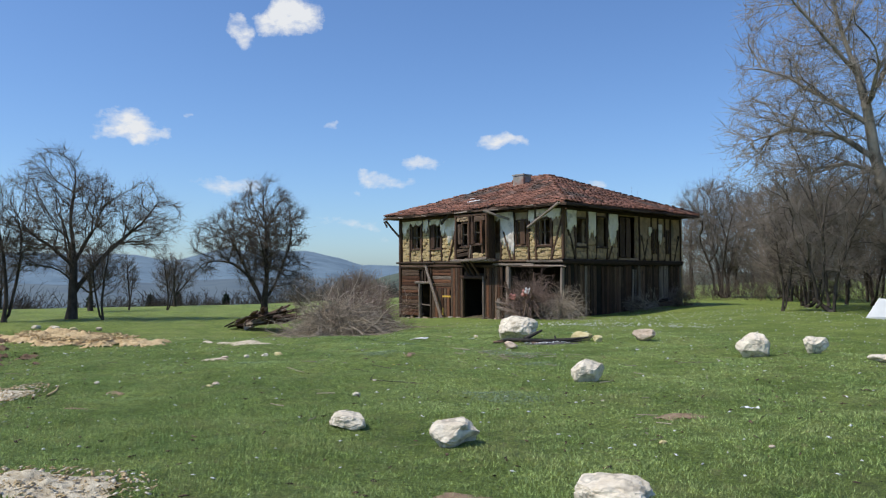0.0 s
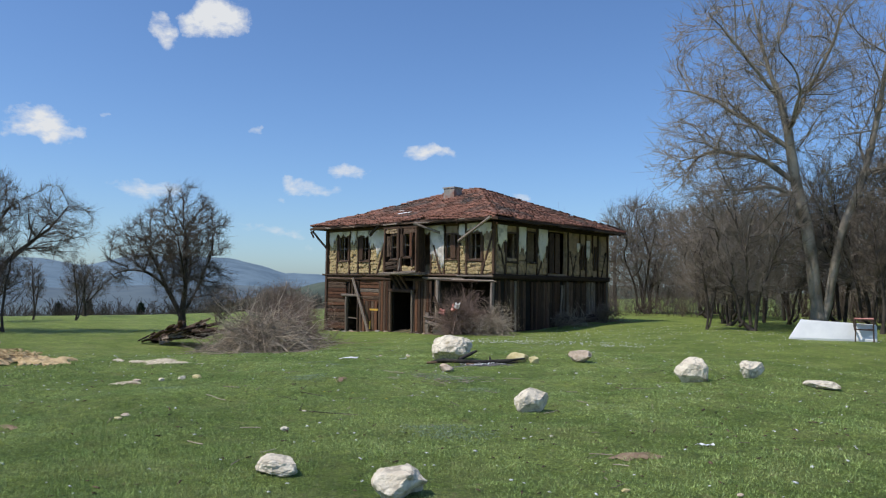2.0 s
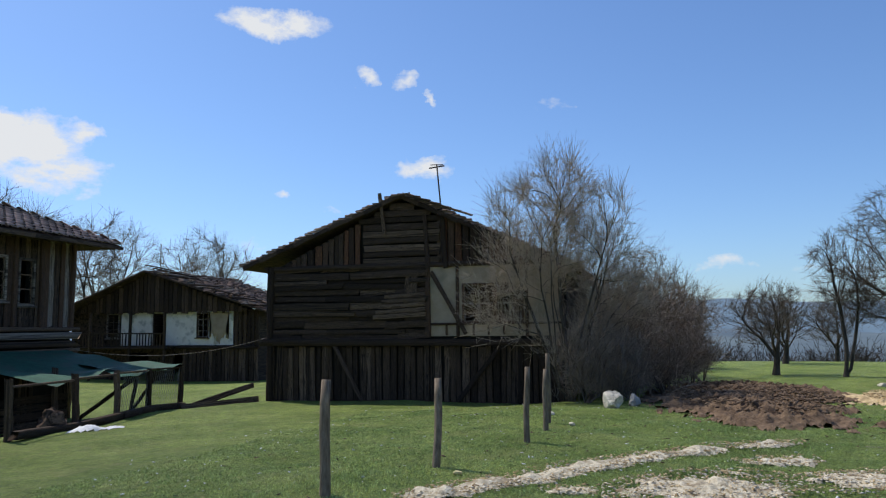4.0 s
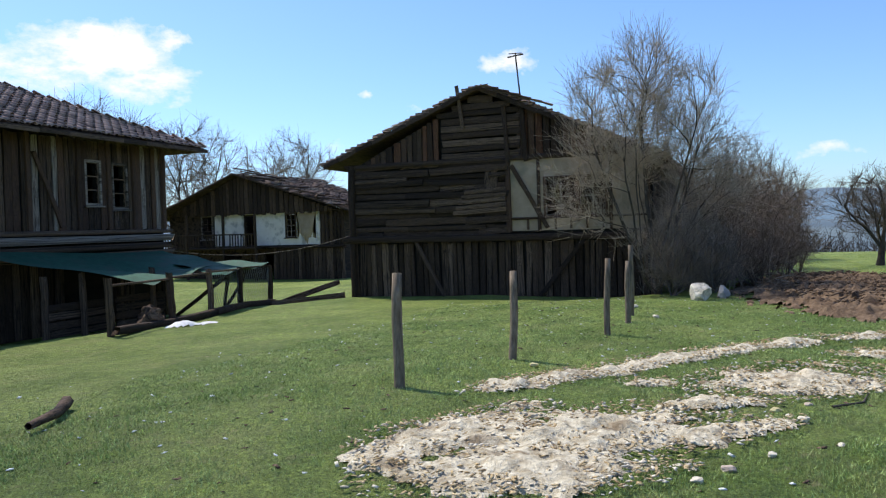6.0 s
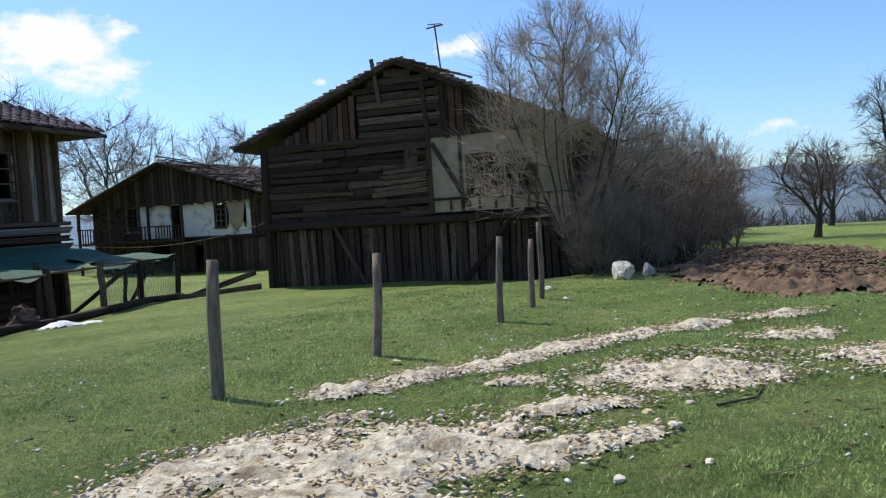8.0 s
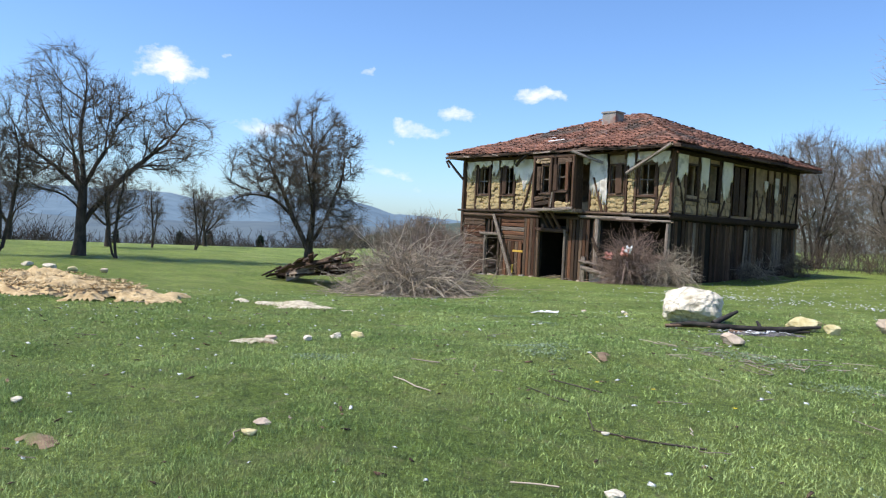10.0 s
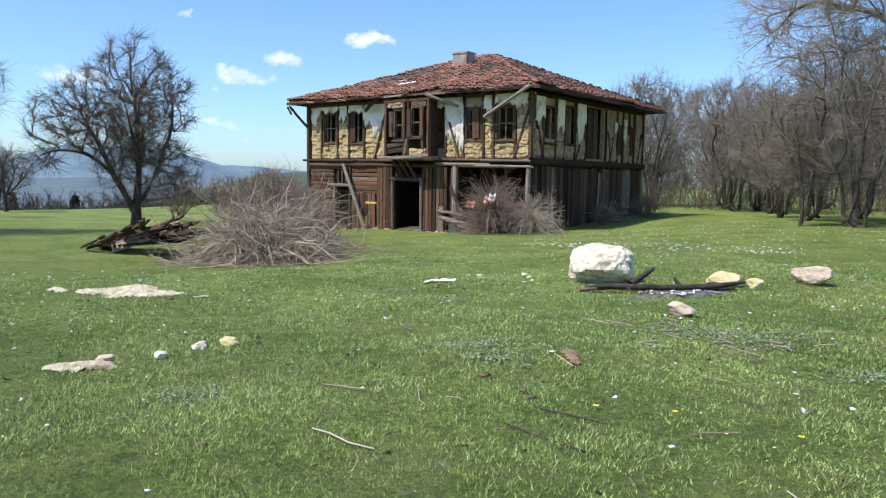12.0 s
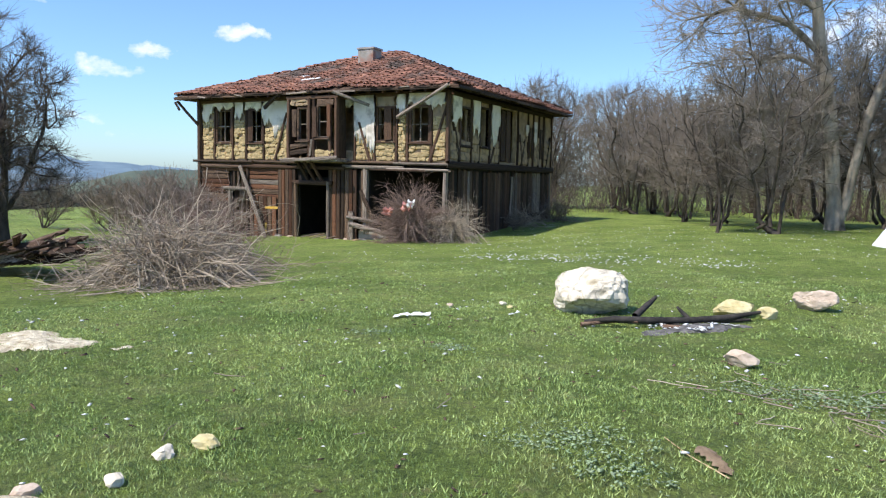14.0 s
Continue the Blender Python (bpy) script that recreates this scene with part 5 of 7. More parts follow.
tiled(barn_roof, tile_poses((BNX + RF, E1[0], E1[1]), (BNX - 11.4, E1[0], E1[1]), (BNX + RF, YA, ZA + 0.05), (BNX - 11.4, YA, ZA), 12, rough=1.6, gap=0.22, missing=0.06), M_oldtiles, M_oldtiles, 0)
for (ya, za), (yb, zb) in (((E0[0], E0[1]), (YA, ZA + 0.05)), ((E1[0], E1[1]), (YA, ZA + 0.05))):
    n = 9
    for j in range(n):
        f0, f1 = j / n, (j + 1) / n
        plank("barge_board", barn_roof, (BNX + RF + 0.02, ya + (yb - ya) * f0, za + (zb - za) * f0 - 0.05 + random.uniform(-.03, .03)), (BNX + RF + 0.02, ya + (yb - ya) * f1, za + (zb - za) * f1 - 0.05), 0.17, 0.05, (1, 0, 0), M_dark)
        v, f = tile_shape()
    for j in range(28):
        fj = j / 28
        m = along((BNX + RF - 0.05, ya + (yb - ya) * fj, za + (zb - za) * fj + 0.05), (BNX + RF + 0.04, ya + (yb - ya) * fj, za + (zb - za) * fj + 0.05 + random.uniform(-.02, .04)), 0.3, 0.05 + random.uniform(0, .05), (0, 0, 1))
        hang(new("edge_tile", unit_plank(M_oldtiles, j % 6)), barn_roof, m)
for i in range(7):
    plank("loose_board", barn_roof, (BNX + 0.5, YA - 0.3 + i * 0.3, ZA + 0.02 - abs(i - 1) * 0.1), (BNX + 0.55, YA + 0.4 + i * 0.35, ZA + 0.03 - i * 0.14), 0.16, 0.05, (0.2, 0, 1), M_plank)
mast = thing("aerial_mast", (-4.2, -36.5, 5.8), "thin iron mast with a crossbar on the roof", "mast")
bm = bmesh.new()
r = bmesh.ops.create_cone(bm, cap_ends=True, segments=8, radius1=0.03, radius2=0.025, depth=2.0)
bmesh.ops.transform(bm, matrix=along((-4.2, -36.5, 5.7), (-4.2, -36.68, 7.75), 1, 1, (1, 0, 0)) @ Matrix.Rotation(math.pi / 2, 4, "Y") @ Matrix.Diagonal((1, 1, 0.5, 1)), verts=r["verts"])
part("pole", bm, M_iron, mast)
plank("crossbar", mast, (-4.2, -36.95, 7.62), (-4.2, -36.4, 7.68), 0.05, 0.05, (1, 0, 0), M_iron)
plank("crossbar", mast, (-4.2, -36.9, 7.74), (-4.2, -36.45, 7.72), 0.03, 0.03, (1, 0, 0), M_iron)

# ---- the house with the hen run ----
farm = thing("farmhouse", (8, -53, -0.9), "old plank-walled farmhouse with a tiled roof", "house")
FX0, FX1, FY = 0.15, 18.0, -48.1
FW = [(3.0, 3.5, 2.9, 4.15), (1.9, 2.42, 2.8, 4.13)]
bm = bmesh.new()
wall_holes(bm, "y", FY - 0.25, 0.2, FX0, FX1, -1.5, 4.8, FW)
part("front_wall", bm, M_black, farm)
for a, b in (((FX0, FY - 10, -1.5), (FX0 + 0.2, FY - 0.25, 4.8)), ((FX1 - 0.2, FY - 10, -1.5), (FX1, FY - 0.25, 4.8)), ((FX0, FY - 10.2, -1.5), (FX1, FY - 10, 4.8))):
    bm = bmesh.new()
    add_box(bm, a, b)
    part("wall", bm, M_plank, farm)
x = FX0
while x < 14:
    w = random.uniform(0.16, 0.3)
    xc = x + w / 2
    if any(a - 0.06 < xc < b + 0.06 for a, b, _, _ in FW):
        plank("wall_board", farm, (xc, FY, 2.1), (xc, FY, 2.78), w * 0.96, 0.05, (0, 1, 0), M_plank)
        plank("wall_board", farm, (xc, FY, 4.2), (xc, FY, 4.8), w * 0.96, 0.05, (0, 1, 0), M_plank)
    else:
        plank("wall_board", farm, (xc, FY + random.uniform(-.02, .02), 2.1), (xc + random.uniform(-.02, .02), FY, 4.8), w * 0.96, 0.05, (0, 1, 0), (M_plank, M_plank, M_beam, M_grey)[random.choice((0, 0, 0, 1, 1, 2, 2, 3))])
    x += w
for x in (0.22, 1.6, 2.65, 3.85, 5.6, 7.4, 9.5):
    plank("post", farm, (x, FY + 0.06, 2.1), (x, FY + 0.06, 4.85), 0.15, 0.1, (0, 1, 0), M_beam)
plank("brace", farm, (5.4, FY + 0.08, 4.3), (4.5, FY + 0.08, 2.2), 0.15, 0.07, (0, 1, 0), M_beam)
for a0, a1, z0, z1 in FW:
    window(farm, "y", FY, 1, a0, a1, z0, z1, M_grey, (1, 3))
for z, w, m in ((2.02, 0.14, M_plank), (1.8, 0.24, M_grey), (1.55, 0.22, M_plank), (1.3, 0.2, M_plank)):
    plank("beam", farm, (FX0 - 0.05, FY + 0.1, z), (FX1 - 2, FY + 0.1, z - 0.02), w, 0.16, (0, 1, 0), m)
x = FX0
while x < 14:
    w = random.uniform(0.18, 0.32)
    if not (0.5 < x < 1.4 or 2.6 < x < 4.6):
        plank("wall_board", farm, (x + w / 2, FY - 0.02, -1.1), (x + w / 2, FY - 0.02, 1.25), w * 0.96, 0.05, (0, 1, 0), (M_dark, M_plank)[random.randrange(2)])
    x += w
for x in (0.25, 2.5, 4.7, 6.9):
    plank("post", farm, (x, FY + 0.05, -1.1), (x, FY + 0.05, 1.3), 0.2, 0.16, (0, 1, 0), M_plank)
FE = [(-1.0, FY + 1.0, 4.84), (FX1 + 1, FY + 1.0, 4.84), (FX1 + 1, FY - 11, 4.84), (-1.0, FY - 11, 4.84)]
FA0, FA1 = (5.0, FY - 5.0, 7.45), (13, FY - 5.0, 7.45)
froof = part("roof", slab([FE[1], FE[0], FA0, FA1], 0.09), M_dark, farm, "hip roof of faded clay tiles")
for q in ((FE[0], FE[3], FA0), (FE[3], FE[2], FA1, FA0), (FE[2], FE[1], FA1)):
    part("roof_board", slab(q, 0.09), M_dark, froof)
tiled(froof, tile_poses(FE[1], FE[0], FA1, FA0, 21, rough=0.5, missing=0.0), M_paletile, M_paletiles, 1)
tiled(froof, tile_poses(FE[0], FE[3], FA0, FA0, 22, rough=0.5, missing=0.0), M_paletile, M_paletiles, 0)
for j in range(16):
    plank("fascia", froof, (FE[0][0] + j, FE[0][1] + 0.02, 4.76), (FE[0][0] + j + 1, FE[0][1] + 0.02, 4.77), 0.13, 0.04, (0, 1, 0), M_plank)
for x in np.arange(-0.6, 14, 0.6):
    plank("rafter", froof, (x, FY + 0.98, 4.72), (x, FY - 0.1, 5.1), 0.09, 0.1, (0, 0, 1), M_plank)

# ---- the ruined cottage beyond ----
hut = thing("cottage", (-22, -56.5, -0.9), "ruined cottage with white walls, balcony and collapsing roof", "house")
KX, K0, K1, KA, KZ = -17.0, -62.4, -50.3, -57.0, 5.3
bm = bmesh.new()
wall_holes(bm, "x", KX - 0.25, 0.2, K0, K1, -1.3, 3.1, [(-54.0, -53.4, 1.6, 2.9), (-59.9, -59.2, 1.6, 2.9), (-56.9, -56.2, 1.15, 2.9), (-55.6, -54.9, -1.2, 0.6), (-58.6, -57.2, -1.2, 0.7)])
part("front_wall", bm, M_plank, hut)
bm = bmesh.new()
wall_holes(bm, "x", KX - 0.05, 0.06, -59.0, -51.8, 1.12, 3.0, [(-54.05, -53.35, 1.55, 2.95), (-56.95, -56.15, 1.12, 2.95)])
part("plaster_panel", bm, M_plaster, hut, "stained white plaster")
ragged("x", KX + 0.015, 1, -53.3, -52.0, 1.5, 2.95, 91, M_cream, hut)
window(hut, "x", KX, 1, -54.0, -53.4, 1.6, 2.9, M_dark, (2, 4))
window(hut, "x", KX, 1, -59.9, -59.2, 1.6, 2.9, M_grey, (2, 3))
for a, b in (((KX - 9, K0, -1.3), (KX - 0.25, K0 + 0.2, 3.1)), ((KX - 9, K1 - 0.2, -1.3), (KX - 0.25, K1, 3.1)), ((KX - 9.2, K0, -1.3), (KX - 9, K1, 3.1))):
    bm = bmesh.new()
    add_box(bm, a, b)
    part("wall", bm, M_dark, hut)
bm = bmesh.new()
vv = [bm.verts.new(p) for p in ((KX - 0.2, K0, 3.0), (KX - 0.2, K1, 3.0), (KX - 0.2, KA, KZ), (KX - 0.3, K0, 3.0), (KX - 0.3, K1, 3.0), (KX - 0.3, KA, KZ))]
bm.faces.new(vv[:3]), bm.faces.new(vv[5:2:-1])
part("gable_backing", bm, M_black, hut)
y = K0
while y < K1:
    w = random.uniform(0.2, 0.34)
    yc = y + w / 2
    top = KZ - abs(yc - KA) * (KZ - 3.0) / ((KA - K0) if yc < KA else (K1 - KA)) - 0.05
    if top > 3.1:
        plank("gable_board", hut, (KX + 0.3, yc, 3.0 + random.uniform(-.1, .05)), (KX + 0.3, yc, top), w * 0.95, 0.05, (1, 0, 0), M_dark)
    y += w
y = -55.8
while y < K1:
    w = random.uniform(0.2, 0.32)
    plank("wall_board", hut, (KX, y + w / 2, -1.0), (KX, y + w / 2 + random.uniform(-.05, .05), 1.0), w * 0.95, 0.06, (1, 0, 0), (M_dark, M_plank)[random.randrange(2)]) if not -55.6 < y < -55.0 else None
    y += w
y = -51.7
while y < K1:
    plank("wall_board", hut, (KX + 0.02, y + 0.12, 1.0), (KX + 0.02, y + 0.12 + random.uniform(-.06, .06), 3.0), 0.2, 0.05, (1, 0, 0), (M_dark, M_plank)[random.randrange(2)])
    y += 0.26
plank("beam", hut, (KX + 0.1, K0, 1.05), (KX + 0.1, K1, 0.98), 0.2, 0.2, (1, 0, 0), M_dark)
plank("balcony_floor", hut, (KX + 0.6, K0, 1.0), (KX + 0.6, -55.3, 0.96), 1.2, 0.12, (0, 0, 1), M_dark)
plank("balcony_rail", hut, (KX + 1.15, K0, 1.85), (KX + 1.15, -55.4, 1.8), 0.08, 0.08, (1, 0, 0), M_dark)
for i in range(38):
    y = K0 + 0.1 + i * 0.185
    if i in (17, 18, 25, 26, 27):
        continue
    plank("baluster", hut, (KX + 1.15, y, 1.05), (KX + 1.15, y + random.uniform(-.05, .05), 1.82), 0.07, 0.04, (1, 0, 0), M_dark)
for y in (K0 + 0.05, -60.2, -57.6, -55.4):
    plank("balcony_post", hut, (KX + 1.12, y, -0.9), (KX + 1.1, y, 3.0), 0.14, 0.14, (1, 0, 0), M_dark)
kroof = part("roof", slab([(KX + 1.5, K0 - 0.5, 2.85), (KX + 0.9, KA, KZ + 0.1), (KX - 9.3, KA, KZ), (KX - 9.3, K0 - 0.5, 2.85)], 0.1), M_dark, hut, "broken roof with slipped tiles")
part("roof_board", slab([(KX + 0.9, KA, KZ + 0.1), (KX + 0.7, K1 + 0.8, 3.0), (KX - 9.3, K1 + 0.8, 3.0), (KX - 9.3, KA, KZ)], 0.1), M_dark, kroof)
tiled(kroof, tile_poses((KX + 0.7, K1 + 0.8, 3.0), (KX - 9.3, K1 + 0.8, 3.0), (KX + 0.9, KA, KZ + 0.1), (KX - 9.3, KA, KZ), 31, rough=3.0, gap=0.24, missing=0.25), M_oldtiles, M_oldtiles, 0)
tiled(kroof, tile_poses((KX - 9.3, K0 - 0.5, 2.85), (KX + 1.5, K0 - 0.5, 2.85), (KX - 9.3, KA, KZ), (KX + 0.9, KA, KZ + 0.1), 32, rough=1.5, gap=0.24), M_oldtiles, M_oldtiles, 0)
for i in range(26):
    f = random.random()
    y = KA + f * (K1 - KA) + 0.2
    zt = KZ - f * 2.2 + 0.25
    plank("broken_rafter", kroof, (KX + random.uniform(-2, 1), y - random.uniform(.3, .9), zt + random.uniform(-.1, .3)), (KX + random.uniform(-2, 1), y + random.uniform(.3, .9), zt - random.uniform(0, .35)), 0.14, 0.06, (0, 0, 1), M_plank if random.random() < 0.6 else M_grey)
plank("chimney_rod", hut, (KX - 1, -57.2, 5.2), (KX - 1, -57.2, 7.1), 0.05, 0.05, (1, 0, 0), M_wire)

# ---- trees ----
apple = tree("tree", 21, [((0, 0, 0), (0.05, 0, 1.4), (0.1, 0.1, 2.6), (-0.1, 0.1, 4.4), (0.1, 0, 6.6)), ((0.05, 0, 1.2), (0.75, 0.1, 2.2), (1.6, 0.2, 3.2), (2.9, 0.2, 4.4), (3.6, 0.2, 5.4)), ((0.1, 0, 2.4), (-1.0, 0.2, 3.4), (-2.0, 0.3, 4.2)), ((0.1, 0.1, 2.6), (0.9, -0.4, 4.2), (1.2, -0.5, 5.4)), ((0, 0.1, 2.3), (-0.3, 1.2, 3.6), (-0.4, 1.9, 4.8)), ((0, 0.1, 2.5), (-0.2, -1.2, 3.8), (-0.5, -2.0, 4.6))],
             [((-0.6, 0, 4.7), (2.4, 2.4, 2.9), 620), ((3.0, 0.2, 4.6), (1.7, 1.6, 1.7), 260), ((-1.3, 0, 3.0), (1.6, 1.5, 0.9), 90), ((1.2, 0, 5.0), (1.3, 1.6, 1.5), 120)],
             "old bare fruit tree with spreading dark limbs", M_bark, M_twig, 0.2, tip=0.005, twigs=9, reach=0.55, lift=0.1, bend=3)
put(apple, -11.9, -19.3, facing(-11.9, -19.3))
pear = tree("tree", 33, [((0, 0, 0), (0.0, 0, 0.9), (0.1, 0, 2.2), (0.05, 0.1, 4.0), (-0.1, 0, 5.6)), ((0, 0, 0.7), (-0.55, 0.1, 1.7), (-1.0, 0.1, 2.8), (-1.6, 0.1, 3.9)), ((-0.75, 0.1, 2.2), (-1.6, 0.0, 2.75), (-2.6, 0, 2.72), (-3.2, 0, 2.4)), ((0, 0, 0.8), (0.6, 0.1, 1.9), (1.1, 0.1, 3.2), (1.3, 0, 4.4)), ((0.1, 0, 1.8), (0.3, 0.9, 2.8), (0.3, 1.4, 3.9)), ((0.1, 0, 1.7), (0, -0.9, 2.8), (-0.2, -1.5, 3.8))],
            [((0.0, 0, 4.3), (2.0, 1.9, 2.3), 640), ((-1.9, 0, 3.7), (1.5, 1.3, 1.3), 190), ((0.4, 0, 2.2), (1.8, 1.6, 1.4), 240), ((-2.8, 0, 2.4), (0.6, 0.5, 0.35), 20)],
            "dense bare fruit tree with a forked trunk", M_bark, M_twig, 0.17, tip=0.005, twigs=13, reach=0.5, lift=-0.02, bend=3)
put(pear, -8.5, -11.8, facing(-8.5, -11.8))
slim = tree("tree", 45, [((0, 0, 0), (0.1, 0, 1.6), (-0.1, 0.1, 3.2), (-0.4, 0, 5.0)), ((0.1, 0, 0), (0.4, 0.1, 1.5), (0.6, 0.1, 3.2), (0.5, 0, 4.4))],
            [((-0.3, 0, 3.7), (1.0, 1.0, 2.2), 240), ((0.6, 0, 3.4), (0.7, 0.7, 1.5), 120)], "slender bare young tree", M_bark, M_twig, 0.09, group="slender trees", tip=0.005, twigs=7, reach=0.45, lift=0.25)
put(slim, -12.0, -21.9, facing(-12, -22), 1.02)
for x, y, a, s in ((-10.6, -18.4, 250, 0.68), (-20.8, -11.2, 70, 0.66), (-22, -13, 120, 0.6), (9.2, 3.6, 30, 0.7)):
    again(slim, x, y, a, s)
spread = tree("tree", 57, [((0, 0, 0), (0.05, 0, 0.7), (0.2, 0, 1.8), (0.1, 0, 3.0)), ((0.05, 0, 0.8), (-0.5, 0, 1.6), (-1.3, 0, 2.5)), ((0.05, 0, 0.8), (0.7, 0.1, 1.7), (1.2, 0, 2.2)), ((0, 0, 0.9), (0, 0.7, 1.7), (-0.1, 1.3, 2.4)), ((0, 0, 0.9), (-0.1, -0.7, 1.7), (0, -1.3, 2.3))],
              [((-0.3, 0, 2.6), (1.7, 1.7, 1.4), 380)], "low spreading bare orchard tree", M_bark, M_twig, 0.13, group="orchard trees", tip=0.005, twigs=7, reach=0.45, lift=0.1)
put(spread, -13.2, -24.3, facing(-13.2, -24.5), 1.0)
for x, y, a, s in ((-24, -22, 80, 1.1), (-21, -15.5, 160, 1.0), (-26, -30, 30, 1.2), (-19, -28.2, 240, 1.0), (-27, -8, 310, 0.9), (-30, -18, 110, 1.0)):
    again(spread, x, y, a, s)

fan = [((0.2 * math.cos(k * 1.1), 0.25 * math.sin(k * 1.1), 0), (0.5 * math.cos(k * 1.3), 0.5 * math.sin(k * 1.3), 1.4), (1.15 * math.cos(k * 1.3 + 0.2), 1.0 * math.sin(k * 1.3 + 0.2), 3.2), (1.5 * math.cos(k * 1.3 + 0.3), 1.3 * math.sin(k * 1.3 + 0.3), 4.4)) for k in range(9)]
willow = tree("willow", 61, fan + [((0.1, 0, 0), (0.0, 0.1, 2.0), (-0.2, 0, 4.4), (-0.1, 0, 6.2))],
              [((-0.2, 0, 5.0), (2.15, 1.9, 2.15), 760), ((-2.1, -0.3, 3.2), (1.05, 1.0, 1.6), 80), ((1.7, 0.2, 3.4), (1.3, 1.4, 1.7), 240), ((0.5, 0.3, 1.8), (1.6, 1.3, 1.1), 90)],
              "tall bare willow with pale upright twigs", M_bark, M_willow, 0.085, "tree", "willows", tip=0.0028, twigs=8, reach=0.75, lift=0.4, shoot=0.005)
put(willow, -0.7, -32.0, facing(-0.7, -32.0), 1.0)
sallow = tree("willow", 62, [(p[0], p[1], (p[2][0], p[2][1], 2.6), (p[3][0] * 1.2, p[3][1] * 1.2, 3.3)) for p in fan],
              [((0, 0, 2.9), (2.3, 2.1, 1.9), 460), ((0, 0, 1.3), (1.9, 1.7, 1.0), 160)], "dense bare sallow bush beside the barn", M_bark, M_thin, 0.05, "bush", "sallows", tip=0.003, twigs=7, reach=0.6, lift=0.3, shoot=0.0045)
put(sallow, -4.6, -30.3, 20, 1.0)
for x, y, a, s in ((-6.6, -29.3, 130, 0.98), (-2.4, -30.9, 230, 0.8), (-8.6, -28.9, 310, 0.92), (-11.6, -28.4, 60, 0.84), (-9.6, -31.2, 170, 0.95), (-13.5, -30, 260, 0.8), (0.3, -31.3, 300, 0.5), (-6.0, -32.6, 90, 1.0)):
    again(sallow, x, y, a, s)
scrub = tree("bush", 71, [((0.25 * math.cos(k * 2.4), 0.25 * math.sin(k * 2.4), 0), (0.5 * math.cos(k * 1.9), 0.5 * math.sin(k * 1.9), 0.9), (0.7 * math.cos(k * 1.9), 0.7 * math.sin(k * 1.9), 1.4)) for k in range(8)],
             [((0, 0, 1.0), (1.0, 1.0, 0.85), 200)], "bare twiggy undergrowth bush", M_twig, M_thin, 0.03, "bush", "undergrowth", tip=0.0035, twigs=6, reach=0.42, lift=0.3)
put(scrub, -0.2, -30.4, 0, 1.0)
for x, y, a, s in ((-1.8, -30.4, 60, 1.2), (-3.6, -29.4, 120, 1.2), (-4.8, -29.0, 200, 1.2), (-7.4, -28.2, 20, 1.2), (-9.6, -27.8, 80, 1.1), (0.6, -31.2, 300, 0.8),
                   (-14.2, -1.6, 10, 1.4), (-13.6, -3.2, 70, 1.2), (-15.8, -2.4, 130, 1.3), (-17.5, -4.0, 200, 1.3), (1.2, 8.6, 40, 0.6), (0.9, 4.6, 150, 0.5), (-3.1, -10.6, 50, 1.15), (-1.7, -10.9, 150, 1.0), (-4.4, -9.2, 250, 1.2)):
    again(scrub, x, y, a, s)

giant = tree("tree", 83, [((0, 0, 0), (-0.15, 0, 1.8), (-0.45, 0, 4.6), (-1.0, 0, 7.0), (-1.25, 0, 9.4), (-1.9, 0.2, 11.6), (-2.6, 0.2, 14.6), (-2.9, 0.3, 16.6)), ((0.15, 0, 0), (0.5, 0, 2.0), (0.9, -0.1, 4.4), (1.8, -0.1, 6.8), (2.4, 0, 9.5), (3.0, 0, 13)), ((-1.2, 0, 9.0), (-0.3, 0.2, 11.0), (0.8, 0.2, 13.2), (1.4, 0.2, 16)), ((-1.0, 0, 6.8), (-2.4, -0.3, 7.8), (-4.2, -0.5, 8.2), (-6.2, -0.6, 7.7)),
              ((-1.1, 0, 8.2), (-2.8, 0.3, 9.6), (-4.6, 0.4, 10.9), (-6.2, 0.5, 11.6)), ((-0.8, 0, 6.0), (-2.0, -0.6, 6.5), (-3.8, -1.2, 6.2), (-5.0, -1.5, 5.2)), ((-1.5, 0.1, 10.4), (-2.9, -0.8, 12.2), (-4.2, -1.2, 14)), ((1.8, 0, 6.8), (3.2, -0.5, 7.8), (5.0, -0.8, 8.6)), ((-1.2, 0, 9.2), (-1.3, 1.8, 11), (-1.6, 3.2, 12.6)), ((-1.2, 0, 9.0), (-0.9, -1.9, 10.4), (-1.2, -3.4, 11.6))],
             [((-2.4, 0, 11.8), (4.3, 4.0, 5.4), 1150), ((-4.6, -0.3, 7.8), (2.9, 2.4, 2.9), 440), ((2.8, 0, 11.2), (3.6, 3.4, 5.4), 700), ((-2.6, 0, 5.4), (2.2, 1.8, 1.7), 140), ((2.6, 0, 6.4), (3.0, 2.0, 1.8), 160)],
             "tall bare walnut tree with a pale trunk", M_palebark, M_walnut, 0.30, tip=0.0062, twigs=6, reach=0.85, lift=0.05, fall=0.08, shoot=0.0085)
put(giant, 12.95, 7.0, facing(12.95, 7.0) + 14)
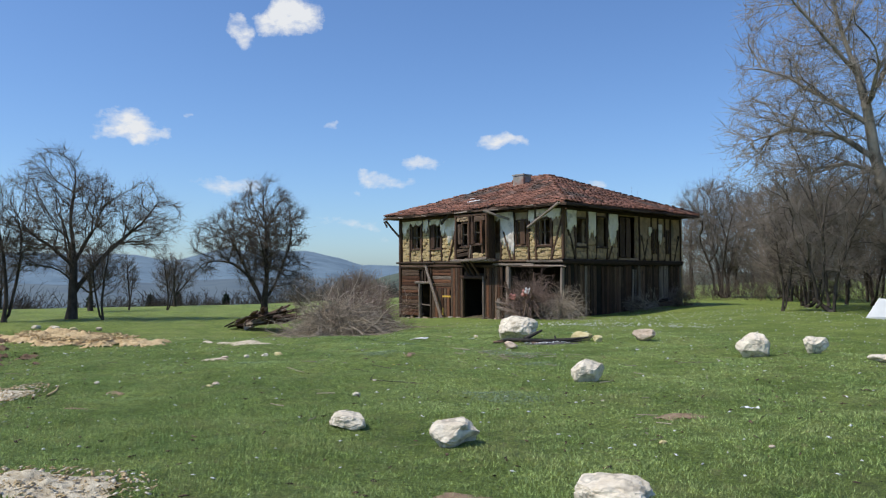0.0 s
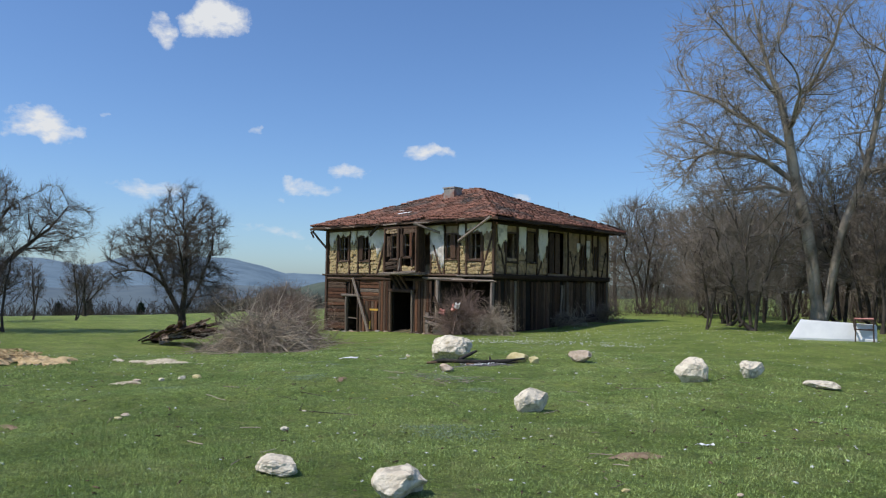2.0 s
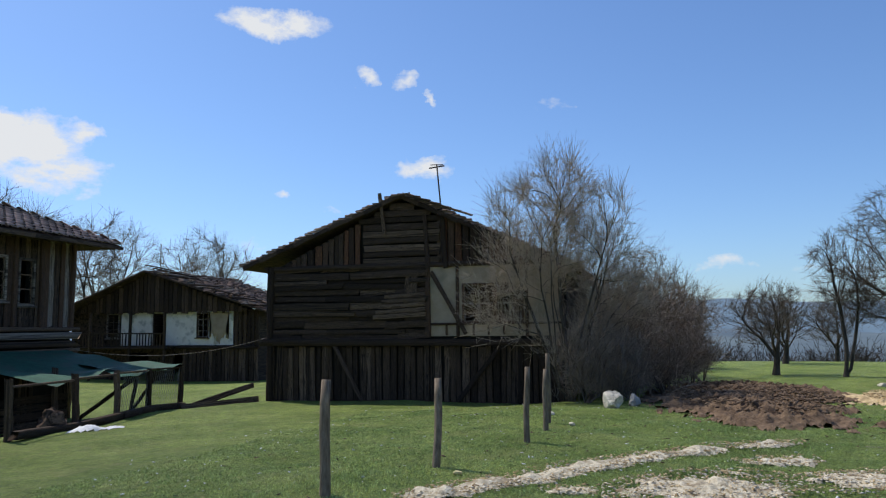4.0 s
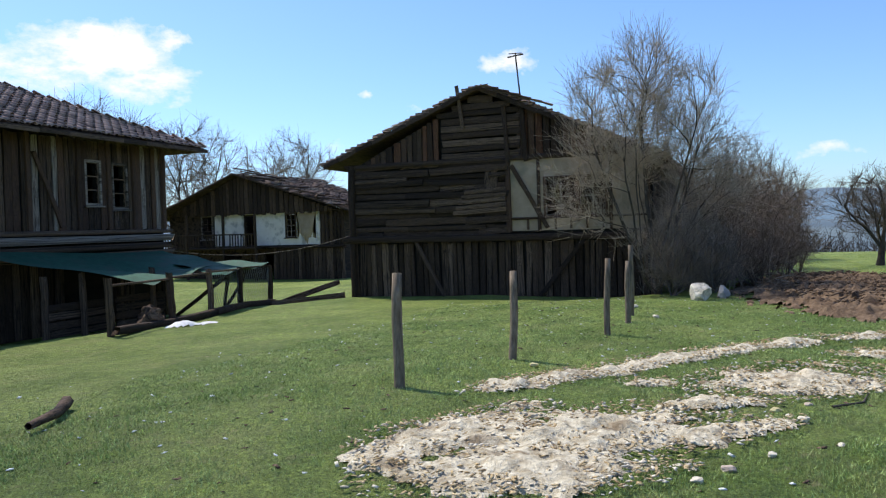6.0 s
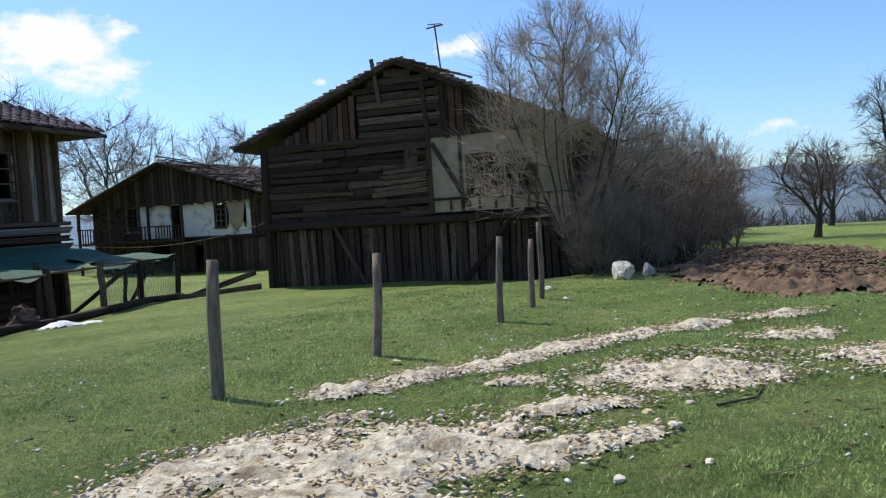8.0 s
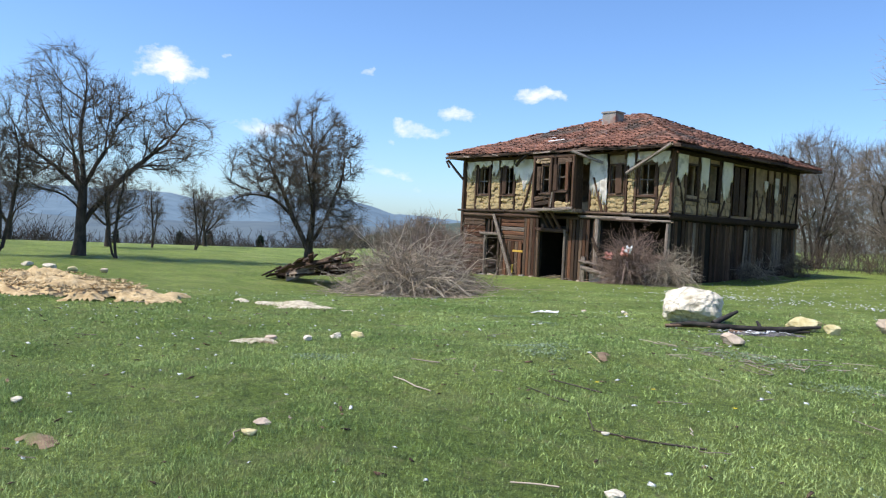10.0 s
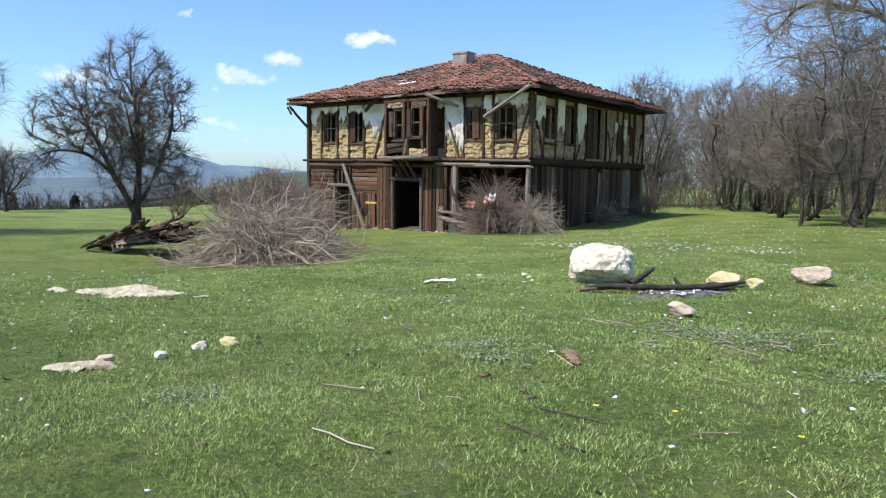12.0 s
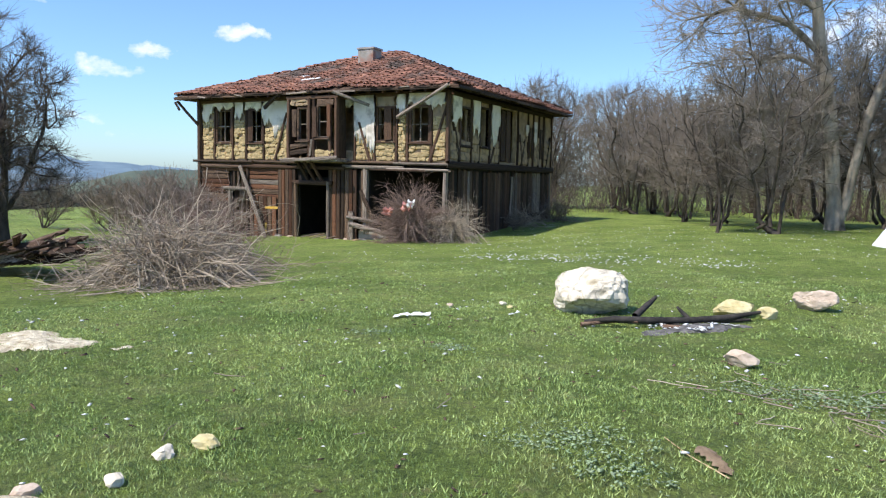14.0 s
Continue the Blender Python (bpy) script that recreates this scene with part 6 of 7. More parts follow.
clump = tree("tree", 95, [((0.35 * math.cos(k * 1.5), 0.35 * math.sin(k * 1.5), 0), (0.5 * math.cos(k * 1.5 + 0.4), 0.5 * math.sin(k * 1.5 + 0.4), 1.8), (1.3 * math.cos(k * 1.5 + 0.5), 1.3 * math.sin(k * 1.5 + 0.5), 3.8), (1.8 * math.cos(k * 1.5 + 0.7), 1.8 * math.sin(k * 1.5 + 0.7), 5.2 + math.sin(k * 3))) for k in range(5)],
             [((0, 0, 5.0), (3.0, 3.0, 2.7), 330), ((0, 0, 2.6), (2.6, 2.6, 1.4), 90)], "many-stemmed bare tree at the wood's edge", M_bark, M_grove, 0.13, "tree", "trees of the wood", tip=0.007, twigs=9, reach=0.95, lift=0.12, shoot=0.0085)
put(clump, 10.9, 3.9, 0, 0.92)
r = random.Random(5)
spots = [(14.6, 9, 1.05), (8.6, 8.4, 0.85), (12.5, 11.5, 1.15), (17.5, 8, 1.15), (4.2, 20.5, 1.0), (1.2, 23, 1.1), (7.2, 17, 1.0), (20.5, 4.5, 1.1), (23, 9, 1.2), (6.3, 13.2, 0.8), (15.8, 5.2, 0.8), (9.8, 13.5, 0.95)]
for i in range(17):
    x = -12 + i * 2.8 + r.uniform(-1, 1)
    spots.append((x, 27 + r.uniform(-2, 10) - max(0, x - 8) * 0.75, r.uniform(0.95, 1.35)))
for x, y, s in spots:
    again(clump if r.random() < 0.85 else slim, x, y, r.uniform(0, 360), s * (1.0 if r.random() < 0.8 else 1.2))
for x, y, s in ((-12, -71, 1.5), (-20, -72, 1.6), (-4, -74, 1.7), (-28, -70, 1.5), (2, -72, 1.6), (-34, -64, 1.4), (-9, -62, 1.25), (4, -66, 1.5)):
    again(clump, x, y, r.uniform(0, 360), s)


# ---- belts of scrub ----
def thicket(name, spots, height, stems, material, label, thick=0.018, seed=1, lean=0.35, twigs=6):
    """Bare stems and twigs in a belt: spots is an array of (x, y, scale)."""
    q = np.random.default_rng(seed)
    n = len(spots) * stems
    base = np.repeat(spots, stems, 0)
    xy = base[:, :2] + q.normal(0, 0.7, (n, 2))
    st = np.concatenate([xy, (lie(xy[:, 0], xy[:, 1]) - 0.1)[:, None]], 1)
    way = np.concatenate([q.normal(0, lean, (n, 2)), np.ones((n, 1))], 1)
    pts, rad = grow(q, st, way, height * base[:, 2] * q.uniform(0.45, 1.1, n), np.full(n, thick), 4, 0.14, 0.0, 0.5)
    p, d, length, radius = sprout(q, pts, rad, twigs, 0.2, 38 if twigs < 9 else 46, 0.5, 0.7)
    pts2, rad2 = grow(q, p, d, length, np.maximum(radius, thick * 0.6), 3, 0.18, 0.03, 0.5)
    v, f = merge([tubes(pts, rad, 3), tubes(pts2, rad2, 3)])
    ob = new(name, mesh(name, v, f, material))
    return tagged(ob, label, "bushes", kind="stuff")


M_thinbelt = island_vary(surface("brown_undergrowth", (0.07, 0.052, 0.042), (0.17, 0.13, 0.105), 0.5, 0.95, 0.0), 0.6, 1.4)
M_far = island_vary(surface("grey_wood_edge", (0.12, 0.10, 0.085), (0.24, 0.205, 0.175), 0.5, 0.95, 0.0), 0.6, 1.3)
q = np.random.default_rng(9)
n = 560
bx = -36 - q.uniform(0, 1, n) ** 1.3 * 26
thicket("scrub_belt", np.stack([bx, q.uniform(-62, 60, n), q.uniform(0.7, 1.3, n)], 1), 1.9, 10, M_shrub, "belt of brown leafless scrub at the meadow's edge", 0.026, 11, 0.6, 4)
n = 150
ux = q.uniform(-14, 44, n)
uy = 23.5 + q.uniform(0, 1, n) ** 1.5 * 16 - np.maximum(0, ux - 6) * 0.8
thicket("undergrowth", np.stack([ux, uy, q.uniform(0.7, 1.3, n)], 1), 2.6, 12, M_thinbelt, "grey-brown undergrowth below the trees", 0.011, 12, 0.45, 8)
n = 50
thicket("undergrowth", np.stack([q.uniform(-20, -1, n), -30.6 + q.normal(0, 0.6, n) + 0.0, q.uniform(0.5, 1.1, n)], 1), 2.0, 10, M_brush, "dry undergrowth at the foot of the willows", 0.012, 13)
n = 30
tall_x = q.uniform(-8, 40, n)
thicket("far_wood", np.stack([q.uniform(-18, 50, 170), q.uniform(30, 52, 170), q.uniform(0.6, 1.2, 170)], 1), 7.6, 6, M_far, "grey bare wood behind the house", 0.022, 14, 0.34, 16)

for k, (x, y, h) in enumerate(((-46, -2, 1.9), (-49, 2, 2.2), (-53, -5, 2.3), (-47, 6, 1.8))):
    pr = np.random.default_rng(k)
    top = thing("conifer", (x, y, ground(x, y)), "small dark green conifer at the meadow's edge", "tree", "conifers")
    p, rad = grow(pr, np.array([[x, y, ground(x, y) - 0.2]]), np.array([[0, 0, 1.0]]), np.array([h]), np.array([0.09]), 8, 0.01, 0, 0.2)
    part("trunk", mesh("trunk", *tubes(p, rad, 6), M_bark, True), M_bark, top)
    c = 1500
    f = pr.uniform(0.08, 1, c)
    a = pr.uniform(0, 2 * np.pi, c)
    rr = (1 - f) * h * 0.32 * pr.uniform(0.3, 1, c)
    ctr = np.stack([x + np.cos(a) * rr, y + np.sin(a) * rr, ground(x, y) + f * h - rr * 0.25], -1)
    tri = ctr[:, None, :] + pr.normal(0, 0.12, (c, 3, 3))
    part("crown", mesh("crown", tri.reshape(-1, 3), np.arange(c * 3).reshape(-1, 3), M_pine), M_pine, top)


# ---- heaps and bushes of cut brush ----
def brush(name, cx, cy, rx, ry, h, count, material, label, seed, thick=0.012, length=1.6, droop=-0.16, base=0.0, spring=0.0):
    q = np.random.default_rng(seed)
    u = q.normal(0, 0.42, (count, 2)) * (1 - spring)
    xy = np.stack([cx + u[:, 0] * rx, cy + u[:, 1] * ry], 1)
    dome = np.exp(-(u ** 2).sum(1) * 1.6)
    st = np.concatenate([xy, (lie(xy[:, 0], xy[:, 1]) + q.uniform(0.0, 1, count) * h * 0.75 * dome + base)[:, None]], 1)
    way = np.concatenate([q.normal(0, 1, (count, 2)) + u * 0.4, q.normal(0.45, 0.5, (count, 1)) + 2.6 * spring], 1)
    pts, rad = grow(q, st, way, length * q.uniform(0.4, 1.2, count), thick * q.uniform(0.4, 1.3, count), 6, 0.34, droop * 0.6, 0.5)
    floor = lie(pts[..., 0], pts[..., 1]) + 0.02
    pts[..., 2] = np.maximum(pts[..., 2], floor)
    p, d, ln, radius = sprout(q, pts, rad, 3, 0.2, 40, 0.4, 0.6)
    pts2, rad2 = grow(q, p, d, ln, np.maximum(radius * 0.8, 0.004), 3, 0.2, -0.05, 0.5)
    pts2[..., 2] = np.maximum(pts2[..., 2], lie(pts2[..., 0], pts2[..., 1]) + 0.02)
    top = thing(name, (cx, cy, ground(cx, cy)), label, "brushwood")
    v, f = merge([tubes(pts, rad, 4), tubes(pts2, rad2, 3)])
    tagged(part("brushwood", mesh("brushwood", v, f, material), material, top), kind="stuff")
    for k in range(min(14, count // 60)):
        a = q.uniform(0, 2 * np.pi)
        c = np.array([cx + q.normal(0, 0.3) * rx, cy + q.normal(0, 0.3) * ry])
        L = length * q.uniform(0.5, 0.9)
        t = np.linspace(-1, 1, 7)
        px, py = c[0] + np.cos(a) * t * L, c[1] + np.sin(a) * t * L
        pz = lie(px, py) + 0.03 + h * q.uniform(0.35, 0.9) * (1 - t * t) * np.exp(-((c - (cx, cy)) ** 2).sum() * 0.5)
        part("branch", mesh("branch", *tubes(np.stack([px, py, pz], -1)[None], np.linspace(thick * 1.9, thick * 0.9, 7)[None], 5), material, True), material, top)
    return top


brush("brush_heap", 0.7, -14.1, 1.5, 1.4, 1.4, 1250, M_brush, "grey heap of cut dry branches in the grass", 3, 0.0115, 1.7, -0.26)
brush("brush_heap", -0.6, -11.9, 1.5, 1.1, 1.5, 800, M_redbrush, "brown tangle of standing dry stems", 4, 0.007, 1.5, 0.05)
brush("brush_bush", -0.45, -2.0, 0.75, 0.7, 1.4, 1100, M_redbrush, "reddish bush of tangled stems before the house", 5, 0.008, 1.65, -0.34, 0.0, 0.5)
brush("brush_bush", 0.75, -1.2, 0.8, 0.7, 1.1, 600, M_brush, "grey cut branches piled at the house corner", 6, 0.007, 1.35, -0.5, 0.0, 0.3)
brush("brush_bush", 1.0, 6.2, 0.7, 0.8, 0.9, 90, M_brush, "small dry bush by the side wall", 7, 0.01, 1.1, 0.03)
brush("brush_bush", 1.1, 9.4, 0.7, 0.8, 1.1, 120, M_redbrush, "small dry bush by the side wall", 8, 0.01, 1.2, 0.03)
bag = thing("torn_plastic_bag", (-0.1, -2.8, 0.9), "faded red plastic bag caught in the bush", "bag")
for k, (dx, dz, w, h) in enumerate(((0.0, 0.0, 0.36, 0.3), (0.18, 0.1, 0.26, 0.24), (-0.75, -0.2, 0.3, 0.26))):
    bm = bmesh.new()
    bmesh.ops.create_grid(bm, x_segments=7, y_segments=7, size=0.5)
    for v in bm.verts:
        v.co = Vector((-0.1 + dx + v.co.x * w * 1.2 + v.co.y * 0.1, -2.85 + 0.07 * math.sin(v.co.x * 9 + k) + 0.05 * math.cos(v.co.y * 11), 0.95 + dz + v.co.y * h + 0.05 * math.sin(v.co.x * 12)))
    part("flap", bm, M_red if k != 1 else M_litter, bag)

# fallen shed: a low heap of boards beside the brush
wreck = thing("collapsed_shed", (-3.2, -14.9, -0.35), "collapsed shed roof of dark rotten boards", "wreckage")
r = random.Random(11)
for i in range(46):
    f = r.random()
    x, y = -3.9 + f * 3.0 + r.uniform(-.2, .2), -15.7 + f * 0.7 + r.uniform(-.7, .7)
    z = ground(x, y) + 0.12 + 0.85 * math.sin(min(f * 1.25, 1) * 1.57) * r.uniform(0.55, 1)
    a = r.gauss(0.3, 0.7)
    L = r.uniform(0.4, 0.8)
    plank("board", wreck, (x - math.cos(a) * L / 2, y - math.sin(a) * L / 2, max(z - 0.28 * L, ground(x, y) + 0.04)), (x + math.cos(a) * L / 2, y + math.sin(a) * L / 2, z + (0.4 * (1 - f) - 0.2) * L + r.uniform(-.1, .1)), r.uniform(0.1, 0.26), 0.045, (r.uniform(-.6, .2), r.uniform(-.9, .1), 1), M_dark if r.random() < 0.75 else M_plank)
for i in range(18):
    x = -3.9 + i * 0.17
    plank("roof_lath", wreck, (x, -15.9 + 0.03 * i, ground(x, -15.8) + 0.06 + 0.02 * i), (x + 0.5, -14.4, ground(x, -15) + 0.3 + 0.025 * i), 0.16, 0.05, (-0.4, -0.4, 1), M_dark)
plank("ridge_board", wreck, (-3.1, -15.75, -0.22), (-1.15, -15.1, 0.42), 0.3, 0.05, (0.2, -1, 0.35), M_grey, "pale grey board on the heap")
plank("ridge_board", wreck, (-3.9, -15.5, -0.25), (-1.6, -14.7, 0.62), 0.2, 0.06, (-0.2, -0.5, 1), M_plank)


# ---- stones ----
def rock(name, x, y, sx, sy, sz, seed, material, label, turn=0.0, sink=0.12, group="", cuts=14):
    q = np.random.default_rng(seed)
    bm = bmesh.new()
    bmesh.ops.create_icosphere(bm, subdivisions=5 if max(sx, sy) > 0.4 else 3, radius=1)
    planes = [(Vector(unit(q.normal(0, 1, 3))), q.uniform(0.6, 0.84)) for _ in range(cuts)]
    off = Vector(q.uniform(0, 50, 3))
    for v in bm.verts:
        c = Vector([math.copysign(abs(k) ** 0.72, k) for k in v.co]) * 0.9
        for nrm, d in planes:
            k = c.dot(nrm) - d
            if k > 0:
                c -= nrm * k * 0.95
        c *= 1 + 0.14 * noise.noise(c * 1.4 + off) + 0.07 * noise.noise(c * 4 + off) + 0.045 * noise.noise(c * 9 + off) + 0.018 * noise.noise(c * 22 + off)
        v.co = c
    top = max(v.co.z for v in bm.verts) - min(v.co.z for v in bm.verts)
    low = min(v.co.z for v in bm.verts)
    wx = max(v.co.x for v in bm.verts) - min(v.co.x for v in bm.verts)
    wy = max(v.co.y for v in bm.verts) - min(v.co.y for v in bm.verts)
    for v in bm.verts:
        v.co = Vector((v.co.x * sx / wx, v.co.y * sy / wy, (v.co.z - low) * sz * (1 + sink) / top - sz * sink))
    me = bpy.data.meshes.new(name)
    bm.to_mesh(me)
    bm.free()
    me.materials.append(material)
    ob = new(name, me)
    ob.matrix_basis = pose(x, y, ground(x, y), 0, 0, turn)
    return tagged(ob, label, "rock", group)


rock("boulder", 10.12, -14.95, 1.04, 0.85, 0.66, 21, M_rock, "large white limestone boulder lying in the grass", 32, cuts=6)
for x, y, a, b, c, s, t in ((16.72, -25.22, 0.44, 0.3, 0.17, 3, 20), (18.15, -25.05, 0.5, 0.38, 0.24, 4, 60), (20.42, -25.72, 0.56, 0.42, 0.27, 5, 10), (16.3, -20.35, 0.52, 0.42, 0.36, 6, 40), (16.4, -14.95, 0.68, 0.5, 0.5, 7, 15), (17.1, -13.5, 0.57, 0.4, 0.36, 8, 70)):
    rock("rock", x, y, a, b, c, s, M_rock, "rough white limestone rock in the grass", t, group="field rocks")
rock("stone_slab", 18.6, -14.0, 0.66, 0.36, 0.15, 9, M_rock, "flat white stone slab in the grass", 20)
rock("rock", 12.95, -13.4, 0.62, 0.34, 0.3, 10, M_prock, "pale pink stone block in the grass", 10)
rock("rock", 12.0, -14.75, 0.55, 0.3, 0.24, 11, M_yrock, "yellow limestone behind the burnt log", 25)
rock("rock", 12.42, -14.62, 0.26, 0.2, 0.16, 12, M_yrock, "small yellow limestone beside the log", 0)
rock("rock", 12.45, -17.85, 0.33, 0.22, 0.16, 13, M_prock, "small pinkish stone in the grass", 0)
rock("rock", 2.3, -30.6, 0.5, 0.42, 0.42, 14, M_rock, "grey-white stone at the edge of the dung heap", 40)
rock("rock", 1.6, -30.1, 0.4, 0.3, 0.32, 15, M_chim, "squared grey stone beside the dung heap", 10)
small = [(15.05, -23.9, .16), (12.95, -25.0, .13), (12.75, -24.8, .15), (9.5, -22.1, .24), (9.65, -22.6, .17), (9.6, -21.85, .24), (9.3, -22.9, .2), (14.3, -23.0, .08), (-6.2, -21.6, .5), (-5.4, -21.2, .45), (-4.6, -20.6, .35), (-7.0, -22.0, .4), (8.9, -15.3, .18), (9.1, -15.5, .14), (8.2, -15.6, .14),
         (6.2, -31.3, .2), (4.6, -31.9, .25), (12.0, -32.3, .16), (15.6, -30.0, .14), (15.2, -29.7, .12), (14.2, -29.4, .15), (13.8, -29.6, .12), (13.4, -29.3, .1), (16.0, -30.2, .12), (14.9, -29.2, .09), (19.5, -23.5, .1), (20.3, -22.9, .09), (17.6, -21.8, .08), (11.2, -26.0, .12)]
for i, (x, y, s) in enumerate(small):
    rock("stone", x, y, s * 0.8, s * 0.6, s * 0.32, 100 + i, (M_rock, M_yrock, M_prock, M_rock)[i % 4], "small pale field stone in the grass", i * 37, group="field stones", cuts=16)

# burnt log with ash
log = thing("burnt_log", (11.3, -15.7, 0.1), "charred branch lying beside the boulder", "log")
q = np.random.default_rng(4)
lp = np.array([[10.35, -16.0], [10.7, -15.95], [11.1, -15.72], [11.55, -15.5], [11.95, -15.2], [12.35, -14.9]])
lz = lie(lp[:, 0], lp[:, 1]) + np.array([0.05, 0.12, 0.09, 0.06, 0.07, 0.12])
part("stem", mesh("stem", *tubes(np.concatenate([lp, lz[:, None]], 1)[None], np.array([[0.022, 0.042, 0.046, 0.04, 0.045, 0.02]]), 10), M_char, True), M_char, log)
for a, b, w in (((10.9, -15.6, 0.16), (11.05, -15.1, 0.36), 0.05), ((10.35, -16.15, 0.08), (10.8, -15.75, 0.12), 0.03), ((10.6, -15.55, 0.1), (11.5, -15.6, 0.1), 0.034), ((11.4, -15.35, 0.08), (12.25, -15.05, 0.17), 0.036), ((10.5, -15.75, 0.08), (11.0, -15.85, 0.13), 0.026), ((11.3, -15.8, 0.1), (12.1, -15.5, 0.08), 0.03), ((11.5, -15.1, 0.1), (11.3, -14.9, 0.22), 0.035)):
    part("branch", mesh("branch", *tubes(np.linspace(a, b, 4)[None], np.array([[w, w * 0.9, w * 0.8, w * 0.5]]), 7), M_char if w > 0.031 else M_plank, True), M_char, log)


# ---- heaps and bare patches ----
def value_noise(x, y, scale, seed):
    q = np.random.default_rng(seed)
    g = q.uniform(0, 1, (64, 64))
    u, v = x * scale + 100.3, y * scale + 57.7
    i, j = np.floor(u).astype(int), np.floor(v).astype(int)
    a, b = u - i, v - j
    a, b = a * a * (3 - 2 * a), b * b * (3 - 2 * b)
    G = lambda p, r: g[p % 64, r % 64]
    return (G(i, j) * (1 - a) + G(i + 1, j) * a) * (1 - b) + (G(i, j + 1) * (1 - a) + G(i + 1, j + 1) * a) * b


def rough_noise(x, y, scale, seed):
    return value_noise(x, y, scale, seed) * 0.5 + value_noise(x, y, scale * 2.3, seed + 1) * 0.28 + value_noise(x, y, scale * 5.1, seed + 2) * 0.15 + value_noise(x, y, scale * 11, seed + 3) * 0.07


def heap(name, spots, height, step, material, label, category, seed, ragged_by=0.9, lump=0.6, scale=1.4):
    """A low heap or bare patch with a broken edge; spots are ellipses (x, y, half width, half depth, turn)."""
    s = np.array(spots, float)
    x0, x1 = (s[:, 0] - s[:, 2:4].max(1)).min() - 0.5, (s[:, 0] + s[:, 2:4].max(1)).max() + 0.5
    y0, y1 = (s[:, 1] - s[:, 2:4].max(1)).min() - 0.5, (s[:, 1] + s[:, 2:4].max(1)).max() + 0.5
    gx, gy = np.meshgrid(np.arange(x0, x1, step), np.arange(y0, y1, step), indexing="ij")
    m = np.full(gx.shape, -9.0)
    for cx, cy, a, b, t in s:
        c, sn = math.cos(radians(t)), math.sin(radians(t))
        u, v = ((gx - cx) * c + (gy - cy) * sn) / a, (-(gx - cx) * sn + (gy - cy) * c) / b
        m = np.maximum(m, 1 - np.sqrt(u * u + v * v))
    nz = rough_noise(gx, gy, scale, seed)
    m = m + (nz - 0.5) * 2 * ragged_by
    up = np.clip(m, 0, 1) ** 0.7
    z = lie(gx, gy) - 0.012 + up * height * (1 - lump + lump * 2 * rough_noise(gx, gy, scale * 2.2, seed + 7)) + np.where(m > 0, 0.012, 0)
    keep = (m[:-1, :-1] > -0.04) & (m[1:, :-1] > -0.04) & (m[:-1, 1:] > -0.04) & (m[1:, 1:] > -0.04)
    ny = gx.shape[1]
    ii, jj = np.nonzero(keep)
    f = np.stack([ii * ny + jj, (ii + 1) * ny + jj, (ii + 1) * ny + jj + 1, ii * ny + jj + 1], 1)
    used, inv = np.unique(f.ravel(), return_inverse=True)
    v = np.stack([gx, gy, z], -1).reshape(-1, 3)[used]
    ob = new(name, mesh(name, v, inv.reshape(-1, 4), material, True))
    return tagged(ob, label, category, kind="stuff")


CHIPS = ((13.4, -32.15, 0.5, 0.24, 135), (12.75, -31.8, 0.65, 0.3, 140), (12.0, -31.25, 0.8, 0.32, 135), (11.2, -30.6, 0.7, 0.26, 135), (10.3, -29.95, 0.75, 0.28, 140), (9.6, -29.2, 0.65, 0.24, 130), (8.8, -28.2, 0.65, 0.26, 130),
         (12.4, -29.35, 1.05, 0.6, 130), (12.9, -30.8, 0.3, 0.16, 130), (13.75, -30.15, 0.6, 0.2, 125), (15.2, -32.05, 0.85, 0.45, 155), (15.0, -30.95, 0.95, 0.6, 140), (16.0, -31.4, 0.95, 0.6, 120), (15.8, -32.3, 0.55, 0.35, 160),
         (14.7, -30.05, 0.6, 0.24, 130), (10.25, -28.2, 0.55, 0.26, 125), (11.5, -27.5, 0.75, 0.45, 140), (17.0, -28.35, 0.7, 0.36, 30))


def on_chips(x, y, grow_by):
    """Whether places lie on the chip patches, each widened by a factor."""
    m = np.zeros(len(x), bool)
    for cx, cy, a, b, t in CHIPS:
        c, sn = math.cos(radians(t)), math.sin(radians(t))
        u, v = (x - cx) * c + (y - cy) * sn, -(x - cx) * sn + (y - cy) * c
        m |= (u / (a * grow_by)) ** 2 + (v / (b * grow_by)) ** 2 < 1
    return m


heap("wood_chip_patch", CHIPS, 0.075, 0.03, M_chips, "pale trodden patches of chips and chalky soil", "bare patch", 5, 0.75, 0.95, 2.8)
heap("bare_patch", ((5.2, -20.2, 1.0, 0.42, 20), (9.25, -23.1, 0.4, 0.18, 20), (4.2, -20.8, 0.3, 0.15, 0)), 0.05, 0.05, M_chips, "pale worn patch in the meadow", "bare patch", 8, 0.7, 0.6, 1.8)
heap("dung_heap", ((1.5, -27.6, 4.4, 1.9, 12), (-3.6, -26.8, 4.6, 2.6, 5), (4.4, -27.4, 2.0, 1.2, 0)), 0.25, 0.05, M_soil, "spread heap of brown dung and soil", "heap", 15, 0.6, 0.9, 3.0)
heap("straw_heap", ((1.0, -23.2, 3.3, 1.1, 15), (-1.6, -22.6, 2.2, 1.0, 10)), 0.22, 0.05, M_straw, "low heap of golden straw", "straw", 25, 0.7, 0.9, 1.6)
heap("soil_patch", ((18.85, -22.1, 0.3, 0.17, 40), (12.68, -20.89, 0.22, 0.08, 120), (19.6, -26.2, 0.3, 0.14, 20), (20.1, -26.7, 0.22, 0.1, 0), (13.2, -27.0, 0.22, 0.1, 30), (12.2, -26.1, 0.18, 0.08, 10)), 0.03, 0.04, M_earth, "scuffed brown earth in the grass", "bare patch", 35, 1.0, 0.6, 3.5)
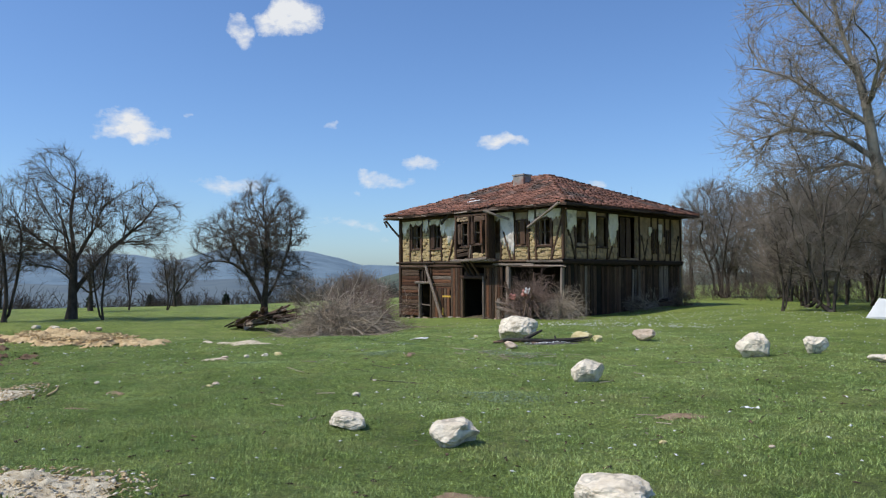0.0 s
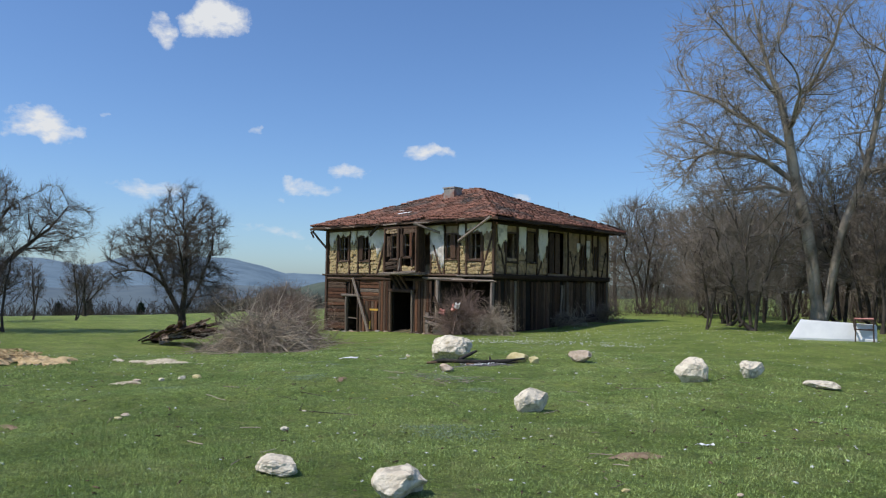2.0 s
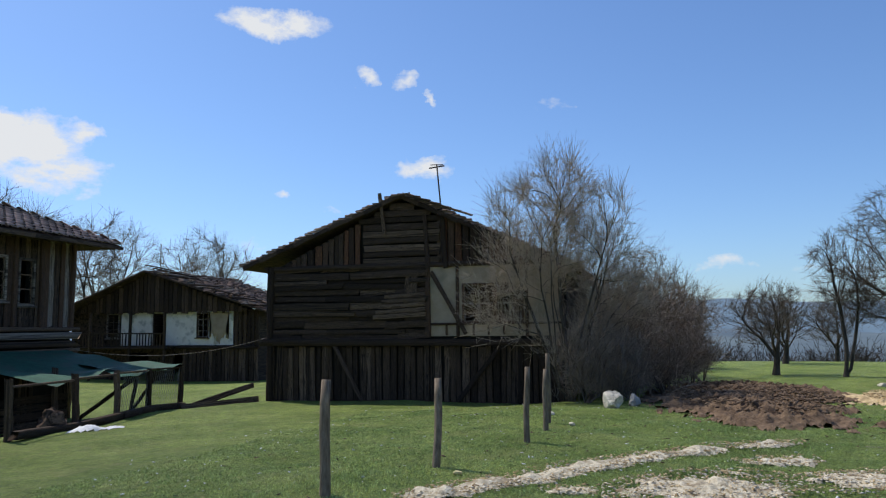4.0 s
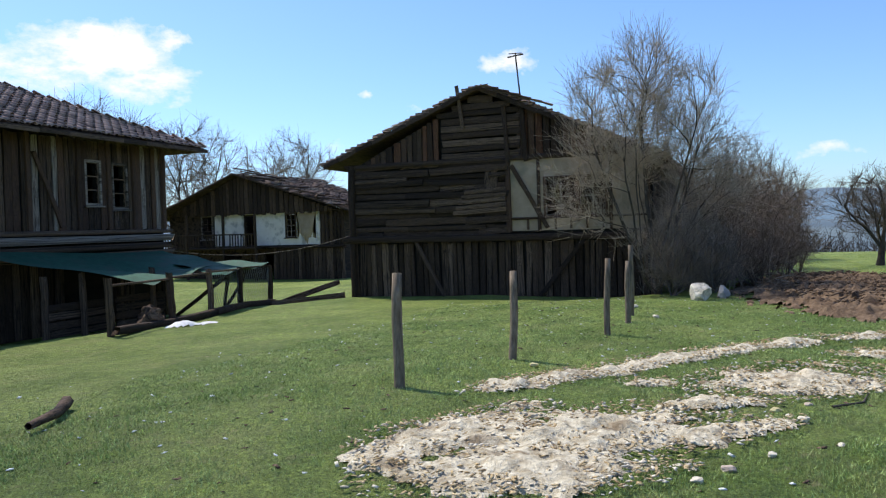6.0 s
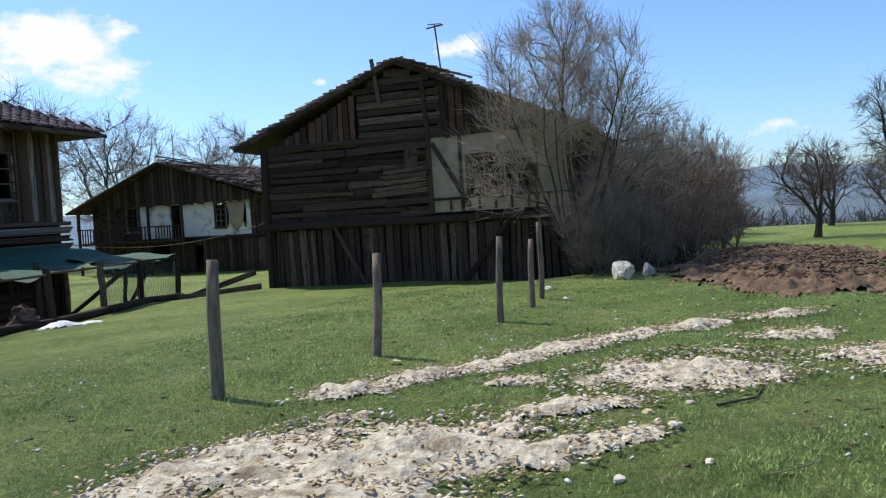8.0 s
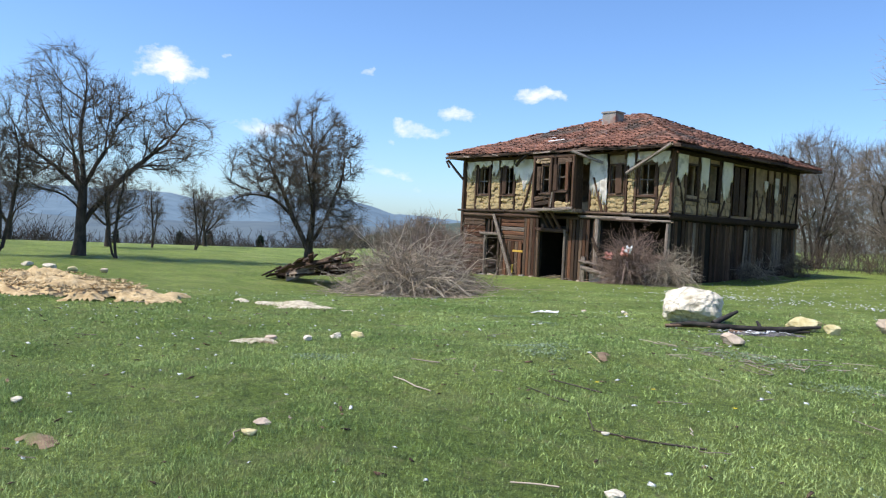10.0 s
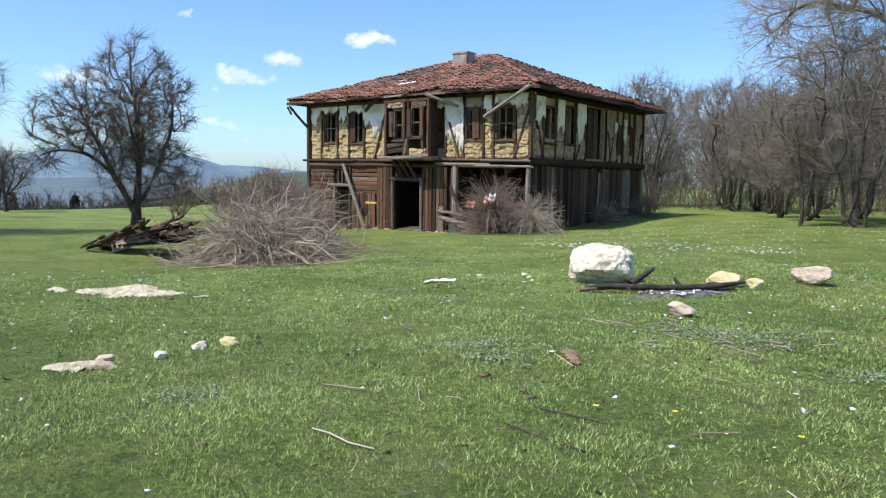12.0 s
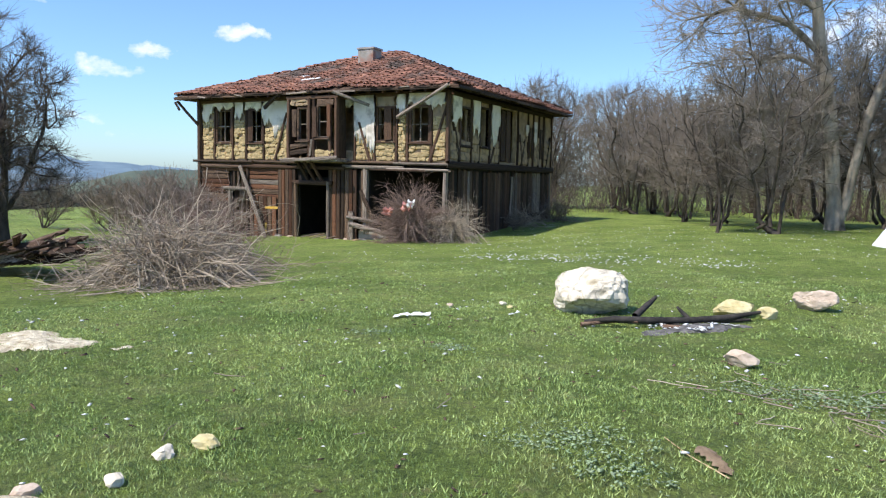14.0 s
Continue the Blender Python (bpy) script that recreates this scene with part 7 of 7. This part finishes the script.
heap("ash_patch", ((11.6, -15.75, 0.7, 0.25, 35),), 0.04, 0.03, M_ash, "grey ash and embers under the log", "ash", 45, 0.5, 0.7, 3.0)


def strewn(name, count, box, size, material, label, seed, category, long=1.0, where=None, lift=0.0):
    """Small flat scraps strewn over a stretch of ground."""
    q = np.random.default_rng(seed)
    x, y = q.uniform(box[0], box[1], count), q.uniform(box[2], box[3], count)
    if where is not None:
        k = where(x, y, q)
        x, y = x[k], y[k]
    n = len(x)
    a = q.uniform(0, 2 * np.pi, n)
    s = size * q.uniform(0.4, 1.3, n)
    ux = np.stack([np.cos(a), np.sin(a), q.normal(0, 0.25, n)], -1) * (s * long)[:, None]
    uy = np.stack([-np.sin(a), np.cos(a), q.normal(0, 0.25, n)], -1) * (s * 0.6)[:, None]
    c = np.stack([x, y, lie(x, y) + lift + s * 0.3], -1)
    up = np.array([0, 0, 1.0]) * (s * 0.35)[:, None]
    v = np.stack([c - ux - uy, c + ux - uy * q.uniform(0.5, 1, n)[:, None], c + ux * 0.8 + uy, c - ux + uy * 0.9, c + up, c - up], 1)
    base = np.arange(n)[:, None] * 6
    f = np.concatenate([base + np.array([[i, (i + 1) % 4, 4]]) for i in range(4)] + [base + np.array([[(i + 1) % 4, i, 5]]) for i in range(4)])
    ob = new(name, mesh(name, v.reshape(-1, 3), f, material))
    return tagged(ob, label, category, kind="stuff")


def chip_near(x, y, q):
    return on_chips(x, y, 1.4)


strewn("chips", 16000, (7, 18, -34, -26), 0.018, M_straw, "strewn wood chips and crumbs", 51, "chips", 1.4, chip_near, 0.05)
strewn("pebbles", 9000, (7, 18, -34, -26), 0.026, M_rock, "pale pebbles among the chips", 52, "pebbles", 1.0, chip_near, 0.03)
strewn("white_flecks", 3200, (0, 26, -38, 8), 0.023, M_litter, "white scraps and daisies dotted over the grass", 53, "litter", 1.0)
strewn("white_flecks", 200, (2, 16, -6, 4), 0.028, M_litter, "white scraps scattered before the house", 54, "litter", 1.2)
strewn("white_flecks", 260, (4.5, 11.5, -8.2, -6.2), 0.03, M_litter, "white scraps scattered before the house", 59, "litter", 1.2)
strewn("dead_leaves", 1800, (4, 24, -36, -12), 0.022, M_plank, "brown dead leaves and crumbs in the grass", 55, "leaves", 1.5)
strewn("straw_bits", 9000, (-5, 5, -25, -21), 0.03, M_straw, "loose straws on the heap", 56, "straw", 2.2, lambda x, y, q: ((x - 0.5) / 3.6) ** 2 + ((y + 23) / 1.3) ** 2 < q.uniform(0.3, 1, len(x)), 0.16)
strewn("clods", 5000, (-8, 6, -30, -24.5), 0.06, M_soil, "loose clods on the dung heap", 57, "clods", 1.0, lambda x, y, q: ((x + 0.5) / 6.5) ** 2 + ((y + 27.2) / 2.2) ** 2 < q.uniform(0.3, 1, len(x)), 0.25)
strewn("ash_bits", 60, (11.1, 11.9, -15.95, -15.45), 0.028, M_litter, "white bits of burnt litter", 58, "litter", 1.2, None, 0.03)


def stick(name, pts, w, material, label):
    p = np.array(pts, float)
    z = lie(p[:, 0], p[:, 1]) + w * 1.2
    ob = new(name, mesh(name, *tubes(np.concatenate([p, z[:, None]], 1)[None], np.linspace(w, w * 0.5, len(p))[None], 6), material, True))
    return tagged(ob, label, "stick")


stick("stick", ((14.9, -22.7), (14.6, -22.9), (14.2, -23.0), (13.9, -22.7)), 0.008, M_bark, "thin dark branch lying in the grass")
stick("stick", ((13.5, -22.0), (13.0, -22.05), (12.6, -21.6)), 0.007, M_bark, "thin dark branch lying in the grass")
stick("stick", ((11.9, -26.9), (11.6, -26.7), (11.2, -26.55)), 0.016, M_straw, "peeled pale stick in the grass")
stick("stick", ((12.15, -27.15), (11.95, -27.1)), 0.02, M_straw, "peeled pale stick in the grass")
stick("stick", ((15.2, -36.6), (15.7, -36.2), (16.2, -36.0)), 0.07, M_plank, "weathered log lying in the grass")
stick("stick", ((13.58, -22.53), (13.21, -22.42), (12.95, -22.35)), 0.007, M_bark, "thin dark branch lying in the grass")
stick("stick", ((12.75, -21.05), (12.5, -20.9), (12.3, -20.6)), 0.005, M_straw, "thin pale stick in the grass")
stick("stick", ((13.5, -29.1), (13.2, -28.8), (12.8, -28.7)), 0.014, M_bark, "dry stick on the bare patch")
for k, (x, y, turn, L) in enumerate(((8.21, -16.75, 0.35, 0.5), (9.35, -15.95, 1.3, 0.2), (12.05, -15.42, 0.2, 0.22), (19.2, -21.0, 0.9, 0.22), (14.6, -16.3, 2.0, 0.2))):
    bm = bmesh.new()
    bmesh.ops.create_grid(bm, x_segments=13, y_segments=5, size=0.5)
    for v in bm.verts:
        u, w = v.co.x * L, v.co.y * L * (0.16 + 0.3 * abs(v.co.x) ** 1.5)
        px, py = x + u * math.cos(turn) - w * math.sin(turn), y + u * math.sin(turn) + w * math.cos(turn)
        v.co = Vector((px, py, ground(px, py) + 0.03 + 0.05 * abs(noise.noise(Vector((px * 9, py * 9, k))))))
    bmesh.ops.solidify(bm, geom=bm.faces[:], thickness=0.006)
    tagged(part("plastic_scrap", bm, M_litter, None, "crumpled white plastic scrap in the grass"), "", "litter")
for x, y in ((13.3, -21.8), (14.49, -21.58), (13.75, -21.6)):
    flower = thing("dandelion", (x, y, ground(x, y)), "yellow dandelion flower low in the grass", "flower", "dandelions")
    bm = bmesh.new()
    for k in range(14):
        a = k * 2.4
        c = [Vector((math.cos(a + s) * 0.02 * f, math.sin(a + s) * 0.02 * f, 0.03 + 0.006 * f)) + Vector((x, y, ground(x, y))) for s, f in ((-0.2, 0.2), (-0.25, 1), (0.25, 1), (0.2, 0.2))]
        bm.faces.new([bm.verts.new(p) for p in c])
    part("petals", bm, M_yellow, flower)
    part("stem", mesh("stem", *tubes(np.linspace((x, y, ground(x, y) - 0.02), (x, y, ground(x, y) + 0.031), 3)[None], np.full((1, 3), 0.003), 5), M_blade), M_blade, flower)


def weeds(x, y, q):
    m = np.zeros(len(x), bool)
    for cx, cy, a, b in ((11.75, -20.9, 0.55, 0.3), (12.2, -21.3, 0.35, 0.25), (9.7, -18.5, 0.3, 0.2), (13.1, -18.7, 0.9, 0.4), (8.3, -17.9, 0.4, 0.2), (16.6, -22.6, 0.7, 0.5), (10.9, -23.2, 0.4, 0.25), (14.6, -19.5, 0.5, 0.3)):
        m |= ((x - cx) / a) ** 2 + ((y - cy) / b) ** 2 < q.uniform(0, 1.2, len(x)) ** 2
    return m


strewn("clover", 90000, (8, 18, -24, -17.5), 0.013, M_weed, "grey-green low weeds among the grass", 71, "weeds", 1.0, weeds, 0.02)
q = np.random.default_rng(72)
for count, cx, cy, sx, sy in ((42, 13.2, -18.8, 0.6, 0.45), (60, 14, -21.5, 4.0, 3.5)):
    c = np.stack([q.normal(cx, sx, count), q.normal(cy, sy, count)], -1)
    a = q.uniform(0, 2 * np.pi, count)
    L = q.uniform(0.05, 0.2, count)
    f = np.linspace(-1, 1, 4)
    xy = c[:, None, :] + np.stack([np.cos(a), np.sin(a)], -1)[:, None, :] * (L[:, None] * f)[..., None] + q.normal(0, 0.012, (count, 4, 2))
    pts = np.concatenate([xy, (lie(xy[..., 0], xy[..., 1]) + 0.022)[..., None]], -1)
    ob = new("twig_litter", mesh("twig_litter", *tubes(pts, np.tile(q.uniform(0.003, 0.006, count)[:, None], (1, 4)), 4), M_brush))
    tagged(ob, "short dry twigs lying in the grass", "twigs", kind="stuff")

# ---- fence posts, hen run, boat ----
def post(x, y, h, w, lean, label="weathered grey wooden fence post in the grass"):
    z = ground(x, y)
    p = np.array([[x + lean[0] * f, y + lean[1] * f + 0.012 * math.sin(f * 5 + x), z - 0.1 + (h + 0.1) * f] for f in np.linspace(0, 1, 6)])
    v, f = tubes(p[None], w * np.array([[1.05, 1.0, 0.97, 1.0, 0.95, 0.86]]), 9)
    cap = np.arange(45, 54)[None, :]
    me = mesh("fence_post", v, [f, cap], M_post)
    return tagged(new("fence_post", me), label, "post", "fence posts")


M_post = surface("grey_post", (0.10, 0.072, 0.048), (0.27, 0.205, 0.145), 5.0, 0.92, 0.6, (6, 6, 0.7), 0.02, stain=(0.08, 0.065, 0.05), stain_scale=0.4, stain_at=0.56, vary=0.2)
for a in ((13.63, -33.44, 1.27, 0.062, (-0.15, -0.04)), (11.65, -32.67, 1.16, 0.055, (-0.25, -0.02)), (9.25, -31.78, 1.2, 0.05, (-0.12, 0.0)), (7.4, -31.7, 1.12, 0.05, (-0.15, 0.02)), (5.9, -31.8, 1.4, 0.05, (0.0, 0.02))):
    post(*a)

run = thing("hen_run", (2.5, -45.5, -0.6), "hen run of posts, logs and green shade net", "pen")
RP = ((-0.3, -44.3), (1.5, -44.15), (3.3, -43.9), (5.6, -43.3), (8.2, -42.8))
for i, (x, y) in enumerate(RP):
    z = ground(x, y)
    plank("post", run, (x, y, z - 0.1), (x + random.uniform(-.12, .08), y, 0.75 + 0.05 * i), 0.14, 0.12, (0, 1, 0), M_dark if i % 2 else M_plank)
for (x0, y0), (x1, y1) in zip(RP, RP[1:]):
    plank("log", run, (x0, y0 + 0.15, ground(x0, y0) + 0.1), (x1, y1 + 0.15, ground(x1, y1) + 0.12), 0.2, 0.2, (0, 1, 0), M_dark)
    plank("rail", run, (x0, y0, 0.75), (x1, y1, 0.78), 0.06, 0.06, (0, 1, 0), M_plank)
for (x0, y0), (x1, y1) in (((0.2, -45.8), (0.6, -44.4)), ((2.2, -46.2), (1.6, -44.3)), ((1.2, -45.0), (2.0, -44.2))):
    plank("post", run, (x0, y0, -0.75), (x1, y1, 0.7), 0.1, 0.08, (0, 1, 0), M_dark)
for x in (3.9, 6.4, 7.6):
    plank("post", run, (x, -45.4, -0.8), (x, -45.4, 0.95), 0.13, 0.12, (0, 1, 0), M_plank)
for k, (x0, x1) in enumerate(((3.2, 5.2), (5.3, 7.5))):
    for j in range(5):
        plank("side_board", run, (x0, -45.6, -0.75 + j * 0.22), (x1, -45.5, -0.72 + j * 0.22), 0.2, 0.04, (0, 1, 0), M_plank if j % 2 else M_dark)


def net(name, c00, c10, c01, c11, sag, seed):
    n = 26
    u, v = np.meshgrid(np.linspace(0, 1, n), np.linspace(0, 1, n), indexing="ij")
    P = sum(np.array(c)[None, None, :] * w[..., None] for c, w in ((c00, (1 - u) * (1 - v)), (c10, u * (1 - v)), (c01, (1 - u) * v), (c11, u * v)))
    P[..., 2] -= sag * np.sin(u * np.pi) * np.sin(v * np.pi * 0.9) + 0.05 * np.sin(u * 13 + seed) * v + 0.04 * np.sin(v * 9 + u * 5) + 0.06 * np.abs(np.sin(u * 7.5)) * v
    i = (np.arange(n - 1)[:, None] * n + np.arange(n - 1)[None, :]).ravel()
    me = mesh(name, P.reshape(-1, 3), np.stack([i, i + n, i + n + 1, i + 1], 1), M_net, True)
    return part(name, me, M_net, run, "sagging dark green shade net")


net("shade_net", (0.6, -47.8, 1.35), (7.8, -47.8, 1.55), (1.2, -45.0, 1.0), (5.9, -43.6, 0.75), 0.25, 1)
net("shade_net", (-0.6, -47.2, 0.95), (1.6, -47.6, 1.2), (-0.35, -44.25, 0.85), (3.2, -43.9, 0.72), 0.12, 4)
q = np.random.default_rng(3)
wires = []
for (x0, y0), (x1, y1) in zip(RP[:3], RP[1:3]):
    for f in np.linspace(0, 1, 16):
        for s in (-1, 1):
            a, b = np.array([x0 + (x1 - x0) * f, y0 + (y1 - y0) * f]), np.clip(f + 0.25 * s, 0, 1)
            wires.append(np.linspace([a[0], a[1], ground(*a) + 0.1], [x0 + (x1 - x0) * b, y0 + (y1 - y0) * b, 0.72], 3))
wires = np.array(wires)
tagged(part("wire_mesh", mesh("wire_mesh", *tubes(wires, np.full(wires.shape[:2], 0.006), 3), M_wire), M_wire, run), kind="stuff")
cable = np.array([[0.3 - 3.2 * f, -47.8 + 5.4 * f, 1.35 - 1.6 * f * (1 - f) + 0.35 * f] for f in np.linspace(0, 1, 14)])
tagged(new("cable", mesh("cable", *tubes(cable[None], np.full((1, 14), 0.012), 5), M_grey, True)), "grey cable slung between the house and barn", "cable")
for k, (a, b, w) in enumerate((((-0.6, -44.0), (-2.6, -42.9), 0.16), ((0.2, -43.9), (-2.4, -42.6), 0.12))):
    plank_ob = plank("loose_plank", None, (a[0], a[1], ground(*a) + 0.05), (b[0], b[1], ground(*b) + (0.55 if k == 0 else 0.1)), 0.2, 0.06, (0.3, 1, 0.2), M_plank)
    tagged(plank_ob, "grey plank leaning on the barn corner" if k == 0 else "grey plank lying by the barn corner", "plank")
sack = thing("feed_sack", (6.6, -43.2, -0.4), "grey sack slumped against the hen run", "sack")
bm = bmesh.new()
bmesh.ops.create_icosphere(bm, subdivisions=3, radius=0.5)
for v in bm.verts:
    c = v.co
    v.co = Vector((6.6 + c.x * (0.75 - 0.4 * c.z) + 0.18 * noise.noise(c * 3), -43.1 + c.y * 0.4 + 0.1 * noise.noise(c * 5), ground(6.6, -43) + 0.24 + c.z * 0.55 + 0.14 * noise.noise(c * 4)))
part("body", bm, M_plank, sack, smooth=True)
tarp = heap("white_tarp", ((6.2, -42.3, 0.8, 0.22, -10),), 0.12, 0.05, M_litter, "crumpled white plastic sheet on the grass", "litter", 65, 0.4, 0.7, 2.0)

boat = thing("upturned_boat", (15.4, -0.85, 0.28), "white upturned boat lying in the grass", "boat")
ax, ay = Vector((0.964, 0.265, 0)), Vector((-0.265, 0.964, 0))
bm = bmesh.new()
rings = []
for f in np.linspace(0, 1, 9):
    half = 0.42 + 0.18 * math.sin(math.pi * min(f + 0.25, 1))
    o = Vector((14.1, -1.2, ground(15, -1) - 0.03)) + ax * 2.75 * f
    hgt = 0.72 - 0.12 * f
    inset = 0.42 * (1 - min(f / 0.16, 1))
    ring = []
    for s, zz in ((-1, 0.0), (-1.03, 0.1), (-0.72, hgt), (0.72, hgt), (1.03, 0.1), (1, 0.0)):
        ring.append(bm.verts.new(o + ax * (inset * zz / 0.72) + ay * half * s + Vector((0, 0, zz))))
    rings.append(ring)
for a, b in zip(rings, rings[1:]):
    for k in range(5):
        bm.faces.new((a[k], b[k], b[k + 1], a[k + 1]))
bm.faces.new(rings[0]), bm.faces.new(rings[-1][::-1])
bmesh.ops.recalc_face_normals(bm, faces=bm.faces[:])
bmesh.ops.bevel(bm, geom=[e for e in bm.edges if e.calc_face_angle(0) > 0.5], offset=0.025, segments=2, affect="EDGES")
part("hull", bm, M_white, boat)
stool = thing("iron_frame", (16.4, -1.3, 0.28), "rusty iron stool frame beside the boat", "stool")
so = Vector((16.3, -1.35, ground(16.3, -1.3)))
cs = [so + ax * i * 0.55 + ay * j * 0.4 for i, j in ((0, 0), (1, 0), (1, 1), (0, 1))]
for k, c in enumerate(cs):
    plank("leg", stool, c, c + Vector((0.02 * (-1) ** k, 0, 0.75)), 0.045, 0.045, (0, 1, 0), M_iron)
    d = cs[(k + 1) % 4]
    plank("rail", stool, c + Vector((0, 0, 0.42)), d + Vector((0, 0, 0.4)), 0.045, 0.045, (0, 0, 1), M_iron)
    plank("rail", stool, c + Vector((0, 0, 0.74)), d + Vector((0, 0, 0.74)), 0.045, 0.045, (0, 0, 1), M_iron)
plank("seat", stool, cs[0].lerp(cs[3], 0.5) + Vector((0, 0, 0.78)), cs[1].lerp(cs[2], 0.5) + Vector((0, 0, 0.78)), 0.42, 0.05, (0, 0, 1), M_red, "faded red seat board")

# ---- grass ----
q = np.random.default_rng(77)
count = 3600000
x, y = q.uniform(2, 25, count), q.uniform(-37, -9, count)
ux, uy = 10.3, -4.6
s = np.clip(((x - 13) * ux + (y + 25.4) * uy) / (ux * ux + uy * uy), 0, 1)
d = np.hypot(x - 13 - s * ux, y + 25.4 - s * uy)
keep = q.uniform(0, 1, count) < np.clip(1.0 * np.exp(-d / 5.2), 0, 1) * np.clip((rough_noise(x, y, 1.1, 3) - 0.25) * 3.2, 0.4, 1)
inside = on_chips(x, y, 0.9)
keep &= ~inside | (q.uniform(0, 1, count) < 0.12)
x, y, d = x[keep], y[keep], d[keep]
n = len(x)
hh = (0.013 + 0.024 * np.clip(rough_noise(x, y, 1.3, 9) * 1.6 - 0.3, 0, 1)) * q.uniform(0.5, 1.5, n)
wd = 0.0025 * (1 + d * 0.2)
a = q.uniform(0, 2 * np.pi, n)
bend = q.normal(0, 0.55, (n, 2)) * hh[:, None]
root = np.stack([x, y, lie(x, y) - 0.004], -1)
side = np.stack([np.cos(a), np.sin(a), np.zeros(n)], -1) * wd[:, None]
tip = root + np.concatenate([bend, hh[:, None]], 1)
v = np.stack([root - side, root + side, tip], 1)
lawn = new("grass", mesh("grass", v.reshape(-1, 3), np.arange(n * 3).reshape(-1, 3), M_blade))
tagged(lawn, "short grazed grass of uneven green", "grass", kind="stuff")
